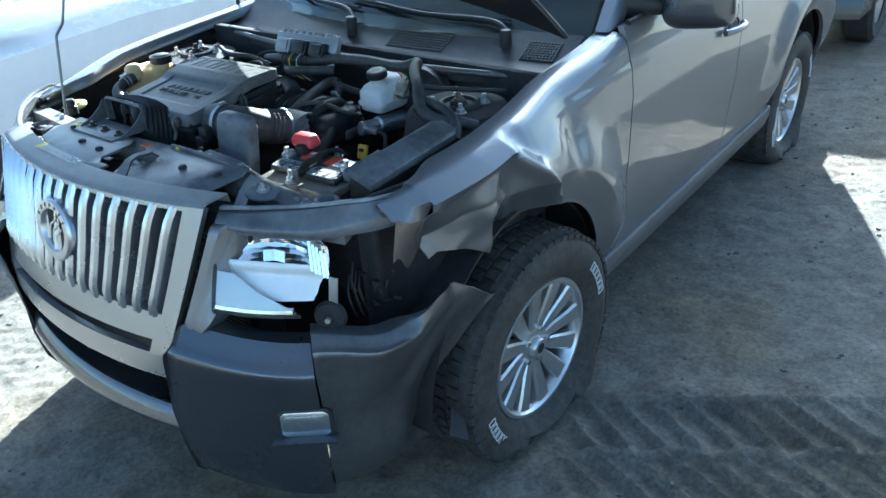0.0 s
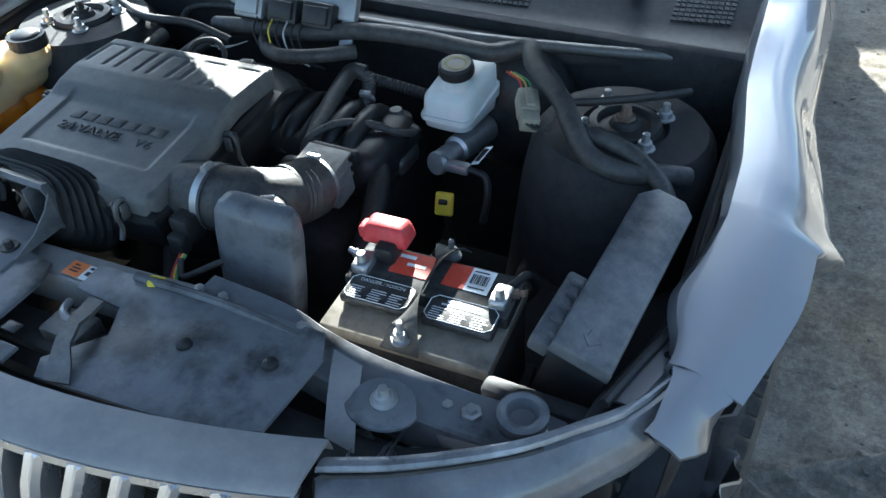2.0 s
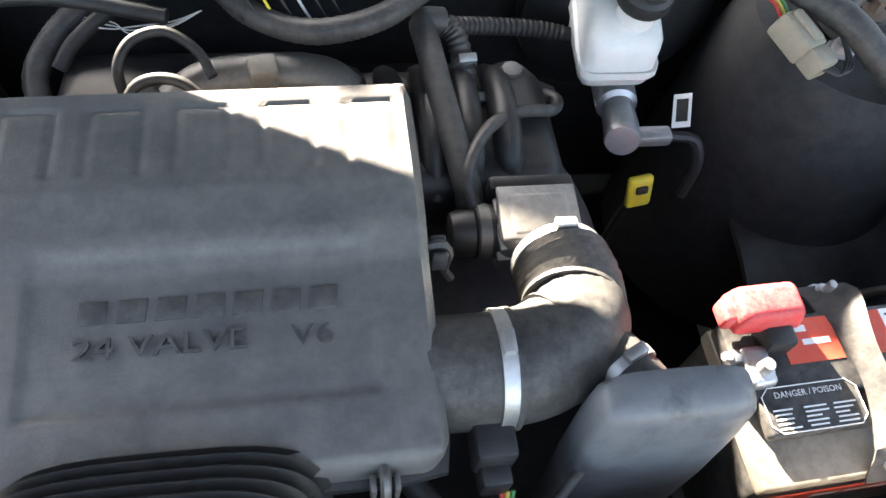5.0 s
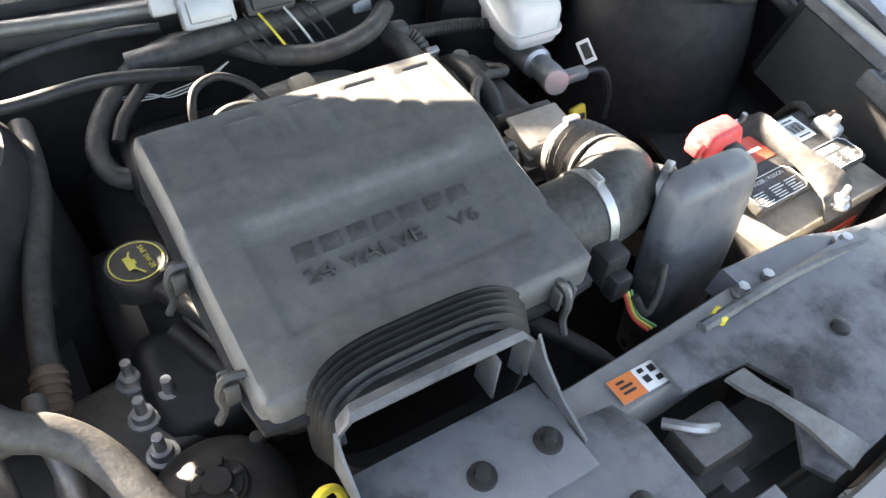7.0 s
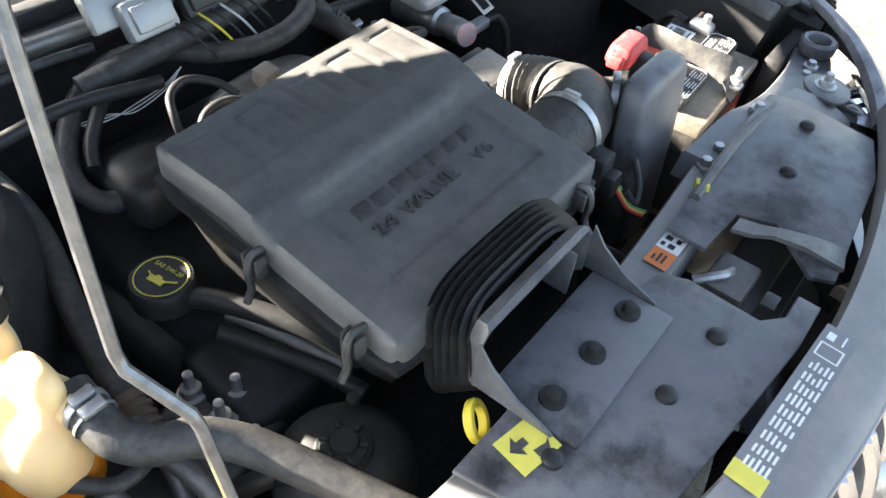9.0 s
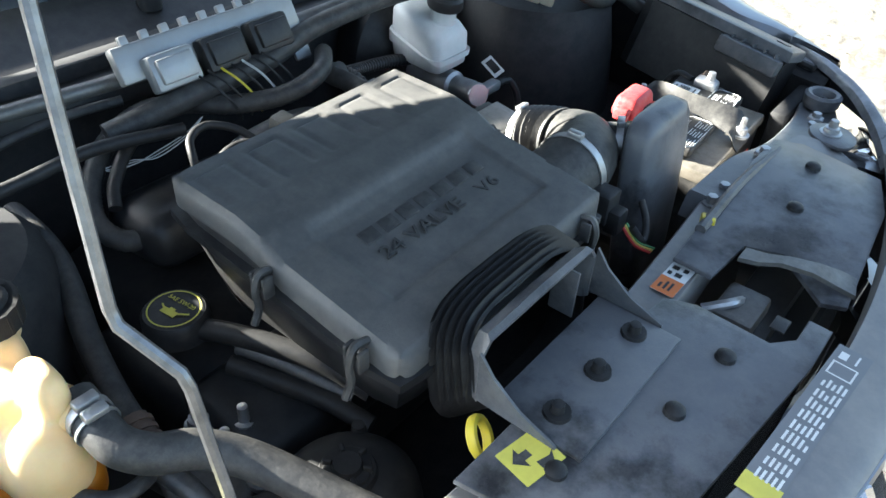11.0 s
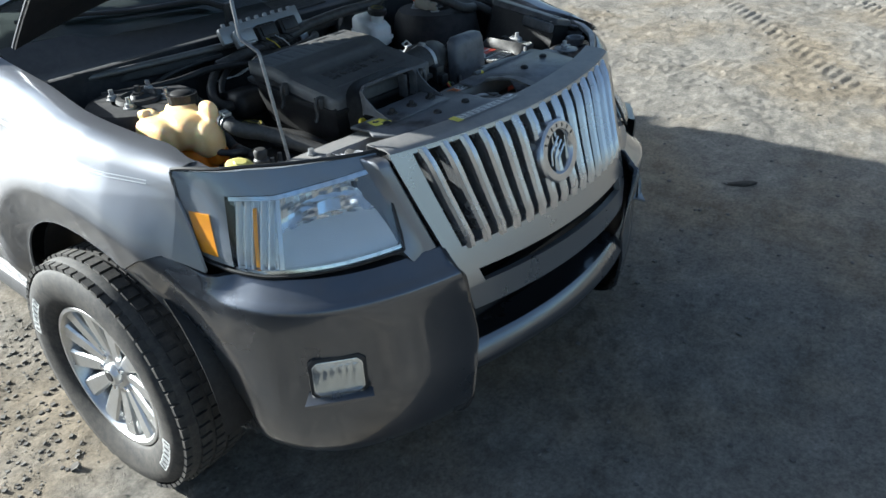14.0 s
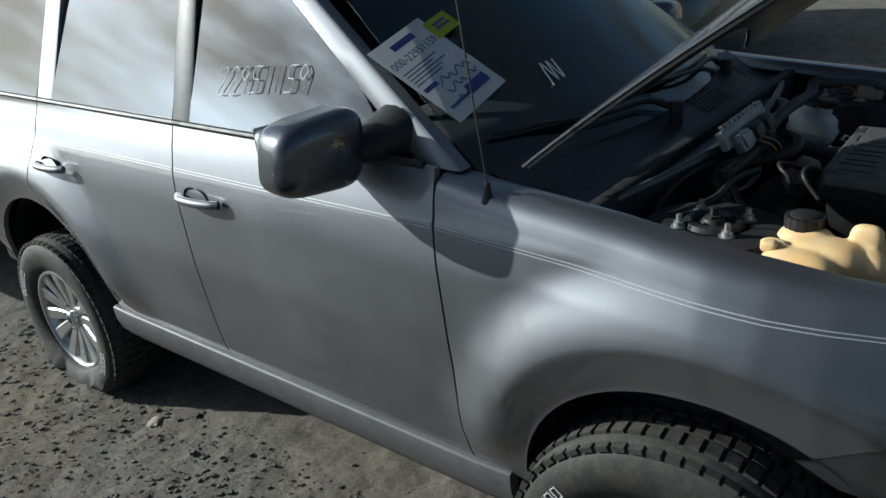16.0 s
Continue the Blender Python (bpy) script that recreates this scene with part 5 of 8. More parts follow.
for z, g in ((1.045, -0.004), (1.030, -0.004), (1.028, 0.006), (1.018, 0.006), (1.016, -0.010), (0.98, -0.012), (0.92, -0.03), (0.90, -0.05)):
    row = []
    for k in range(48):
        a = 2 * math.pi * k / 48
        c, q = math.cos(a), math.sin(a)
        m = max(abs(c), abs(q))
        x, y = rounded(LC[0] + (LH[0] + g) * c / m, LC[1] + (LH[1] + g) * q / m, *LC, LH[0] + g, LH[1] + g, 0.02)
        row.append((x, y, z + 0.10 * (y + 0.24) * (z > 0.95)))
    P.append(row)
airbox = part("airbox", grid(P, loop_v=True, caps=True), M_BLACK, car, "black air cleaner box")
for x, y, rz in ((-0.358, -0.223, -90), (-0.358, -0.354, -90), (0.026, -0.215, 90), (-0.032, -0.403, 0), (-0.29, -0.403, 0)):
    cl = bmesh.new()
    m = Matrix.Translation((x, y, 1.03 + 0.1 * (y + 0.24))) @ pose(0, 0, 0, 0, 0, rz)
    for dx in (-0.009, 0.009):
        add(cl, box(m @ Vector((dx, -0.006, 0.012)), (0.005, 0.014, 0.026), 0.002, m.to_3x3().to_4x4()))
    add(cl, tube([m @ Vector(p) for p in ((0, 0.01, 0.022), (0, -0.008, 0.026), (0, -0.016, 0.008), (0, -0.014, -0.016), (0, -0.022, -0.034))], 0.0045, 6, 4))
    part("lid_clip", cl, M_GREYMETAL if rz == 0 else M_HOSE, airbox, "spring clip")
# ribbed duct and scoop in front
P = []
for k in range(25):
    t = k / 24
    y = -0.395 - 0.056 * t
    g = 0.010 * (0.5 + 0.5 * math.cos(k * math.pi / 2)) if 0 < k < 24 else 0
    hx, hz = 0.115 - 0.02 * t + g, 0.070 - 0.028 * t + g
    cx, cz = -0.190 - 0.02 * t, 0.985 + 0.045 * t
    P.append([(cx + hx * math.copysign(abs(math.cos(a)) ** 0.55, math.cos(a)), y + 0.02 * math.sin(a), cz + hz * math.copysign(abs(math.sin(a)) ** 0.55, math.sin(a))) for a in [2 * math.pi * q / 36 for q in range(36)]])
part("intake_bellows", grid(P, loop_v=True), M_RUBBER, airbox, "ribbed black rubber duct", 60)
sc = []
for y, hx, z0, z1 in ((-0.440, 0.094, 1.000, 1.070), (-0.452, 0.098, 1.000, 1.076), (-0.458, 0.102, 1.002, 1.072)):
    cx = -0.210
    sc.append([(cx - hx, y, z0), (cx - hx, y, z1 - 0.015), (cx - hx + 0.012, y, z1), (cx, y, z1 + 0.003), (cx + hx - 0.012, y, z1), (cx + hx, y, z1 - 0.015), (cx + hx, y, z0)])
part("intake_scoop", shell(sc, lambda p: (Vector((-0.210, p.y, 1.03)) - p).normalized(), 0.004), M_DUSTY, airbox)
part("scoop_wall", box((-0.155, -0.450, 1.035), (0.003, 0.03, 0.06), 0.001), M_DUSTY, airbox)
for s, x in ((-1, -0.311), (1, -0.109)):
    P = [[(x, y, z) for z in (1.008, zt)] for y, zt in ((-0.458, 1.068), (-0.474, 1.048), (-0.505, 1.026), (-0.545, 1.012))]
    part("scoop_cheek", shell(P, (s, 0, 0), 0.003), M_DUSTY, airbox)
tray = part("scoop_tray", box((-0.210, -0.520, 1.008), (0.198, 0.098, 0.006), 0.002), M_COVER, airbox)
for x, y in ((-0.279, -0.525), (-0.209, -0.527), (-0.138, -0.528)):
    part("push_pin", lathe([(0.0, 0.016), (0.006, 0.015), (0.007, 0.006), (0.013, 0.006), (0.014, 0.001), (0.014, -0.004)], 14, Matrix.Translation((x, y, 1.009))), M_BLACK, tray)

# ---- intake hose, throttle and resonator ----
path = [(0.013, -0.315, 1.01), (0.068, -0.318, 1.018), (0.113, -0.311, 1.018), (0.153, -0.283, 1.01), (0.165, -0.233, 0.992), (0.161, -0.183, 0.975)]
hose = part("intake_hose", tube(path, lambda t: 0.050 - 0.008 * ease(0.5, 0.9, t), 20, 8), M_HOSE, car, "dusty black intake hose")
part("hose_ribs", tube([(0.159, -0.255, 0.999), (0.164, -0.228, 0.99), (0.163, -0.198, 0.98)], 0.046, 20, 6, ribs=0.005, pitch=0.012), M_HOSE, hose)


def ring(c, axis, r, w, t=0.0018):
    q = Vector(axis).to_track_quat("Z", "Y").to_matrix().to_4x4()
    return lathe([(r, -w / 2), (r + t, -w / 2), (r + t, w / 2), (r, w / 2)], 32, Matrix.Translation(c) @ q, True)


def clamp(c, axis, r, parent, w=0.010):
    bm = ring(c, axis, r, w)
    q = Vector(axis).to_track_quat("Z", "Y").to_matrix().to_4x4()
    add(bm, box(Matrix.Translation(c) @ q @ Vector((0, r + 0.004, 0)), (0.022, 0.009, 0.011), 0.002, q))
    return part("hose_clamp", bm, M_METAL, parent, "steel band clamp")


clamp((0.073, -0.318, 1.018), (1, 0, 0), 0.0505, hose, 0.013)
clamp((0.163, -0.193, 0.978), (0, -1, 0.3), 0.046, hose)
part("hose_stub", tube([(0.160, -0.285, 1.012), (0.178, -0.318, 1.020), (0.196, -0.350, 1.022)], 0.026, 14), M_HOSE, hose)
clamp((0.185, -0.330, 1.021), (0.5, -1, 0.1), 0.0265, hose)
for c_, ax, r_ in (((0.082, -0.318, 1.018), (1, 0, 0), 0.0500), ((0.128, -0.300, 1.014), (1, 0.45, -0.1), 0.0480), ((0.158, -0.255, 1.001), (0.25, 1, -0.3), 0.0450)):
    part("hose_rib", ring(c_, ax, r_, 0.005, 0.003), M_HOSE, hose)
for dx in (-0.030, 0.0, 0.030):
    part("throttle_boss", lathe([(0.0, 0.010), (0.006, 0.009), (0.008, 0.0), (0.009, -0.02)], 10, Matrix.Translation((0.150 + dx, -0.160, 0.985 - 0.2 * abs(dx)))), M_CAST, hose)
part("airflow_sensor", box((0.061, -0.378, 1.000), (0.035, 0.035, 0.045), 0.005), M_BLACK, hose)
part("sensor_plug", box((0.061, -0.401, 0.985), (0.026, 0.022, 0.034), 0.004), M_BLACK, hose)
P = []
for z, sx, sy in ((0.80, 0.050, 0.016), (0.815, 0.060, 0.022), (0.95, 0.067, 0.025), (1.03, 0.068, 0.024), (1.062, 0.066, 0.022), (1.076, 0.059, 0.018), (1.080, 0.044, 0.010)):
    P.append([(0.196 + sx * math.copysign(abs(math.cos(a)) ** 0.42, math.cos(a)) + 0.05 * (z - 0.95), -0.385 + sy * math.copysign(abs(math.sin(a)) ** 0.42, math.sin(a)) - 0.10 * (0.95 - z), z + 0.12 * (sy * math.sin(a))) for a in [2 * math.pi * k / 40 for k in range(40)]])
part("resonator", grid(P, loop_v=True, caps=True), M_COVER, car, "dusty black plastic resonator box", 50)
tb = part("throttle_body", box((0.150, -0.140, 0.955), (0.078, 0.062, 0.088), 0.012, pose(0, 0, 0, 8, 0, 0), 3), M_CAST, car, "dusty cast aluminium throttle body")
for dz in (-0.02, 0.0, 0.02):
    part("throttle_rib", box((0.150, -0.143, 0.975 + dz), (0.083, 0.060, 0.006), 0.002, pose(0, 0, 0, 8, 0, 0)), M_CAST, tb)
motor = part("throttle_motor", lathe([(0.0, 0.03), (0.022, 0.028), (0.025, 0.02), (0.025, 0.004), (0.029, 0.002), (0.029, -0.03)], 24, Matrix.Translation((0.092, -0.135, 0.950)) @ pose(0, 0, 0, 0, -90, 0)), M_BLACK, tb, "black throttle motor with a dull metal band")
part("motor_band", lathe([(0.026, 0.006), (0.0305, 0.006), (0.0305, -0.006), (0.026, -0.006)], 24, Matrix.Translation((0.098, -0.135, 0.950)) @ pose(0, 0, 0, 0, -90, 0), True), M_GREYMETAL, motor)
part("throttle_flange", box((0.150, -0.100, 0.980), (0.090, 0.016, 0.028), 0.004, pose(0, 0, 0, 10, 0, 0)), M_BLACK, tb)
# intake manifold with runners, valve covers, block
man = part("intake_manifold", box((0.03, 0.01, 0.915), (0.36, 0.19, 0.10), 0.03, segments=3), M_BLACK, car, "black ribbed intake manifold")
for k in range(7):
    P = [(-0.11 + 0.042 * k, -0.075, 0.93), (-0.11 + 0.042 * k, -0.03, 0.972), (-0.11 + 0.042 * k, 0.05, 0.975), (-0.11 + 0.042 * k, 0.11, 0.93)]
    part("runner", tube(P, 0.017, 10, 5), M_BLACK, man)
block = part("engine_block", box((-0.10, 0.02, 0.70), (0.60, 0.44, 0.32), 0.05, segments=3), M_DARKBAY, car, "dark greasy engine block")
part("valve_cover", box((-0.20, 0.07, 0.935), (0.30, 0.13, 0.08), 0.03, pose(0, 0, 0, -8, 0, 0), 3), M_BLACK, block)
part("valve_cover", box((-0.25, -0.19, 0.815), (0.36, 0.15, 0.09), 0.03, pose(0, 0, 0, 14, 0, 0), 3), M_BLACK, block)
part("timing_cover", box((-0.395, -0.07, 0.73), (0.09, 0.30, 0.20), 0.03, segments=3), M_BLACK, block)
cap = part("oil_cap", lathe([(0.0, 0.020), (0.036, 0.019), (0.040, 0.014), (0.041, -0.012)], 36, Matrix.Translation((-0.382, -0.068, 0.904))), M_BLACK, car, "black oil filler cap with yellow print")
M_YELLOW = mat("yellow_plastic", (0.62, 0.50, 0.03), 0.45, 0, (0.5, 0.38, 0.03), 30, 0.6, bump=0.1, dust=DUST, dust_amount=0.25)
M_YPRINT = mat("yellow_print", (0.62, 0.56, 0.10), 0.6, 0, (0.45, 0.40, 0.08), 60, 0.5)
part("cap_ring", lathe([(0.030, 0.0206), (0.0318, 0.0206)], 36, Matrix.Translation((-0.382, -0.068, 0.904))), M_YPRINT, cap)
cm = Matrix.Translation((-0.382, -0.068, 0.925)) @ pose(0, 0, 0, 0, 0, -82)
part("cap_text", text_mesh("SAE 5W-20", 0.0088, cm @ Matrix.Translation((0, 0.010, 0)), 0.0002, "CENTER"), M_YPRINT, cap)
ic = bmesh.new()
for x, y, w, h, r in ((0.0, -0.008, 0.022, 0.009, 0), (0.016, -0.002, 0.016, 0.0025, 30), (-0.013, -0.004, 0.010, 0.0022, -30), (0.0, -0.002, 0.008, 0.003, 0)):
    add_box(ic, cm @ Matrix.Translation((x, y, 0.0002)) @ pose(0, 0, 0, 0, 0, r), (w / 2, h / 2, 0.0002))
part("cap_icon", ic, M_YPRINT, cap)

# ---- passenger-side bay ----
PT_ = Matrix.Translation((-0.398, -0.372, 0.900))
pump = part("steering_pump_tank", lathe([(0.0, 0.010), (0.028, 0.010), (0.031, 0.004), (0.042, 0.002), (0.060, -0.008), (0.074, -0.026), (0.078, -0.05), (0.074, -0.13)], 40, PT_), M_RUBBER, car, "round greasy black fluid reservoir")
part("tank_cap", lathe([(0.0, 0.020), (0.014, 0.020), (0.016, 0.014), (0.024, 0.013), (0.026, 0.008), (0.026, 0.0)], 24, PT_), M_RUBBER, pump)
for k in range(6):
    a = k * math.pi / 3
    part("cap_lug", box((-0.398 + 0.021 * math.cos(a), -0.372 + 0.021 * math.sin(a), 0.915), (0.010, 0.005, 0.010), 0.002, Matrix.Rotation(a, 4, "Z")), M_RUBBER, pump)
for a in (35, 150, 265):
    part("tank_boss", lathe([(0.0, 0.012), (0.007, 0.011), (0.009, 0.0), (0.010, -0.02)], 12, PT_ @ Matrix.Translation((0.064 * math.cos(radians(a)), 0.064 * math.sin(radians(a)), -0.012))), M_RUBBER, pump)
part("tank_outlet", tube([(-0.445, -0.330, 0.872), (-0.470, -0.315, 0.866), (-0.490, -0.300, 0.85)], 0.013, 12), M_RUBBER, pump)
mount = part("engine_mount", box((-0.440, -0.212, 0.820), (0.13, 0.13, 0.032), 0.012, pose(0, 0, 0, 0, 3, 12), 3), M_GREYMETAL, car, "cast aluminium engine mount")
for x, y in ((-0.434, -0.167), (-0.436, -0.221), (-0.402, -0.209), (-0.432, -0.274)):
    part("mount_bolt", lathe([(0.0, 0.045), (0.006, 0.043), (0.0065, 0.020), (0.012, 0.019), (0.013, 0.008), (0.018, 0.007), (0.018, 0.0)], 12, Matrix.Translation((x, y, 0.835))), M_METAL, mount)
M_TANK = mat("tank_plastic", (0.78, 0.58, 0.32), 0.35, 0, (0.72, 0.40, 0.13), 8, 0.75, dust=DUST, dust_amount=0.12)
tn = M_TANK.node_tree
tb_ = tn.nodes["Principled BSDF"]
tb_.inputs["Subsurface Weight"].default_value = 0.35
tb_.inputs["Subsurface Radius"].default_value = (0.03, 0.012, 0.004)
M_COOLANT = mat("orange_coolant", (0.62, 0.20, 0.015), 0.35, 0, (0.45, 0.13, 0.01), 9, 0.8)
cb = M_COOLANT.node_tree.nodes["Principled BSDF"]
cb.inputs["Subsurface Weight"].default_value = 0.3
cb.inputs["Subsurface Radius"].default_value = (0.03, 0.008, 0.002)


def blob(c, r, n=24):
    bm = bmesh.new()
    bmesh.ops.create_uvsphere(bm, u_segments=n, v_segments=n // 2 + 2, radius=1)
    for v in bm.verts:
        q = v.co
        k = [math.copysign(abs(w) ** 0.72, w) for w in q]
        v.co = Vector((c[0] + k[0] * r[0], c[1] + k[1] * r[1], c[2] + k[2] * r[2]))
    return bm


def fuse(bms):
    """Melts overlapping lumps into one skin."""
    bm = bms[0]
    for b in bms[1:]:
        add(bm, b)
    return bm


def melt(ob, size=0.004):
    """Grows overlapping lumps together into one moulded skin."""
    r = ob.modifiers.new("melt", "REMESH")
    r.mode = "VOXEL"
    r.voxel_size = size
    r.use_smooth_shade = True
    k = ob.modifiers.new("even", "SMOOTH")
    k.factor, k.iterations = 0.6, 6
    return ob


tank = melt(part("coolant_tank", fuse([blob((-0.665, -0.094, 0.987), (0.037, 0.074, 0.047)), blob((-0.613, -0.124, 0.997), (0.052, 0.081, 0.047)), blob((-0.598, -0.189, 0.982), (0.038, 0.056, 0.047)), blob((-0.586, -0.089, 1.02), (0.034, 0.052, 0.032)), blob((-0.648, -0.049, 1.024), (0.012, 0.028, 0.02)), blob((-0.576, -0.193, 1.042), (0.016, 0.03, 0.028))]), M_TANK, car, "translucent cream coolant tank holding orange coolant", 60))
melt(part("coolant", fuse([blob((-0.658, -0.094, 0.922), (0.028, 0.062, 0.052)), blob((-0.61, -0.139, 0.92), (0.042, 0.074, 0.046)), blob((-0.588, -0.189, 0.94), (0.032, 0.052, 0.028))]), M_COOLANT, tank, "orange coolant seen through the wall", 60))
part("filler_neck", lathe([(0.028, 0.0), (0.026, 0.02), (0.022, 0.022), (0.022, 0.03)], 24, Matrix.Translation((-0.573, -0.082, 1.028))), M_TANK, tank)
tcap = part("tank_cap", lathe([(0.0, 0.028), (0.024, 0.027), (0.028, 0.024), (0.030, 0.0), (0.027, -0.004)], 28, Matrix.Translation((-0.573, -0.082, 1.047))), M_BLACK, tank, "ribbed black filler cap")
gr = bmesh.new()
for k in range(18):
    a = 2 * math.pi * k / 18
    add_box(gr, Matrix.Translation((-0.573 + 0.030 * math.cos(a), -0.082 + 0.030 * math.sin(a), 1.058)) @ Matrix.Rotation(a, 4, "Z"), (-0.0065, 0.008, 0.012))
tagged(part("cap_grip", gr, M_BLACK, tcap), kind="stuff")
part("tank_lug", box((-0.663, -0.044, 1.032), (0.027, 0.031, 0.024), 0.008, segments=3), M_TANK, tank)
clampers = part("radiator_hose", tube([(-0.559, -0.205, 1.026), (-0.560, -0.232, 1.020), (-0.558, -0.262, 1.010), (-0.540, -0.285, 1.000), (-0.508, -0.300, 0.988), (-0.478, -0.335, 0.972), (-0.446, -0.412, 0.950), (-0.420, -0.480, 0.932)], 0.0185, 18, 8), M_HOSE, car, "grey dusty radiator hose")
clamp((-0.560, -0.228, 1.021), (0, 1, 0.15), 0.0190, clampers, 0.008)
clamp((-0.560, -0.240, 1.018), (0, 1, 0.2), 0.0190, clampers, 0.003)
part("hose_spout", tube([(-0.574, -0.185, 1.022), (-0.563, -0.222, 1.022)], 0.019, 14), M_TANK, tank)
for pts, r, mt, nm, lb in (
    ([(-0.445, 0.150, 0.99), (-0.447, 0.073, 0.985), (-0.457, 0.015, 0.972), (-0.484, -0.066, 0.950), (-0.500, -0.132, 0.928), (-0.506, -0.172, 0.914)], 0.0145, M_HOSE, "cooling_line", "dusty black rubber line"),
    ([(-0.505, -0.168, 0.916), (-0.512, -0.215, 0.900)], 0.0165, M_RUST, "pipe_fitting", "rusty crimped fitting"),
    ([(-0.512, -0.212, 0.901), (-0.520, -0.255, 0.886), (-0.530, -0.290, 0.86)], 0.009, M_GREYMETAL, "metal_pipe", "dull metal pipe"),
    ([(-0.523, -0.210, 0.930), (-0.524, -0.245, 0.930), (-0.517, -0.285, 0.920), (-0.516, -0.315, 0.902), (-0.524, -0.345, 0.87), (-0.53, -0.36, 0.82)], 0.0115, M_GREYMETAL, "metal_pipe", "bent bare metal pipe"),
    ([(-0.585, -0.190, 0.925), (-0.580, -0.225, 0.918), (-0.574, -0.252, 0.895), (-0.575, -0.27, 0.85)], 0.010, M_GREYMETAL, "metal_pipe", "bent bare metal pipe"),
    ([(-0.560, 0.13, 1.0), (-0.500, 0.06, 0.975), (-0.480, 0.00, 0.935), (-0.490, -0.07, 0.90)], 0.016, M_RUBBER, "heater_hose", "black heater hose"),
    ([(-0.380, -0.085, 0.90), (-0.360, -0.120, 0.905), (-0.335, -0.173, 0.903), (-0.305, -0.244, 0.893), (-0.288, -0.300, 0.875)], 0.0135, M_RUBBER, "breather_hose", "black breather hose"),
    ([(-0.350, -0.140, 0.885), (-0.335, -0.185, 0.884), (-0.322, -0.225, 0.878), (-0.30, -0.28, 0.86)], 0.010, M_GREYMETAL, "metal_pipe", "dull metal pipe"),
    ([(-0.372, -0.150, 0.88), (-0.350, -0.20, 0.872), (-0.325, -0.26, 0.862), (-0.31, -0.32, 0.85)], 0.012, M_RUBBER, "coolant_hose", "black coolant hose"),
    ([(-0.600, -0.235, 0.955), (-0.575, -0.262, 0.950), (-0.548, -0.262, 0.945), (-0.530, -0.240, 0.925), (-0.525, -0.20, 0.90)], 0.008, M_HOSE, "overflow_hose", "thin grey overflow hose"),
    ([(-0.483, 0.245, 0.97), (-0.470, 0.262, 0.995), (-0.404, 0.255, 1.020), (-0.310, 0.240, 1.035), (-0.24, 0.22, 1.04)], 0.007, M_HOSE, "cable", "thin black cable along the bulkhead"),
):
    part(nm, tube(pts, r, 12), mt, car, lb)
for k in range(4):
    part("fitting_ring", ring((-0.5062 - 0.0017 * k, -0.176 - 0.010 * k, 0.913 - 0.0033 * k), (-0.17, -1, -0.33), 0.0160, 0.005, 0.003), M_RUST, car, "rusty crimp ring")
M_WASH = mat("washer_plastic", (0.62, 0.56, 0.16), 0.45, 0, (0.52, 0.46, 0.14), 20, 0.7, bump=0.1, dust=DUST, dust_amount=0.3)
wash = part("washer_cap", lathe([(0.0, 0.012), (0.014, 0.012), (0.016, 0.009), (0.026, 0.008), (0.032, 0.004), (0.033, 0.0), (0.030, -0.004)], 28, Matrix.Translation((-0.642, -0.384, 0.970)) @ pose(0, 0, 0, 10, 6, 0)), M_WASH, car, "pale yellow washer filler cap")
part("washer_tab", box((-0.671, -0.406, 0.966), (0.022, 0.016, 0.006), 0.002, pose(0, 0, 0, 8, 0, 30)), M_WASH, wash)
part("rubber_bumper", lathe([(0.0, 0.03), (0.012, 0.029), (0.016, 0.022), (0.014, 0.008), (0.018, 0.004), (0.018, -0.02)], 18, Matrix.Translation((-0.606, -0.420, 0.978))), M_RUBBER, car)

# ---- radiator support and covers ----
M_STEEL = mat("dusty_steel", (0.16, 0.16, 0.165), 0.5, 0.35, (0.26, 0.25, 0.24), 9, 0.8, bump=0.1, dust=DUST, dust_amount=0.5)


def rail(points, w, h, material, name, label, parent=car):
    """A folded steel channel along points."""
    line = spline(points, 6)
    P = []
    for i, q in enumerate(line):
        d = (line[min(i + 1, len(line) - 1)] - line[max(i - 1, 0)]).normalized()
        o = d.cross(Vector((0, 0, 1))).normalized() * (w / 2)
        P.append([q + o * 1.15 + Vector((0, 0, -h)), q + o + Vector((0, 0, -0.004)), q + o * 0.9, q - o * 0.9, q - o + Vector((0, 0, -0.004)), q - o * 1.15 + Vector((0, 0, -h))])
    return part(name, grid(P, loop_v=True, caps=True), material, parent, label, 30)


xmember = rail([(-0.725, -0.472, 0.972), (-0.62, -0.482, 0.974), (-0.47, -0.507, 0.984), (-0.36, -0.522, 0.989), (0.0, -0.507, 0.994), (0.30, -0.487, 0.989), (0.45, -0.502, 0.969), (0.60, -0.504, 0.952), (0.69, -0.474, 0.942)], 0.055, 0.05, M_STEEL, "radiator_support", "dusty steel radiator support")
for x, y, z in ((-0.52, -0.495, 0.982), (0.17, -0.482, 0.994), (0.21, -0.482, 0.994), (0.55, -0.50, 0.959), (0.66, -0.485, 0.961)):
    part("support_bolt", lathe([(0.0, 0.014), (0.007, 0.013), (0.008, 0.003), (0.012, 0.002), (0.012, 0.0)], 6, Matrix.Translation((x, y, z))), M_METAL, xmember)


trim_ = rail([(0.17, -0.481, 1.002), (0.29, -0.486, 0.999), (0.36, -0.499, 0.991), (0.45, -0.504, 0.979), (0.6, -0.494, 0.961), (0.69, -0.466, 0.951)], 0.066, 0.045, M_COVER, "support_trim", "scuffed dark trim beside the battery")


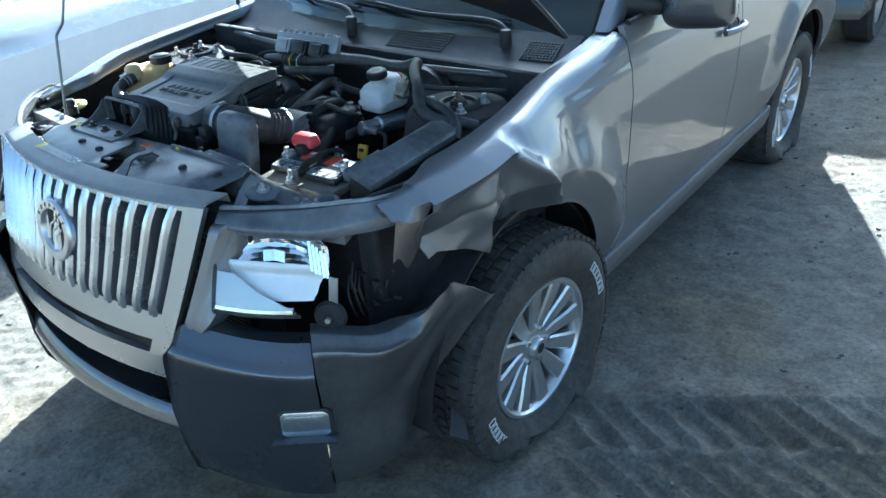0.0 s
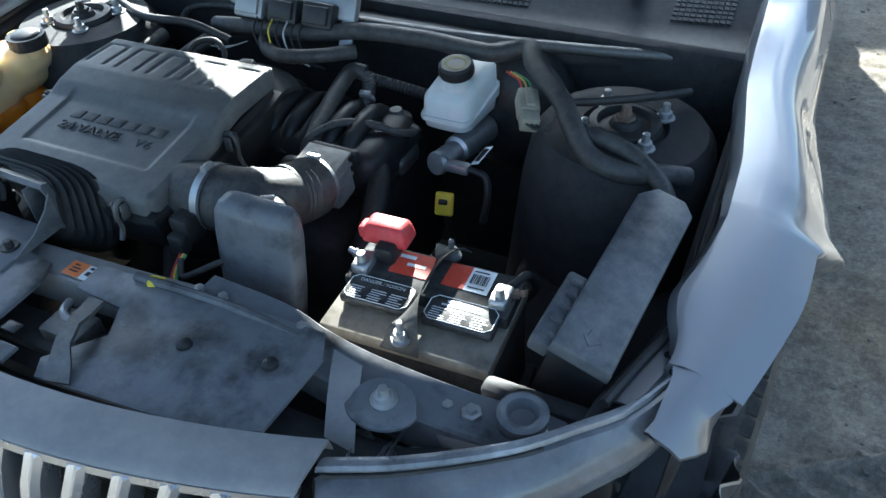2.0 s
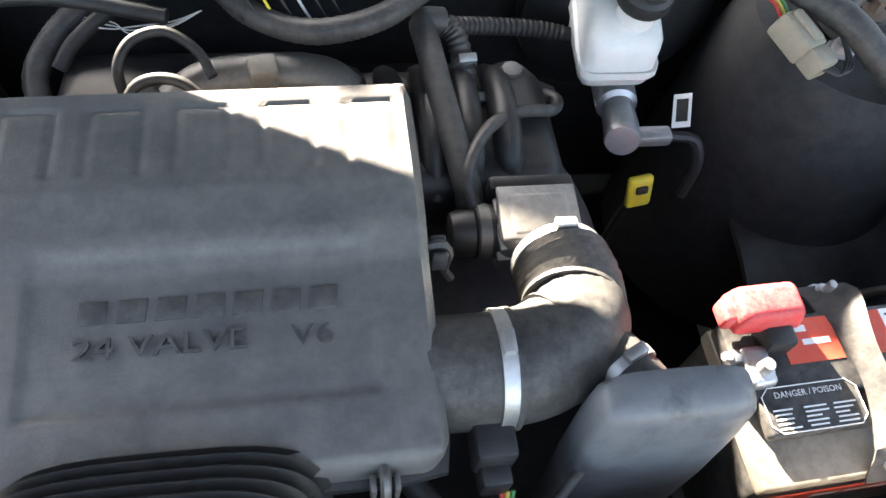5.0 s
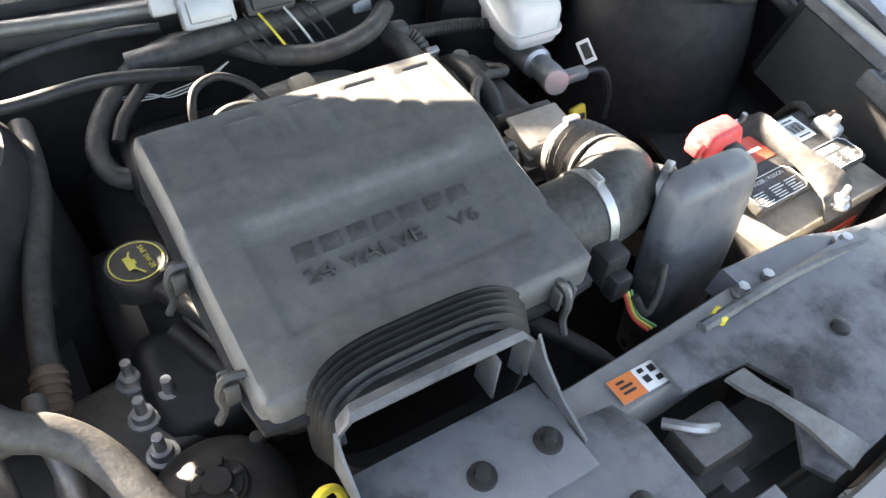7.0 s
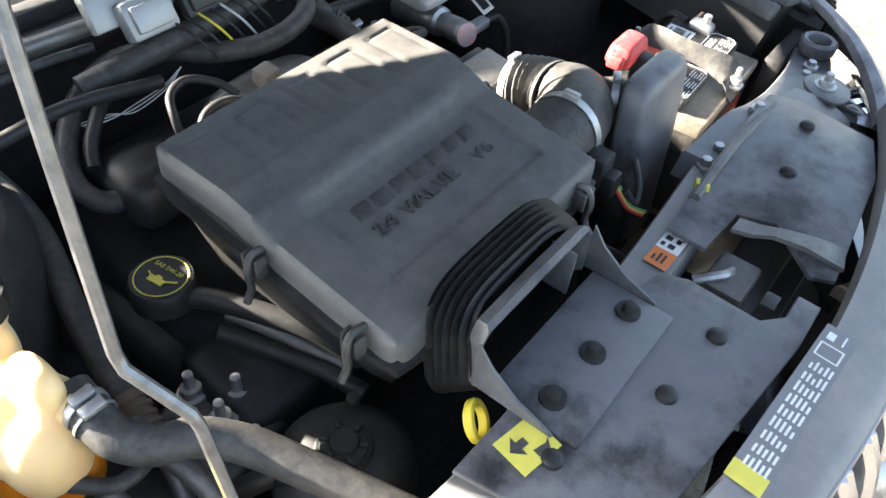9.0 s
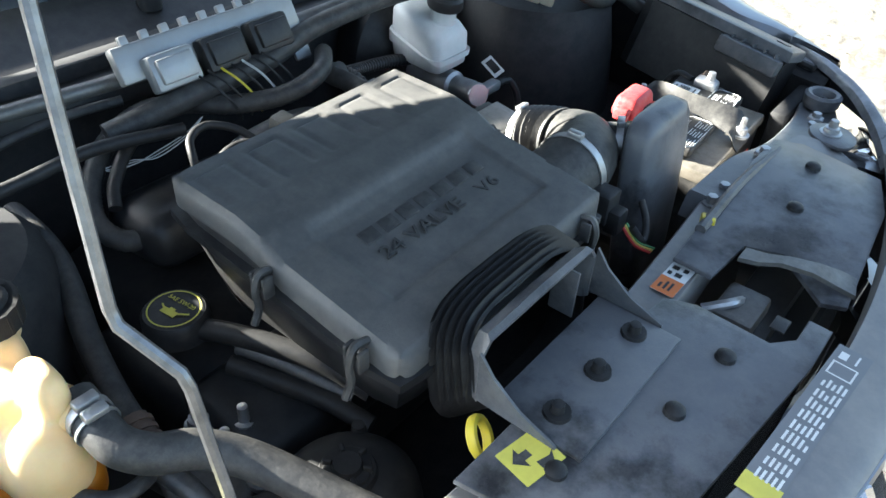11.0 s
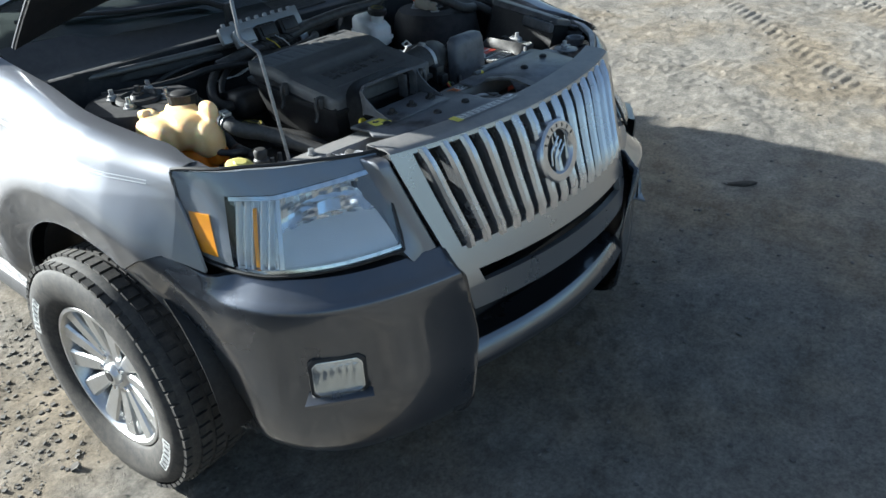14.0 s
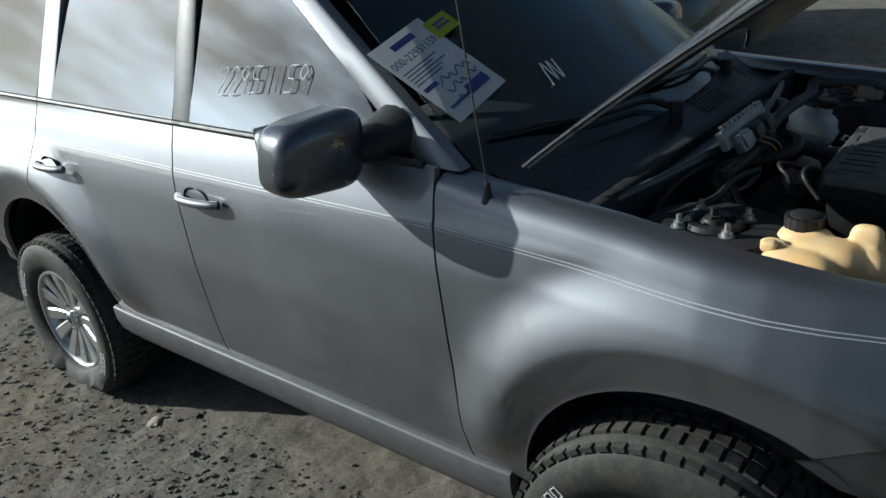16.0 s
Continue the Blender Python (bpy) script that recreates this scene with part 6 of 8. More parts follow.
def cover(outline, z, tilt_x, name, label, holes=()):
    m = Matrix.Translation((0, 0, z)) @ Matrix.Translation((0, -0.57, 0)) @ pose(0, 0, 0, tilt_x, 0, 0) @ Matrix.Translation((0, 0.57, 0))
    return part(name, prism(outline, 0.006, m, 0.002), M_COVER, car, label, 25)


right_cover = cover([(-0.395, -0.497), (-0.385, -0.549), (-0.400, -0.577), (-0.360, -0.639), (-0.300, -0.659), (-0.050, -0.685), (0.020, -0.685), (0.020, -0.659), (-0.020, -0.659), (-0.045, -0.639), (-0.045, -0.557), (-0.060, -0.525), (-0.310, -0.499)], 1.000, 2, "radiator_cover", "dusty black plastic radiator cover")
left_cover = cover([(0.012, -0.501), (0.012, -0.549), (0.095, -0.555), (0.115, -0.597), (0.060, -0.659), (0.075, -0.685), (0.300, -0.667), (0.385, -0.639), (0.395, -0.525), (0.375, -0.487), (0.300, -0.487)], 0.999, 3, "radiator_cover", "dusty black plastic radiator cover")
part("cover_ridge", tube([(0.08, -0.503, 1.011), (0.23, -0.497, 1.008), (0.36, -0.503, 1.002)], 0.007, 8), M_DUSTY, left_cover)
for x, y in ((0.34, -0.557), (0.22, -0.573), (-0.10, -0.613), (-0.20, -0.605), (-0.33, -0.557)):
    part("cover_clip", lathe([(0.0, 0.008), (0.006, 0.008), (0.010, 0.005), (0.011, 0.0)], 14, Matrix.Translation((x, y, 1.005))), M_BLACK, right_cover if x < 0 else left_cover)
part("cover_slot", box((-0.012, -0.638, 1.0045), (0.024, 0.016, 0.003), 0.001), M_BLACK, right_cover)
# latch in the gap between the covers
latch = part("hood_latch", box((0.025, -0.588, 0.955), (0.07, 0.05, 0.05), 0.006), M_GREYMETAL, car, "hood latch with a bent release lever")
part("latch_fork", tube([(-0.01, -0.555, 0.975), (0.01, -0.58, 0.985), (0.035, -0.585, 0.975)], 0.006, 8), M_METAL, latch)
lv = [[(0.053, -0.561, 1.016), (0.078, -0.561, 1.016)], [(0.058, -0.583, 1.018), (0.082, -0.586, 1.018)], [(0.066, -0.605, 1.024), (0.086, -0.609, 1.024)], [(0.076, -0.639, 1.022), (0.100, -0.639, 1.022)], [(0.086, -0.665, 1.012), (0.118, -0.660, 1.012)], [(0.096, -0.686, 1.003), (0.130, -0.678, 1.003)]]
part("release_lever", shell(lv, (0, 0, -1), 0.006), M_GREYMETAL, latch, "bent bare metal lever")
# flanged bracket and strap on the support in front of the battery
fb_ = part("bumper_bracket", prism([(0.040 * math.cos(a) * (1.15 if math.sin(a) < 0 else 1), 0.036 * math.sin(a)) for a in [2 * math.pi * k / 22 for k in range(22)]], 0.005, Matrix.Translation((0.487, -0.544, 0.988)) @ pose(0, 0, 0, 4, 3, 12), 0.002), M_COVER, trim_, "rounded dusty bracket")
part("bracket_bolt", lathe([(0.0, 0.024), (0.006, 0.023), (0.007, 0.012), (0.011, 0.011), (0.012, 0.004), (0.017, 0.003), (0.017, 0.0)], 14, Matrix.Translation((0.487, -0.540, 0.993))), M_METAL, fb_)
part("support_strap", shell([[(0.395 + 0.012 * k, -0.500 - 0.030 * k, 1.000 - 0.004 * k * k), (0.440 + 0.012 * k, -0.508 - 0.030 * k, 0.998 - 0.004 * k * k)] for k in range(5)], (0, 0, -1), 0.003), M_STEEL, trim_, "bent steel strap")
part("support_cup", lathe([(0.010, 0.0), (0.026, 0.0), (0.030, 0.006), (0.031, 0.022), (0.026, 0.026), (0.020, 0.024), (0.016, 0.008), (0.0, 0.006)], 26, Matrix.Translation((0.640, -0.485, 0.962))), M_COVER, trim_, "round cup on the support")
for x, y in ((0.34, -0.488), (0.58, -0.497)):
    part("trim_bolt", lathe([(0.0, 0.012), (0.007, 0.011), (0.008, 0.004), (0.013, 0.003), (0.014, -0.002)], 6, Matrix.Translation((x, y, 0.999 if x < 0.5 else 0.966))), M_METAL, trim_)
# side brackets beside the headlamps
for s, z in ((1, 0.945), (-1, 0.985)):
    br = part("lamp_bracket", prism([(s * 0.44, -0.545), (s * 0.425, -0.60), (s * 0.46, -0.635), (s * 0.51, -0.625), (s * 0.56, -0.575), (s * 0.545, -0.545)], 0.004, Matrix.Translation((0, 0, z - 0.03)), 0.0015), M_DUSTY, car, "small dark lamp bracket")
    part("bracket_clip", box((s * 0.50, -0.590, z - 0.008), (0.045, 0.028, 0.022), 0.005, pose(0, 0, 0, 0, 8, s * 35)), M_BLACK, br)
    part("bracket_clip", box((s * 0.465, -0.575, z - 0.010), (0.022, 0.04, 0.026), 0.005, pose(0, 0, 0, 10, 0, s * -20)), M_GREYMETAL, br)
    part("bracket_lever", tube([(s * 0.53, -0.565, z - 0.02), (s * 0.545, -0.585, z + 0.004), (s * 0.52, -0.612, z + 0.006), (s * 0.485, -0.615, z - 0.012)], 0.004, 8, 6), M_METAL, br)
    part("bracket_bolt", lathe([(0.0, 0.014), (0.008, 0.013), (0.009, 0.006), (0.014, 0.005), (0.015, -0.004)], 12, Matrix.Translation((s * 0.440, -0.618, z - 0.022))), M_METAL, br)
    part("bracket_bolt", lathe([(0.0, 0.012), (0.008, 0.011), (0.009, 0.004), (0.013, 0.003), (0.013, -0.004)], 12, Matrix.Translation((s * 0.53, -0.555, z - 0.022))), M_METAL, br)
# top plate of the grille
P = [[(x, nose_y(x, 0.985) + d, 0.978 + h) for x in spread(-0.468, 0.468, 25)] for d, h in ((0.0, 0.0), (0.004, 0.004), (0.016, 0.008), (0.070, 0.010), (0.074, -0.01))]
P = [[sag(q) for q in row] for row in P]
gtop = part("grille_top", shell(P, (0, 0, -1), 0.004), M_STEEL, grille, "dusty grey upper edge of the grille")

# ---- prop rod ----
M_ROD = mat("rod_steel", (0.22, 0.22, 0.225), 0.32, 0.7, (0.09, 0.09, 0.09), 60, 0.8, bump=0.15)
part("prop_rod", tube([(-0.563, -0.468, 0.960), (-0.563, -0.421, 1.208), (-0.564, -0.417, 1.218), (-0.577, -0.383, 1.243), (-0.577, -0.378, 1.254), (-0.520, -0.270, 1.640)], 0.0042, 8, straight=True), M_ROD, car, "thin bent steel prop rod")

# ---- battery ----
BM = Matrix.Translation((0.440, -0.343, 0.946)) @ pose(0, 0, 0, 1.5, -1, 2) @ Matrix.Diagonal((0.845, 0.88, 1, 1)) @ Matrix.Translation((0, 0, -0.93))
M_BATT = mat("battery_case", (0.018, 0.018, 0.019), 0.36, 0, (0.035, 0.034, 0.032), 14, 0.6, bump=0.08, dust=DUST, dust_amount=0.22)
# The lid's tan is dust with the sunlight on it put into the colour.
M_BATTLID = mat("sunlit_dusty_battery_lid", (0.08, 0.072, 0.06), 0.42, 0, (0.26, 0.225, 0.175), 10, 0.9, bump=0.1, dust=DUST, dust_amount=0.5)
M_RED = mat("red_plastic", (0.52, 0.025, 0.03), 0.4, 0, (0.42, 0.05, 0.05), 30, 0.6, bump=0.1, dust=DUST, dust_amount=0.3)
M_REDLABEL = mat("red_label", (0.55, 0.06, 0.03), 0.45, 0, (0.5, 0.08, 0.05), 30, 0.4, dust=DUST, dust_amount=0.15)


def bbox_(c, size, bevel=0.003, seg=2):
    bm = box(c, size, bevel, None, seg)
    bmesh.ops.transform(bm, matrix=BM, verts=bm.verts)
    return bm


batt = part("battery", bbox_((0, 0, 0.83), (0.295, 0.178, 0.17), 0.006), M_BATT, car, "black car battery with red label and strap")
part("battery_lid", bbox_((0, 0, 0.922), (0.300, 0.184, 0.022), 0.004), M_BATTLID, batt)
part("lid_step", bbox_((0, 0.042, 0.942), (0.296, 0.095, 0.026), 0.006), M_BATT, batt)
part("front_stripe", bbox_((0.0, -0.0905, 0.862), (0.23, 0.002, 0.030), 0.0), M_REDLABEL, batt, "red and grey printed stripe")
part("maker_mark", bars([(-0.05, 0.856, 0.035, 0.012), (-0.005, 0.858, 0.10, 0.008)], BM @ Matrix.Translation((0, -0.0922, 0)) @ Matrix(((1, 0, 0, 0), (0, 0, 1, 0), (0, 1, 0, 0), (0, 0, 0, 1)))), M_WHITE, batt)
for x in (-0.072, 0.075):
    vc = part("vent_cap", bbox_((x, -0.018, 0.947), (0.125, 0.056, 0.016), 0.006, 3), M_BATT, batt)
    tm = BM @ Matrix.Translation((x, -0.018, 0.9556))
    if x < 0:
        part("cap_print", text_mesh("DANGER / POISON", 0.0098, tm @ Matrix.Translation((-0.001, 0.013, 0)), 0.0, "CENTER"), M_WHITE, vc)
    else:
        part("cap_print", bars([(-0.03, 0.014, 0.06, 0.005), (-0.038, 0.007, 0.07, 0.004)], tm), M_WHITE, vc)
    rows = [(-0.052 + 0.036 * c + random.uniform(0, 0.003), -0.021 + 0.0050 * r, random.uniform(0.016, 0.029), 0.0018) for c in range(3) for r in range(5)]
    tagged(part("small_print", bars(rows, tm), M_WHITE, vc), kind="stuff")
    edge = [(-0.058, -0.016), (-0.048, -0.025), (0.048, -0.025), (0.058, -0.016), (0.058, 0.016), (0.048, 0.025), (-0.048, 0.025), (-0.058, 0.016), (-0.058, -0.016)]
    part("print_border", tube([tm @ Vector((a, b, 0.0)) for a, b in edge], 0.0006, 5, straight=True), M_WHITE, vc)
lm = BM @ Matrix.Translation((0, 0, 0.9556))
part("red_label", bbox_((-0.045, 0.056, 0.9555), (0.070, 0.052, 0.0012), 0.0), M_REDLABEL, batt, "red printed label")
part("red_label", bbox_((0.040, 0.056, 0.9555), (0.045, 0.052, 0.0012), 0.0), M_REDLABEL, batt, "red printed label")
wl_ = part("bar_label", bbox_((0.078, 0.056, 0.9555), (0.042, 0.052, 0.0014), 0.0), M_WHITE, batt, "white printed label")
part("label_print", bars([(-0.075, 0.066, 0.03, 0.008), (-0.055, 0.050, 0.035, 0.007)], lm @ Matrix.Translation((0, 0, 0.001))), M_WHITE, batt)
tagged(part("label_bars", bars([(0.062 + 0.0035 * k, 0.046, 0.0018 if k % 3 else 0.0028, 0.022) for k in range(9)] + [(0.062, 0.036, 0.03, 0.003), (0.062, 0.073, 0.026, 0.003)], lm @ Matrix.Translation((0, 0, 0.0012))), M_BLACK, wl_), kind="stuff")
for x, nm in ((-0.125, "positive_clamp"), (0.125, "negative_clamp")):
    tc = part(nm, bbox_((x, 0.030, 0.958), (0.032, 0.046, 0.022), 0.007, 3), M_METAL, batt, "tarnished terminal clamp")
    part("terminal_post", lathe([(0.0, 0.016), (0.007, 0.015), (0.0085, 0.002), (0.014, 0.001), (0.014, -0.006)], 14, BM @ Matrix.Translation((x, 0.024, 0.968))), M_METAL, tc)
    part("clamp_bolt", lathe([(0.0, 0.016), (0.005, 0.016), (0.0055, 0.006), (0.008, 0.005), (0.008, -0.006)], 6, BM @ Matrix.Translation((x + 0.022 * (1 if x > 0 else -1), 0.045, 0.960)) @ pose(0, 0, 0, 0, 70 * (1 if x > 0 else -1), 0)), M_RUST if x > 0 else M_METAL, tc)
rc = box((-0.105, 0.088, 0.985), (0.092, 0.052, 0.034), 0.010, None, 3, 0.8)
add(rc, box((-0.148, 0.088, 0.978), (0.022, 0.03, 0.022), 0.006, None, 3))
bmesh.ops.transform(rc, matrix=BM, verts=rc.verts)
part("terminal_cover", rc, M_RED, batt, "red positive terminal cover")
part("cover_foot", bbox_((-0.095, 0.062, 0.962), (0.036, 0.040, 0.04), 0.006), M_BLACK, batt)
strap = []
for k in range(25):
    t = k / 24
    y = -0.100 + 0.222 * t
    w = 0.034 - 0.020 * math.sin(math.pi * t)
    tw = 1.15 * math.sin(math.pi * t)
    z = 0.962 + 0.010 * math.sin(math.pi * t) - 0.030 * ease(0.12, 0.0, t) - 0.01 * ease(0.9, 1, t)
    strap.append([(0.002 + w * q * math.cos(tw), y, z + w * q * math.sin(tw)) for q in (-1, -0.5, 0, 0.5, 1)])
st = shell(strap, (0, 0, -1), 0.003)
bmesh.ops.transform(st, matrix=BM, verts=st.verts)
hold = part("hold_down_strap", st, M_HOSE, batt, "twisted dusty hold-down strap")
for y, z in ((-0.088, 0.945), (0.112, 0.940)):
    part("strap_bolt", lathe([(0.0, 0.034), (0.005, 0.032), (0.0055, 0.016), (0.011, 0.015), (0.012, 0.005), (0.017, 0.004), (0.017, 0.0)], 12, BM @ Matrix.Translation((0.002, y, z))), M_METAL, hold)
part("battery_tray", bbox_((0.0, 0.0, 0.745), (0.33, 0.21, 0.02), 0.006), M_BLACK, car)
part("battery_cable", tube([BM @ Vector(p) for p in ((0.13, 0.06, 0.955), (0.145, 0.10, 0.95), (0.15, 0.13, 0.90), (0.10, 0.16, 0.82))], 0.007, 10), M_RUBBER, batt)

# ---- fuse box ----
FM = Matrix.Translation((0.700, -0.268, 1.043)) @ pose(0, 0, 0, 7, 15, -4) @ Matrix.Translation((0, 0, -1.040))
outline = [(-0.040, -0.150), (0.040, -0.150), (0.040, 0.140), (0.022, 0.160), (-0.020, 0.160), (-0.040, 0.135)]
fb = prism(outline, 0.020, Matrix.Translation((0, 0, 1.020)), 0.006)
bmesh.ops.transform(fb, matrix=FM, verts=fb.verts)
fuse_box = part("fuse_box", fb, M_DUSTY, car, "dusty black fuse box with moulded arrow", 30)
fb = prism([(x * 0.95, y * 0.97) for x, y in outline], 0.13, Matrix.Translation((0, 0, 0.888)))
bmesh.ops.transform(fb, matrix=FM, verts=fb.verts)
part("fuse_body", fb, M_BLACK, fuse_box)
fb = box((-0.052, -0.085, 1.005), (0.028, 0.12, 0.03), 0.005)
bmesh.ops.transform(fb, matrix=FM, verts=fb.verts)
ledge = part("fuse_ledge", fb, M_DUSTY, fuse_box)
for k in range(5):
    fb = box((-0.046, -0.130 + 0.022 * k, 1.020), (0.020, 0.004, 0.012), 0.001)
    bmesh.ops.transform(fb, matrix=FM, verts=fb.verts)
    part("ledge_rib", fb, M_DUSTY, ledge)
fb = prism([(0.0, -0.012), (0.012, 0.0), (0.005, 0.0), (0.005, 0.014), (-0.005, 0.014), (-0.005, 0.0), (-0.012, 0.0)], 0.002, Matrix.Translation((0, -0.118, 1.040)))
bmesh.ops.transform(fb, matrix=FM, verts=fb.verts)
part("moulded_arrow", fb, M_DUSTY, fuse_box)

# ---- brake fluid, booster, valves and hoses ----
M_MILKY = mat("milky_plastic", (0.55, 0.56, 0.55), 0.4, 0, (0.45, 0.45, 0.43), 18, 0.6, dust=(0.4, 0.39, 0.36), dust_amount=0.3)
P = []
for z, g in ((0.965, -0.010), (0.972, -0.002), (0.995, 0.0), (0.997, 0.004), (1.003, 0.004), (1.005, 0.0), (1.040, -0.001), (1.050, -0.008), (1.052, -0.020)):
    row = []
    for k in range(40):
        a = 2 * math.pi * k / 40
        c, q = math.cos(a), math.sin(a)
        m = max(abs(c), abs(q))
        x, y = rounded((0.046 + g) * c / m, (0.062 + g) * q / m, 0, 0, 0.046 + g, 0.062 + g, 0.016)
        row.append((0.293 + x + 0.1 * y, 0.110 + y, z + 0.25 * y * (z > 1.0)))
    P.append(row)
res = part("brake_reservoir", grid(P, loop_v=True, caps=True), M_MILKY, car, "milky brake fluid reservoir with black cap", 50)
m = Matrix.Translation((0.299, 0.088, 1.040)) @ pose(0, 0, 0, 8, 0, 0)
part("reservoir_neck", lathe([(0.024, -0.01), (0.022, 0.016), (0.022, 0.030)], 24, m), M_MILKY, res)
M_DIMPRINT = mat("dim_print", (0.16, 0.15, 0.05), 0.6, 0, (0.08, 0.08, 0.04), 60, 0.7)
bcap = part("reservoir_cap", lathe([(0.0, 0.052), (0.026, 0.052), (0.031, 0.048), (0.032, 0.034), (0.030, 0.030), (0.024, 0.028)], 32, m), M_BLACK, res, "black cap with yellow print")
part("cap_print", lathe([(0.014, 0.0525), (0.020, 0.0525)], 32, m), M_DIMPRINT, bcap)
mc = part("master_cylinder", lathe([(0.0, 0.0), (0.020, 0.002), (0.022, 0.012), (0.020, 0.05), (0.026, 0.055), (0.028, 0.16)], 24, Matrix.Translation((0.298, 0.004, 0.933)) @ pose(0, 0, 0, -95, 0, -8)), M_METAL, car, "bright aluminium master cylinder")
part("cylinder_plug", lathe([(0.0, 0.012), (0.020, 0.011), (0.022, 0.007), (0.022, 0.0)], 24, Matrix.Translation((0.297, 0.003, 0.933)) @ pose(0, 0, 0, 75, 0, -20)), M_METAL, mc)
part("brake_valve", box((0.335, 0, 0.935), (0.045, 0.022, 0.018), 0.005), M_METAL, mc)
part("brake_line", tube([(0.355, 0, 0.935), (0.39, -0.005, 0.93), (0.4, -0.02, 0.9), (0.395, -0.03, 0.85)], 0.007, 8), M_RUBBER, mc)
part("paper_tag", box((0.372, 0.022, 0.955), (0.022, 0.045, 0.0012), 0, pose(0, 0, 0, 20, -30, -25)), M_WHITE, mc, "small white tag")
part("tag_print", box((0.3717, 0.0216, 0.9562), (0.014, 0.03, 0.0012), 0, pose(0, 0, 0, 20, -30, -25)), M_BLACK, mc)
part("brake_booster", lathe([(0.0, -0.05), (0.06, -0.05), (0.10, -0.03), (0.135, 0.0), (0.138, 0.02), (0.125, 0.06), (0.08, 0.10)], 40, Matrix.Translation((0.345, 0.215, 0.935)) @ pose(0, 0, 0, -90, 0, 0)), M_BLACK, car, "black brake booster drum")
dip = part("dipstick_handle", box((0.325, -0.040, 0.878), (0.034, 0.012, 0.044), 0.005, pose(0, 0, 0, -20, 0, 10), 3), M_YELLOW, car, "yellow dipstick handle")
part("dipstick_window", box((0.325, -0.0455, 0.886), (0.016, 0.006, 0.010), 0.002, pose(0, 0, 0, -20, 0, 10)), M_BLACK, dip)
part("dipstick_tube", tube([(0.325, -0.035, 0.862), (0.328, -0.02, 0.78), (0.33, -0.01, 0.65)], 0.006, 8), M_BLACK, dip)
egr = part("egr_valve", lathe([(0.0, 0.075), (0.012, 0.074), (0.015, 0.060), (0.030, 0.056), (0.032, 0.020), (0.038, 0.016), (0.038, -0.03)], 20, Matrix.Translation((0.168, 0.085, 0.895))), M_GREYMETAL, car, "dull metal emission valve")
part("valve_plug", box((0.205, 0.070, 0.935), (0.034, 0.030, 0.026), 0.005, pose(0, 0, 0, 0, 10, -20)), M_BLACK, egr)
part("valve_base", box((0.175, 0.045, 0.890), (0.085, 0.075, 0.035), 0.010, segments=3), M_GREYMETAL, egr)
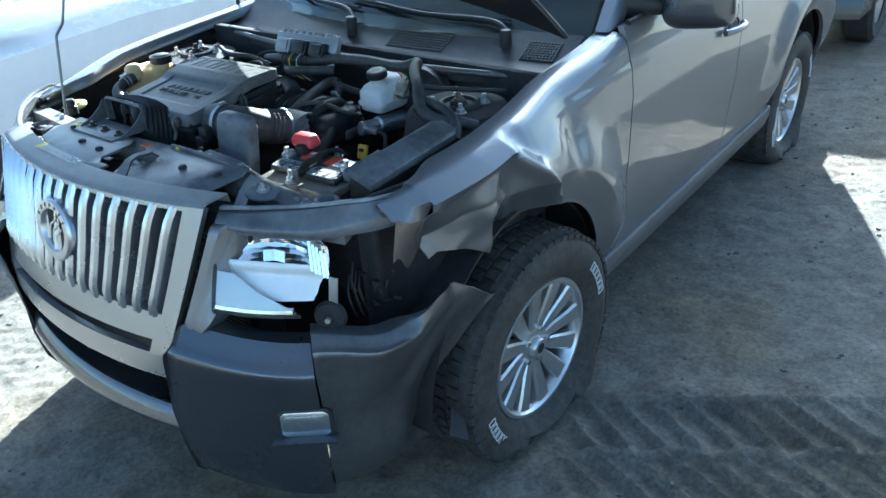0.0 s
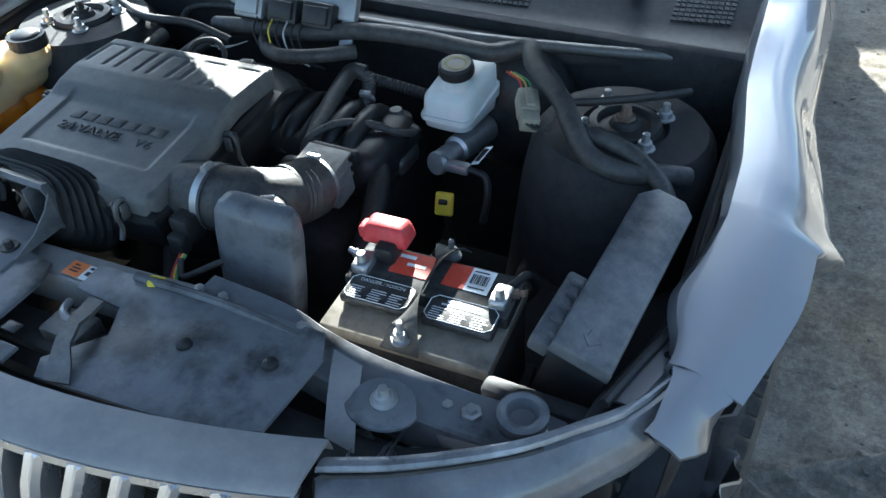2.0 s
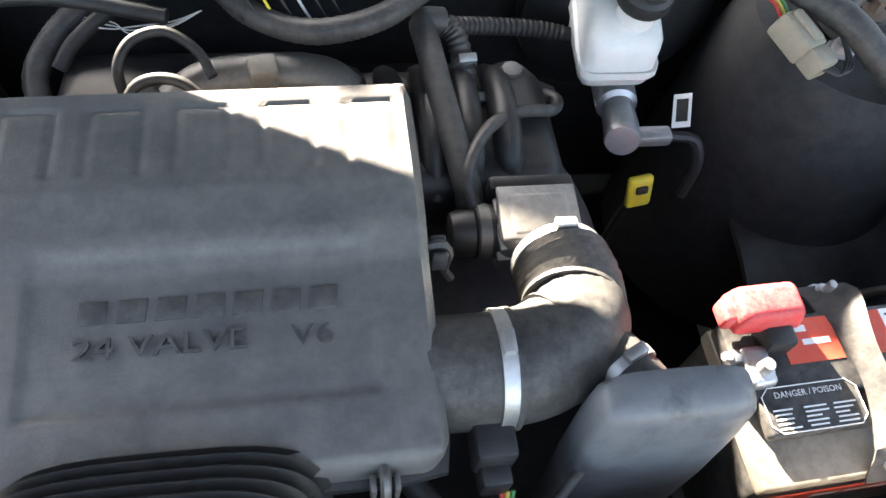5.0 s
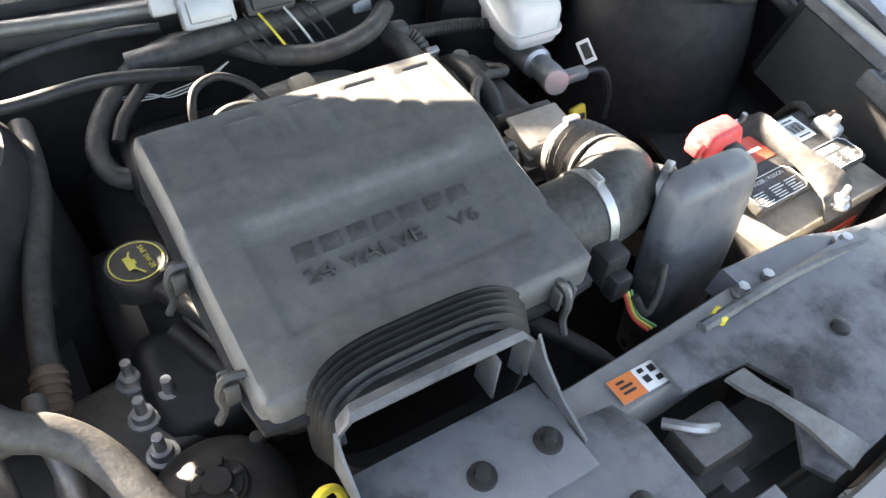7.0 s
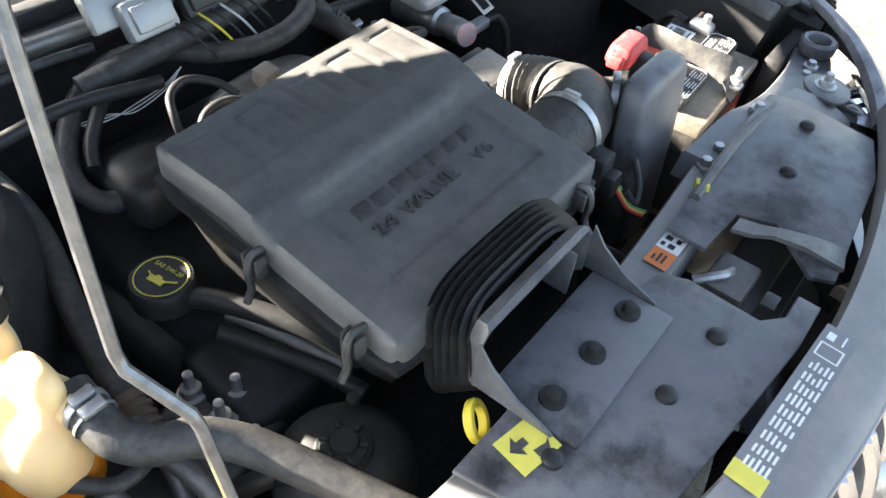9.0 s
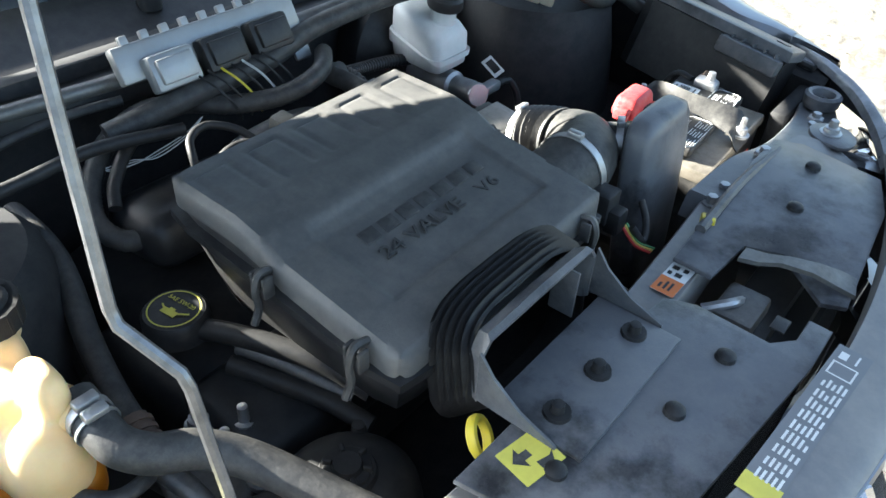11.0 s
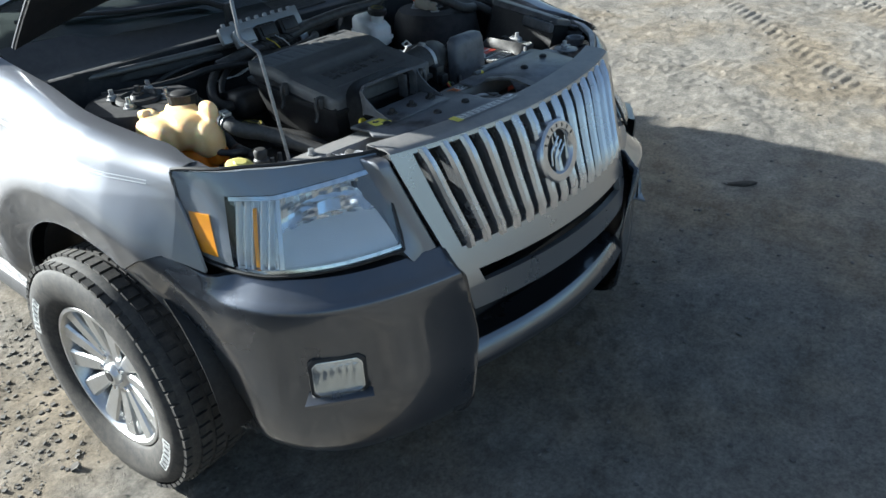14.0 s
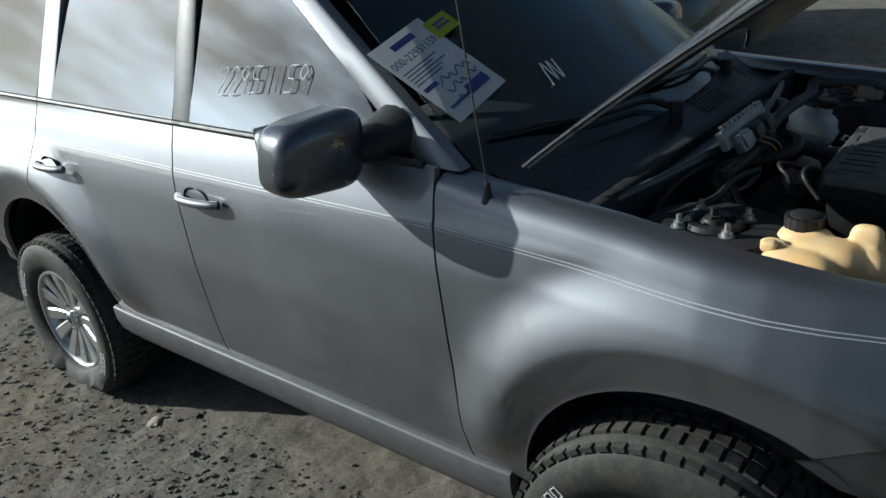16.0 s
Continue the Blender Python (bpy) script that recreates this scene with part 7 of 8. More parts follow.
for pts, r, mt, nm, lb, rib in (
    ([(0.085, 0.125, 1.008), (0.060, 0.118, 1.012), (0.062, 0.080, 1.010), (0.072, 0.0, 0.995), (0.086, -0.085, 0.972), (0.09, -0.10, 0.95)], 0.0155, M_HOSE, "vacuum_hose", "dusty grey rubber hose", 0),
    ([(0.085, 0.125, 1.005), (0.100, 0.110, 0.995), (0.108, 0.080, 0.975), (0.115, 0.045, 0.955), (0.125, 0.015, 0.940)], 0.012, M_HOSE, "breather_hose", "ribbed black hose", 0.002),
    ([(0.095, 0.125, 1.0), (0.15, 0.140, 0.985), (0.21, 0.145, 0.975), (0.265, 0.135, 0.968)], 0.010, M_RUBBER, "loom_branch", "thin ribbed loom", 0.0015),
    ([(0.095, -0.120, 0.962), (0.085, -0.085, 0.985), (0.115, -0.030, 0.992), (0.160, 0.005, 0.980), (0.205, 0.020, 0.965), (0.220, 0.050, 0.950), (0.210, 0.070, 0.940)], 0.0075, M_HOSE, "sensor_hose", "thin grey hose", 0),
    ([(0.175, -0.02, 0.93), (0.205, -0.06, 0.915), (0.225, -0.12, 0.89), (0.23, -0.18, 0.84)], 0.022, M_RUBBER, "coolant_hose", "black coolant hose", 0),
    ([(-0.30, 0.165, 1.030), (-0.18, 0.145, 1.052), (-0.05, 0.145, 1.060), (0.06, 0.160, 1.075), (0.20, 0.150, 1.088), (0.34, 0.135, 1.092), (0.407, 0.142, 1.111), (0.432, 0.102, 1.108), (0.472, 0.057, 1.101), (0.512, 0.018, 1.094), (0.542, -0.018, 1.076), (0.58, -0.049, 1.051), (0.632, -0.053, 1.038), (0.682, -0.028, 1.031), (0.722, 0.002, 1.016)], 0.0165, M_HOSE, "wiring_loom", "dusty taped wiring loom", 0),
    ([(0.542, -0.008, 1.066), (0.592, -0.013, 1.061), (0.642, -0.023, 1.051), (0.692, -0.053, 1.031), (0.717, -0.088, 1.006)], 0.014, M_HOSE, "wiring_loom", "dusty taped wiring loom", 0),
    ([(0.505, 0.030, 1.085), (0.560, 0.075, 1.075), (0.620, 0.130, 1.065), (0.68, 0.20, 1.05)], 0.007, M_RUBBER, "cable", "thin black cable", 0),
    ([(0.06, 0.135, 1.045), (0.01, 0.085, 1.050), (-0.045, 0.066, 1.048), (-0.090, 0.078, 1.040), (-0.136, 0.113, 1.034), (-0.175, 0.165, 1.030), (-0.228, 0.192, 1.028), (-0.290, 0.185, 1.010), (-0.345, 0.145, 0.985), (-0.372, 0.099, 0.962), (-0.362, 0.060, 0.947), (-0.327, 0.050, 0.945), (-0.276, 0.072, 0.950), (-0.24, 0.085, 0.94)], 0.0135, M_HOSE, "wiring_loom", "thick black wiring loom in a loop", 0.001),
    ([(-0.18, 0.150, 1.035), (-0.22, 0.158, 1.030), (-0.275, 0.155, 1.012), (-0.325, 0.122, 0.988), (-0.345, 0.095, 0.970)], 0.009, M_RUBBER, "cable", "black taped cable", 0),
    ([(-0.262, 0.020, 1.00), (-0.262, 0.030, 1.035), (-0.248, 0.052, 1.050), (-0.216, 0.063, 1.052), (-0.185, 0.046, 1.042), (-0.170, 0.022, 1.028)], 0.0055, M_RUBBER, "sensor_lead", "thin black sensor lead", 0),
    ([(-0.22, 0.110, 1.030), (-0.34, 0.130, 1.040), (-0.46, 0.13, 1.035), (-0.56, 0.17, 1.03), (-0.64, 0.21, 1.03)], 0.009, M_RUBBER, "cable", "black cable", 0),
    ([(-0.16, -0.03, 1.02), (-0.20, 0.00, 1.045), (-0.245, 0.00, 1.035), (-0.26, -0.04, 0.99)], 0.006, M_RUBBER, "plug_lead", "thin black lead", 0),
    ([(0.075, -0.420, 0.975), (0.085, -0.435, 0.955), (0.11, -0.425, 0.965), (0.14, -0.40, 0.975), (0.165, -0.385, 0.97)], 0.005, M_HOSE, "sensor_lead", "grey taped lead", 0),
    ([(-0.06, -0.30, 0.93), (0.03, -0.42, 0.90), (0.06, -0.47, 0.87)], 0.012, M_RUBBER, "coolant_hose", "black coolant hose", 0),
    ([(0.16, -0.46, 0.90), (0.13, -0.48, 0.87), (0.09, -0.48, 0.84)], 0.008, M_RUBBER, "drain_hose", "black hose", 0),
):
    part(nm, tube(pts, r, 12, 8, rib, 0.007), mt, car, lb)
clamp((0.108, 0.085, 0.978), (0.1, -1, -0.5), 0.0135, egr, 0.008)
clamp((0.116, 0.045, 0.955), (0.1, -1, -0.5), 0.0135, egr, 0.008)
part("coil_pack", box((-0.120, 0.030, 1.020), (0.030, 0.026, 0.046), 0.005, pose(0, 0, 0, 12, 0, 8)), M_PLUG, car, "grimy connector behind the air cleaner")
part("plenum_rear", tube([(-0.215, 0.020, 0.985), (-0.18, 0.040, 0.998), (-0.12, 0.046, 1.002), (-0.06, 0.044, 0.998), (-0.03, 0.030, 0.985)], 0.026, 16, 6), M_GREYMETAL, car, "cast aluminium plenum end behind the air cleaner")
M_TAN = mat("tan_plastic", (0.23, 0.21, 0.16), 0.5, 0, (0.15, 0.14, 0.11), 30, 0.7, bump=0.1, dust=DUST, dust_amount=0.3)
CM = Matrix.Translation((0.455, 0.015, 1.078)) @ pose(0, 0, 0, 12, 10, 28)
cn = box((0, 0, 0), (0.034, 0.050, 0.032), 0.005)
add(cn, box((0, -0.036, 0), (0.030, 0.026, 0.028), 0.004))
add(cn, box((0.0, 0.0, 0.018), (0.014, 0.04, 0.006), 0.002))
bmesh.ops.transform(cn, matrix=CM, verts=cn.verts)
conn = part("connector", cn, M_TAN, car, "grimy tan wiring connector with loose wires")
M_WIRES = [mat("wire_red", (0.45, 0.04, 0.03), 0.5), mat("wire_yellow", (0.55, 0.42, 0.08), 0.5), mat("wire_green", (0.08, 0.25, 0.09), 0.5), mat("wire_white", (0.5, 0.5, 0.48), 0.5)]
for k, mw in enumerate(M_WIRES[:3]):
    part("wire", tube([CM @ Vector(p) for p in ((-0.008 + 0.008 * k, 0.024, 0.004), (-0.012 + 0.008 * k, 0.045, 0.010), (-0.030 + 0.006 * k, 0.070, 0.006))], 0.0018, 6, 5), mw, conn)
    part("wire", tube([CM @ Vector(p) for p in ((-0.008 + 0.008 * k, -0.048, 0.004), (0.010 + 0.004 * k, -0.062, 0.006), (0.034, -0.045 - 0.005 * k, 0.012), (0.045, -0.005, 0.02))], 0.0018, 6, 5), M_RUBBER, conn)
    part("wire", tube([(0.068 + 0.005 * k, -0.410, 0.975), (0.066 + 0.004 * k, -0.432, 0.958), (0.075 + 0.006 * k, -0.452, 0.95)], 0.0022, 6, 5), M_WIRES[k], hose)

# ---- control module on the cowl ----
em = Matrix.Translation((-0.105, 0.183, 1.092)) @ pose(0, 0, 0, 62, -1, -1)
M_ECU = mat("grey_alloy_case", (0.30, 0.31, 0.32), 0.45, 0.5, (0.22, 0.22, 0.22), 15, 0.7, bump=0.1, dust=DUST, dust_amount=0.3)
eb = box((0, 0.012, 0), (0.30, 0.050, 0.020), 0.004)
for k in range(9):
    add(eb, box((-0.125 + 0.031 * k, 0.040, 0.002), (0.012, 0.016, 0.010), 0.002))
add(eb, box((0.135, -0.01, 0.004), (0.03, 0.11, 0.008), 0.003))
bmesh.ops.transform(eb, matrix=em, verts=eb.verts)
ecu = part("control_module", eb, M_ECU, car, "grey control module with three plugs")
for k in range(3):
    pb = box((-0.085 + 0.082 * k, -0.012, 0.020), (0.070, 0.050, 0.028), 0.006)
    add(pb, box((-0.085 + 0.082 * k, -0.012, 0.036), (0.054, 0.034, 0.010), 0.003))
    bmesh.ops.transform(pb, matrix=em, verts=pb.verts)
    part("module_plug", pb, M_BLACK if k else M_ECU, ecu)
for k in range(7):
    x = -0.06 + 0.018 * k
    p0 = em @ Vector((x, -0.03, 0.03))
    part("module_wire", tube([p0, p0 + Vector((0.01, -0.035, -0.015)), p0 + Vector((0.03, -0.045, -0.05)), p0 + Vector((0.05, -0.02, -0.08))], 0.0018, 6, 5), (M_RUBBER, M_RUBBER, M_YELLOW, M_RUBBER, M_WIRES[3])[k % 5], ecu)
for k in range(3):
    part("loose_wire", tube([(-0.338 + 0.010 * k, 0.165, 0.985), (-0.315, 0.150 - 0.006 * k, 0.995), (-0.285, 0.138 - 0.005 * k, 0.998), (-0.263, 0.115 + 0.006 * k, 1.002), (-0.217, 0.106 + 0.004 * k, 1.020), (-0.184, 0.117, 1.032)], 0.0008, 5, 6), M_WIRES[3], car)

# ---- stickers ----
M_ORANGE = mat("orange_print", (0.62, 0.16, 0.03), 0.5, 0, (0.5, 0.15, 0.05), 40, 0.5, dust=DUST, dust_amount=0.2)
sm = Matrix.Translation((0, 0, 1.0085))
stick = part("warning_sticker", bars([(-0.043, -0.529, 0.062, 0.028)], sm @ Matrix.Translation((0, 0, -0.012)) @ Matrix.Translation((0, 0, 0.0))), M_WHITE, xmember, "orange and white warning sticker")
part("sticker_half", bars([(-0.043, -0.529, 0.031, 0.028)], sm @ Matrix.Translation((0, 0, -0.0115))), M_ORANGE, stick)
for spot in [(-0.036, -0.521, 0.016, 0.003), (-0.036, -0.515, 0.016, 0.003), (-0.036, -0.509, 0.010, 0.003), (-0.007, -0.521, 0.008, 0.008), (0.005, -0.513, 0.008, 0.008), (-0.007, -0.509, 0.007, 0.005), (0.006, -0.524, 0.008, 0.006)]:
    part("sticker_mark", bars([spot], sm @ Matrix.Translation((0, 0, -0.011))), M_BLACK, stick)
AM = Matrix.Translation((-0.333, -0.533, 1.0085)) @ pose(0, 0, 0, 0, 0, -10)
ys_ = part("arrow_sticker", bars([(-0.024, -0.020, 0.048, 0.040)], AM), M_YPRINT, right_cover, "faded yellow sticker with an arrow")
part("sticker_arrow", prism([(-0.014, -0.002), (-0.003, -0.013), (-0.003, -0.006), (0.006, -0.006), (0.006, 0.002), (-0.003, 0.002), (-0.003, 0.009)], 0.0003, AM @ Matrix.Translation((-0.004, 0.006, 0.0003))), M_LETTER, ys_)
part("sticker_icon", prism([(-0.008, -0.005), (0.006, -0.005), (0.012, 0.004), (0.006, 0.001), (-0.008, 0.003)], 0.0003, AM @ Matrix.Translation((0.008, -0.010, 0.0003))), M_LETTER, ys_)
part("dipstick_ring", lathe([(0.018 + 0.004 * math.cos(a), 0.006 * math.sin(a)) for a in [2 * math.pi * k / 8 for k in range(8)]], 24, Matrix.Translation((-0.330, -0.478, 0.985)) @ pose(0, 0, 0, 60, 0, 30), True), M_YELLOW, car, "yellow dipstick ring")
part("yellow_clip", box((0.111, -0.500, 1.006), (0.022, 0.018, 0.016), 0.003, pose(0, 0, 0, 0, 15, 20)), M_YELLOW, xmember, "small yellow clip")
M_LABEL = mat("grey_label", (0.16, 0.17, 0.18), 0.4, 0, (0.2, 0.2, 0.21), 20, 0.6)
gl = part("grille_label", bars([(-0.255, 0.030, 0.235, 0.034)], Matrix.Translation((0, nose_y(0.13, 0.985) + 0.008, 1.0185)) @ pose(0, 0, 0, 0, 0, -4)), M_LABEL, grille, "long pale service label with small print")
lg = Matrix.Translation((0, nose_y(0.13, 0.985) + 0.008, 1.0193)) @ pose(0, 0, 0, 0, 0, -4)
spots = []
for k in range(9):
    x = -0.235 + 0.018 * k
    spots += [(x, 0.034 + 0.005 * r, random.uniform(0.008, 0.015), 0.0025) for r in range(5)]
spots += [(-0.070, 0.035, 0.022, 0.002), (-0.070, 0.058, 0.022, 0.002), (-0.070, 0.035, 0.002, 0.025), (-0.050, 0.035, 0.002, 0.025), (-0.042, 0.040, 0.016, 0.002), (-0.042, 0.050, 0.012, 0.008)]
part("label_print", bars(spots, lg), M_WHITE, gl)
part("label_corner", bars([(-0.255, 0.030, 0.022, 0.034)], Matrix.Translation((0, 0, -0.0004)) @ lg), M_YPRINT, gl)

# ---- broken corner: torn lamp pocket, wires, horn ----
part("lamp_pocket", box((0.66, -0.44, 0.84), (0.18, 0.03, 0.24), 0.01), M_DARKBAY, car)
horn = part("horn", lathe([(0.0, 0.012), (0.010, 0.014), (0.014, 0.008), (0.034, 0.004), (0.040, -0.006), (0.034, -0.018), (0.0, -0.022)], 32, Matrix.Translation((0.715, -0.592, 0.748)) @ pose(0, 0, 0, 82, 0, 30)), M_DARKBAY, car, "round horn behind the missing lamp")
part("horn_nut", lathe([(0.0, 0.022), (0.007, 0.022), (0.008, 0.010)], 6, Matrix.Translation((0.715, -0.592, 0.748)) @ pose(0, 0, 0, 82, 0, 30)), M_METAL, horn)
part("horn_bracket", box((0.720, -0.577, 0.80), (0.022, 0.004, 0.10), 0.001, pose(0, 0, 0, 0, 8, 20)), M_METAL, horn)
for k in range(14):
    c = Vector((random.uniform(0.70, 0.79), random.uniform(-0.50, -0.40), random.uniform(0.72, 0.84)))
    sh = bmesh.new()
    pts = [Vector((random.uniform(-1, 1), random.uniform(-1, 1), random.uniform(-1, 1))) * random.uniform(0.008, 0.022) for _ in range(5)]
    sh.faces.new([sh.verts.new(c + q) for q in sorted(pts, key=lambda q: math.atan2(q.z, q.x))])
    bmesh.ops.solidify(sh, geom=sh.faces[:], thickness=0.004)
    part("lamp_shard", sh, (M_BLACK, M_DUSTY, M_GREYMETAL, M_BLACK, M_DUSTY)[k % 5], car, "broken lamp piece", 20)
for k in range(4):
    a = Vector((random.uniform(0.66, 0.72), random.uniform(-0.50, -0.44), random.uniform(0.80, 0.88)))
    part("loose_wire", tube([a, a + Vector((0.02, -0.03, -0.03)), a + Vector((0.03, -0.03, -0.07)), a + Vector((0.02, -0.01, -0.11))], 0.003, 6, 6), M_RUBBER, car)
M_SCUFF = mat("scuffed_plastic", (0.10, 0.105, 0.115), 0.3, 0.2, (0.34, 0.35, 0.37), 16, 0.8, bump=0.2, dust=DUST, dust_amount=0.2)
M_CLOUDY = glass("torn_lens", (0.45, 0.47, 0.50), 0.25, 1.5)
P = [[lamp_point(1, t, v, -0.035 + 0.03 * (1 - v)) for v in spread(0.28 + 0.10 * math.sin(t * 40), 0.97, 9)] for t in spread(0.80, 1.0, 10)]
part("lamp_remnant", shell(P, (-0.5, 0.85, 0), 0.004), M_CLOUDY, car, "cloudy broken end of the lamp")
P = []
for t in spread(0.0, 0.9, 18):
    c = Vector(lamp_point(1, t, 1.0, 0.0))
    P.append([(c.x - 0.004, c.y + d, c.z + h) for d, h in ((0.006, 0.010), (0.010, 0.014), (0.018, 0.014), (0.026, 0.010), (0.030, 0.0))])
part("lamp_top_strip", shell(P, (0, 0, -1), 0.003), M_SCUFF, car, "pale scraped edge along the top of the broken lamp")

# ---- loose and small things on the car ----
ant = part("antenna_base", lathe([(0.0, 0.03), (0.006, 0.028), (0.009, 0.0), (0.016, -0.012), (0.018, -0.02)], 16, Matrix.Translation((-0.832, 0.485, 1.112))), M_BLACK, car, "black antenna foot")
part("antenna_mast", tube([(-0.832, 0.485, 1.134), (-0.81, 0.545, 1.48), (-0.785, 0.605, 1.84)], 0.0022, 6, 4), M_BLACK, ant)


def on_shield(x, z, off=-0.004):
    return Vector((x, shield_y(x, z) + off, z))


M_PAPER = mat("auction_paper", (0.80, 0.80, 0.80), 0.7, 0, (0.74, 0.75, 0.78), 6, 0.5)
M_LIME = mat("lime_paper", (0.55, 0.62, 0.05), 0.7, 0, (0.5, 0.55, 0.05), 8, 0.5)
M_INK = mat("blue_ink", (0.05, 0.08, 0.25), 0.7, 0, (0.04, 0.05, 0.12), 20, 0.5)
# the sheet lies on the glass: its corner, its two edge directions
o = on_shield(-0.694, 1.214)
ux = (on_shield(-0.510, 1.262) - o).normalized()
uy = (on_shield(-0.635, 1.379) - o)
uy = (uy - ux * uy.dot(ux)).normalized()
un = ux.cross(uy)
PM = Matrix((ux, uy, un)).transposed().to_4x4()
PM.translation = o + un * 0.006
sheet = bmesh.new()
sheet.faces.new([sheet.verts.new(PM @ Vector(p)) for p in ((0, 0, 0), (0.216, 0, 0), (0.216, 0.279, 0), (0, 0.279, 0))])
bmesh.ops.solidify(sheet, geom=sheet.faces[:], thickness=0.0008)
paper = part("lot_sheet", sheet, M_PAPER, car, "white printed lot sheet on the windscreen")
PT = PM @ Matrix.Diagonal((1.055, 1.065, 1, 1)) @ Matrix.Translation((0, 0, 0.0012))
part("lot_number", text_mesh("000-22951159", 0.030, PT @ Matrix.Translation((0.010, 0.185, 0)), 0.0), M_INK, paper)
rows = [(0.06, 0.225, 0.085, 0.018)] + [(0.012, 0.165 - 0.010 * k, random.uniform(0.06, 0.15), 0.003) for k in range(5)] + [(0.012, 0.10, 0.05, 0.012), (0.02, 0.035, 0.10, 0.007), (0.10, 0.03, 0.08, 0.028)]
part("sheet_print", bars(rows, PT), M_INK, paper)
for k in range(3):
    y0 = 0.10 - 0.028 * k
    part("handwriting", tube([PT @ Vector((0.06 + 0.012 * i, y0 + 0.010 * ((i * 7 + k * 3) % 5 - 2) / 2, 0.0005)) for i in range(11)], 0.0013, 5, 4), M_INK, paper)
lime = bmesh.new()
lime.faces.new([lime.verts.new(PM @ Vector(p)) for p in ((0.200, 0.195, 0.002), (0.295, 0.195, 0.002), (0.295, 0.255, 0.002), (0.200, 0.255, 0.002))])
bmesh.ops.solidify(lime, geom=lime.faces[:], thickness=0.0008)
lime_tag = part("lime_tag", lime, M_LIME, car, "lime yellow paper tag beside the sheet")
part("tag_print", bars([(0.220, 0.232, 0.055, 0.007), (0.220, 0.218, 0.055, 0.007)], PM @ Matrix.Translation((0, 0, 0.0034))), M_INK, lime_tag)
# chalk-pen marks on the front side window
M_CHALK = mat("paint_pen", (0.75, 0.77, 0.77), 0.8, 0, (0.5, 0.5, 0.5), 60, 0.6)
WM = Matrix(((0, 0, -1, 0), (-1, 0, 0, 0), (0, 1, 0, 0), (0, 0, 0, 1)))
zz = 1.255
base = Matrix.Translation((-(win_x(zz) + 0.004), 1.44, zz)) @ Matrix.Rotation(radians(21.8), 4, "Y") @ WM
STROKES = {"2": ((0, 0.8), (0.3, 1), (0.55, 0.75), (0, 0), (0.6, 0.02)), "9": ((0.55, 0.75), (0.25, 1), (0.05, 0.7), (0.3, 0.5), (0.55, 0.78), (0.45, 0)), "5": ((0.6, 1), (0.1, 0.95), (0.08, 0.55), (0.5, 0.5), (0.5, 0.1), (0.0, 0.02)), "1": ((0.2, 1), (0.22, 0.5), (0.2, 0))}
for k, ch in enumerate("22951159"):
    part("window_digit", tube([base @ Vector((0.046 * k + 0.055 * a + 0.012 * b, 0.075 * b + 0.003 * k, 0)) for a, b in STROKES[ch]], 0.0016, 5, 6), M_CHALK, car, "white paint-pen stroke on glass")
base2 = on_shield(-0.36, 1.24, -0.006)
part("window_mark", tube([base2 + Vector(p) for p in ((0, 0, 0), (0.015, 0.05, 0.05), (0.025, 0.0, 0.01), (0.045, 0.05, 0.05), (0.055, 0.0, 0.01), (0.075, 0.05, 0.05))], 0.002, 5, 5), M_CHALK, car)
# torn liner strip hanging at the crushed side of the bumper
P = [[(0.80 + 0.02 * k + 0.01 * math.sin(k), -0.30 - 0.02 * k, 0.42 - 0.03 * k), (0.83 + 0.02 * k, -0.27 - 0.02 * k, 0.40 - 0.03 * k)] for k in range(5)]
part("torn_liner", shell(P, (0, 0, -1), 0.004), M_BLACK, car, "torn black plastic liner")

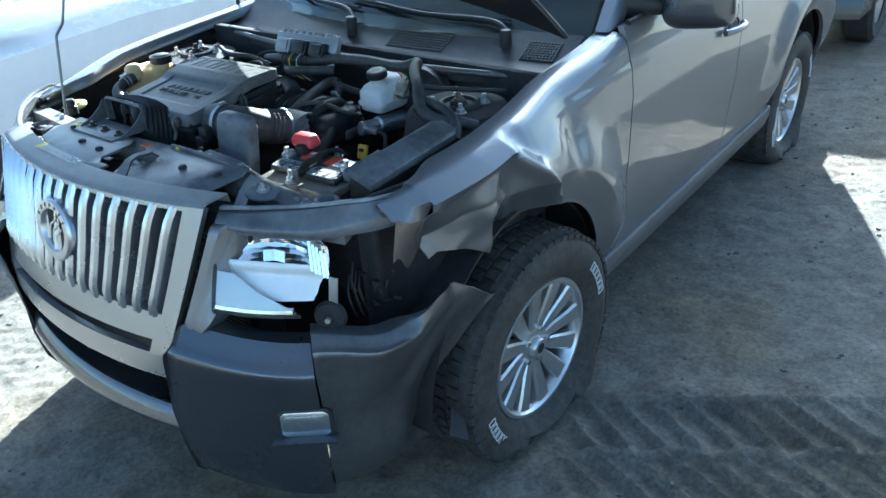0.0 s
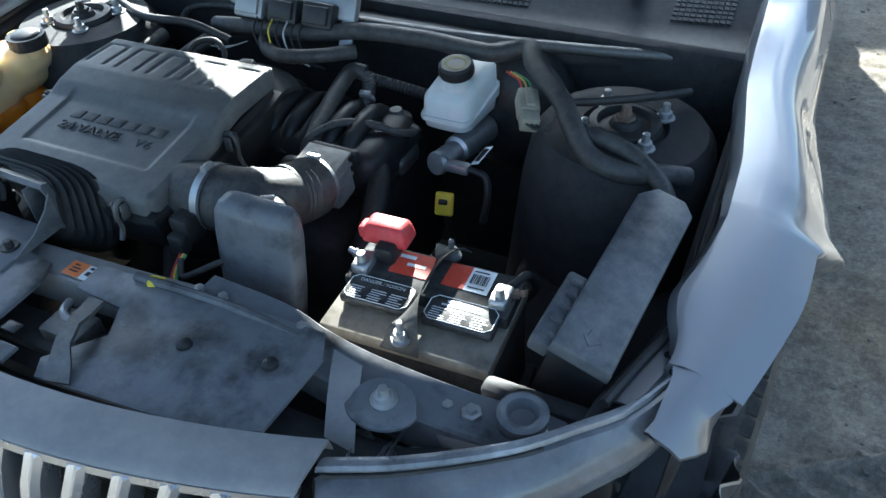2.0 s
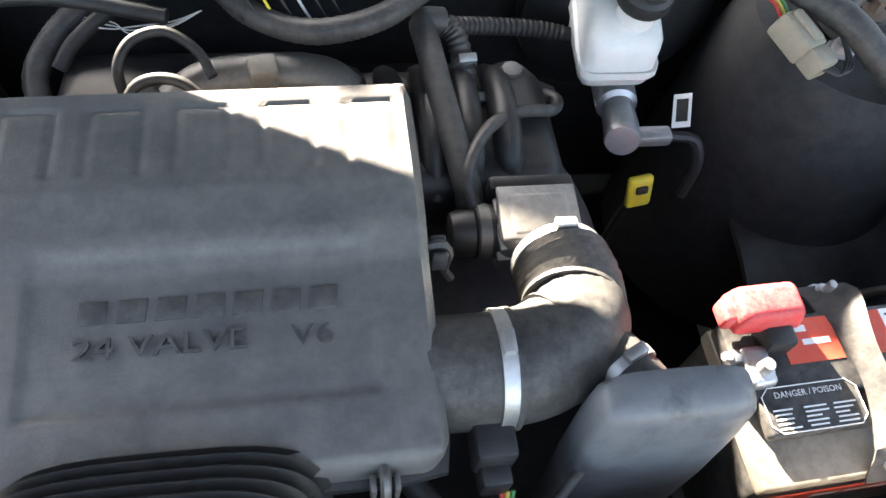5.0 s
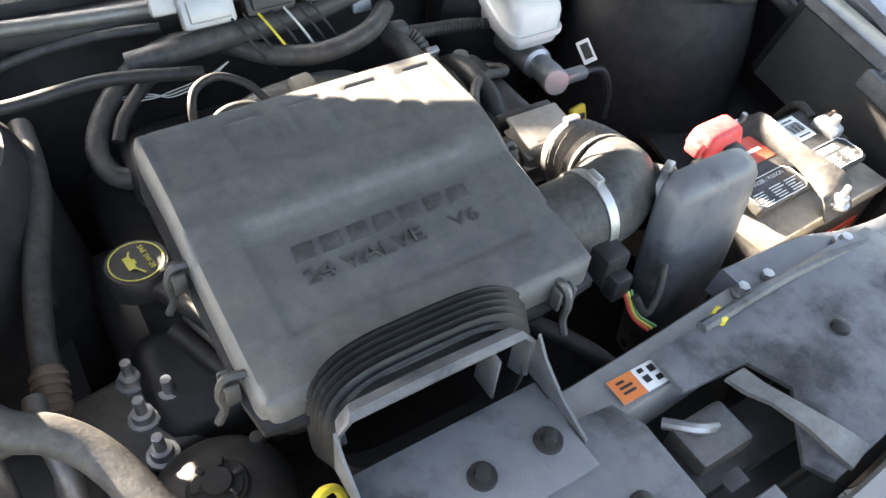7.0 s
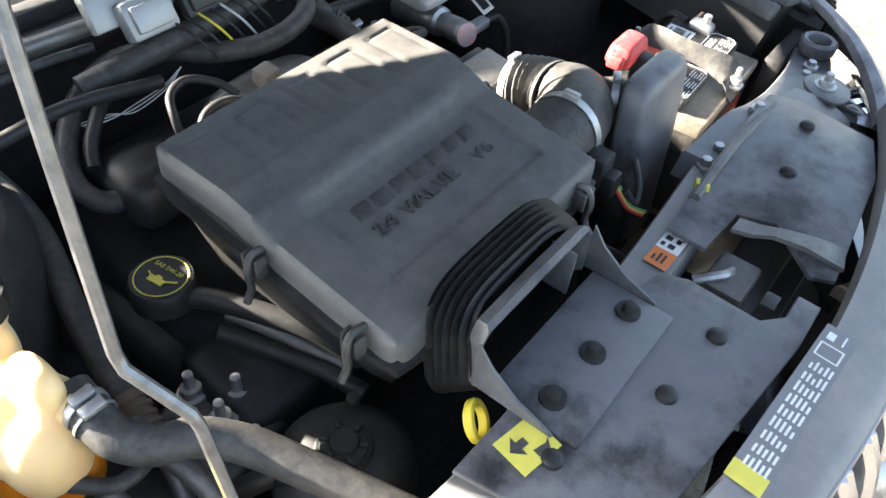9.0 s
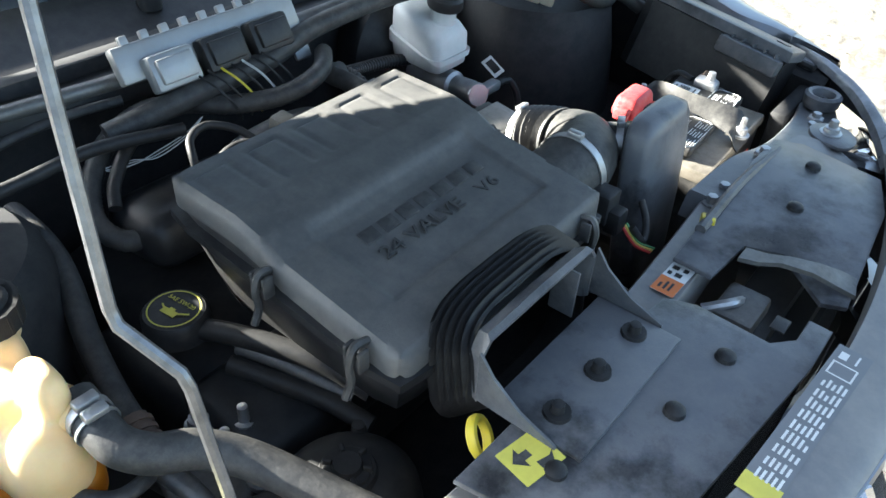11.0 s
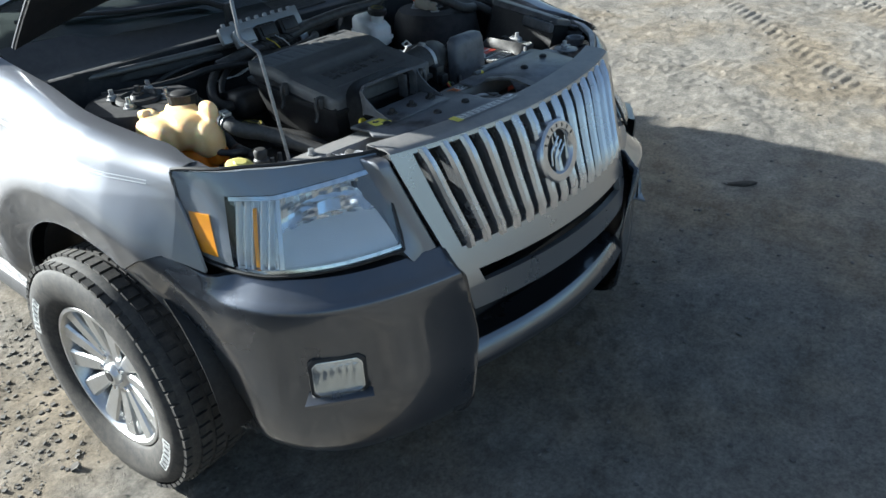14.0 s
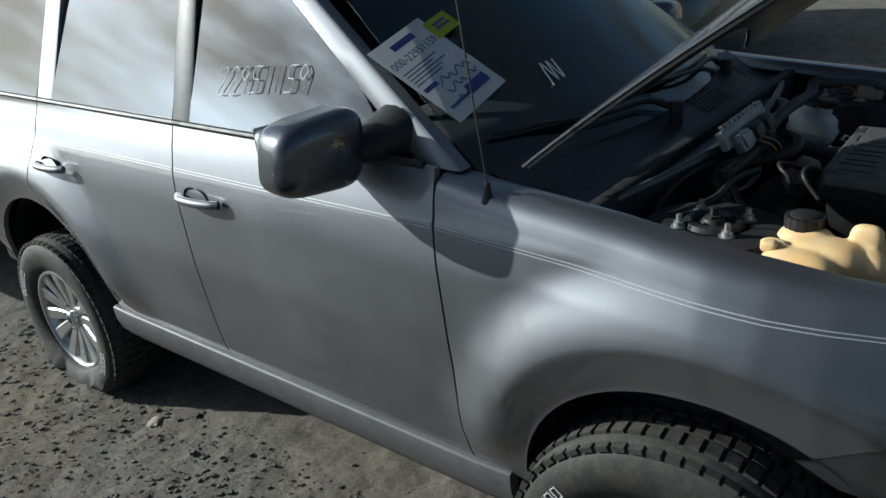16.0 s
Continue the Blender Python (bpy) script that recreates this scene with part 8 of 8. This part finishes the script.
# ---- other vehicles in the yard ----
def parked_car(name, m, paint, label, length=4.6, height=1.45, w=0.9):
    """A plain saloon or van shape: body, cabin glass, wheels."""
    ob = empty(name, m)
    tagged(ob, label, "car", kind="")
    prof = [(-0.50, 0.32), (-0.495, 0.60), (-0.47, 0.72), (-0.25, 0.92), (-0.02, 1.0), (0.38, 1.0), (0.48, 0.92), (0.50, 0.65), (0.50, 0.32)]
    P = []
    for u in spread(-1, 1, 15):
        k = 1 - 0.10 * abs(u) ** 4
        P.append([(u * w, y * length * (1 - 0.05 * abs(u) ** 3), 0.25 + (z - 0.25) * k * (height * 0.66)) for y, z in prof])
    b = grid(P)
    for q in (P[0], P[-1]):
        try:
            b.faces.new([b.verts.new(p) for p in q])
        except ValueError:
            pass
    bmesh.ops.remove_doubles(b, verts=b.verts, dist=1e-4)
    bmesh.ops.recalc_face_normals(b, faces=b.faces)
    part("body", b, paint, ob)
    z0 = 0.25 + 0.72 * height * 0.66
    P = [[(u * w * (0.93 - 0.22 * t), y, z) for u in spread(-1, 1, 9)] for y, z, t in ((-0.24 * length, z0, 0), (-0.08 * length, height - 0.03, 1), (0.05 * length, height, 1), (0.28 * length, height - 0.03, 1), (0.40 * length, z0, 0))]
    part("cabin_glass", grid(P, caps=False), M_GLASS, ob)
    P = [[(u * w * 0.72, y, z) for u in spread(-1, 1, 9)] for y, z in ((-0.09 * length, height - 0.02), (0.05 * length, height + 0.01), (0.29 * length, height - 0.02))]
    part("roof", shell(P, (0, 0, -1), 0.03), paint, ob)
    for sx in (-1, 1):
        for y in (-0.31 * length, 0.29 * length):
            q = Matrix.Translation((sx * (w - 0.10), y, 0.33)) @ pose(0, 0, 0, 0, 90, 0)
            tyre = part("wheel", lathe([(0.20, 0.10), (0.30, 0.11), (0.33, 0.08), (0.33, -0.08), (0.30, -0.11), (0.20, -0.10)], 32, q, True), M_TYRE, ob)
            part("wheel_rim", lathe([(0.0, 0.07), (0.08, 0.085), (0.20, 0.09), (0.20, -0.09), (0.08, -0.085), (0.0, -0.07)], 32, q), M_ALLOY, tyre)
    return ob


M_WHITEPAINT = mat("white_paint", (0.72, 0.73, 0.74), 0.25, 0.0, (0.65, 0.65, 0.65), 4, 0.5, coat=0.6)
M_BLACKPAINT = mat("black_paint", (0.02, 0.02, 0.022), 0.25, 0.0, (0.03, 0.03, 0.03), 4, 0.5, coat=0.6)
M_BLUEPAINT = mat("blue_paint", (0.03, 0.08, 0.35), 0.3, 0.2, (0.04, 0.1, 0.4), 4, 0.5, coat=0.6)


parked_car("white_car", pose(-3.62, 1.25, 0, 0, 0, 0), M_WHITEPAINT, "white saloon car parked alongside on the dirt")
parked_car("dark_car", pose(-0.10, 6.55, 0, 0, 0, 1), M_BLACKPAINT, "dark car parked behind on the dirt", 4.5, 1.62)
parked_car("dark_van", pose(5.05, 4.35, 0, 0, 0, 3), M_BLACKPAINT, "tall dark van parked on the shaded dirt", 4.9, 1.95, 0.95)
parked_car("blue_car", pose(-6.3, 4.4, 0, 0, 0, 0), M_BLUEPAINT, "blue car parked behind the white one")


def bare_tree(name, m, height, seed, label):
    """A leafless tree: a tapered trunk that forks into limbs and twigs."""
    rng = random.Random(seed)
    ob = empty(name, m)
    tagged(ob, label, "tree")
    wood, twigs = bmesh.new(), bmesh.new()

    def grow(p, d, length, r, level):
        q = p + d * length
        mid = p.lerp(q, 0.5) + Vector((rng.uniform(-1, 1), rng.uniform(-1, 1), 0)) * length * 0.06
        bm = tube([p, mid, q], lambda t: r * (1 - 0.45 * t), 6 if level < 2 else 4, 3)
        add(wood if level < 2 else twigs, bm)
        if level == 5:
            return
        for k in range(3 if level < 4 else 2):
            nd = (d + Vector((rng.uniform(-1, 1), rng.uniform(-1, 1), rng.uniform(-0.2, 0.7))) * 0.62).normalized()
            grow(p.lerp(q, rng.uniform(0.6, 1.0)), nd, length * rng.uniform(0.55, 0.75), r * 0.5, level + 1)
    grow(Vector((0, 0, 0)), Vector((0.03, 0, 1)).normalized(), height * 0.36, height * 0.022, 0)
    part("trunk", wood, M_BARK, ob)
    tagged(part("crown", twigs, M_BARK, ob), kind="stuff")
    return ob


M_BARK = mat("bark", (0.10, 0.085, 0.07), 0.9, 0, (0.06, 0.05, 0.045), 6, 0.8, bump=0.6, bump_scale=40)
bare_tree("bare_tree", pose(-24, 38, 0), 10, 3, "leafless tree at the edge of the yard")
bare_tree("bare_tree", pose(-34, 36, 0), 8, 8, "leafless tree at the edge of the yard")
# far low woods all round
wood_v, wood_f = [], []
rng = random.Random(9)
N = 240
for k in range(N):
    a = 2 * math.pi * k / N
    r = 150 + 14 * math.sin(5 * a)
    h = 4.0 + 2.5 * noise.noise(Vector((math.cos(a) * 9, math.sin(a) * 9, 0))) + rng.uniform(0, 1.6)
    wood_v += [(r * math.cos(a), r * math.sin(a), -0.5), ((r + 3) * math.cos(a), (r + 3) * math.sin(a), h), ((r + 12) * math.cos(a), (r + 12) * math.sin(a), -0.5)]
for k in range(N):
    j = (k + 1) % N
    wood_f += [(3 * k, 3 * j, 3 * j + 1, 3 * k + 1), (3 * k + 1, 3 * j + 1, 3 * j + 2, 3 * k + 2)]
wm_ = bpy.data.meshes.new("far_woods")
wm_.from_pydata(wood_v, [], wood_f)
wm_.materials.append(mat("winter_woods", (0.07, 0.065, 0.055), 1.0, 0, (0.04, 0.045, 0.04), 0.15, 0.9))
tagged(new("far_woods", wm_), "low grey winter woods along the horizon", "woods", kind="stuff")

# ---- litter on the dirt ----
M_CLOD = mat("dark_clod", (0.045, 0.040, 0.034), 0.95, 0, (0.08, 0.07, 0.058), 40, 0.8, bump=0.6, bump_scale=120)
M_PALE = mat("pale_stone", (0.34, 0.31, 0.26), 0.8, 0, (0.24, 0.22, 0.19), 30, 0.7, bump=0.3)


def lump(name, x, y, size, material, label, category, seed, turn=0.0):
    """A rough stone, clod or strip of bark lying on the ground."""
    bm = bmesh.new()
    bmesh.ops.create_icosphere(bm, subdivisions=3, radius=1)
    for v in bm.verts:
        q = v.co.copy()
        v.co = q * (1 + 0.35 * noise.noise(q * 1.7 + Vector((seed, 0, 0))) + 0.15 * noise.noise(q * 5 + Vector((0, seed, 0))))
        v.co = Vector((v.co.x * size[0], v.co.y * size[1], v.co.z * size[2]))
    ob = part(name, bm, material, None, "", 30)
    ob.matrix_basis = pose(x, y, ground_height(x, y) + size[2] * 0.5, 0, 0, turn)
    tagged(ob, label, category)


lump("bark_strip", 1.73, -0.747, (0.075, 0.016, 0.012), M_CLOD, "dark curled strip of bark on the dirt", "bark", 3, -55)
lump("dirt_clod", -0.765, 0.648, (0.034, 0.028, 0.018), M_CLOD, "dark crumbled clod beside the front tyre", "clod", 8, 20)
lump("dirt_clod", -0.80, 0.71, (0.022, 0.018, 0.012), M_CLOD, "dark crumbled clod beside the front tyre", "clod", 11, 70)
lump("dirt_clod", -1.167, 0.593, (0.045, 0.030, 0.012), M_CLOD, "dark flat clod on the dirt", "clod", 15, 10)
lump("flat_stone", -0.90, 2.10, (0.034, 0.026, 0.008), M_PALE, "pale flat stone on the dirt", "stone", 21, 30)
lump("flat_stone", -1.198, 1.417, (0.018, 0.015, 0.007), M_PALE, "small pale flat stone on the dirt", "stone", 25, 0)
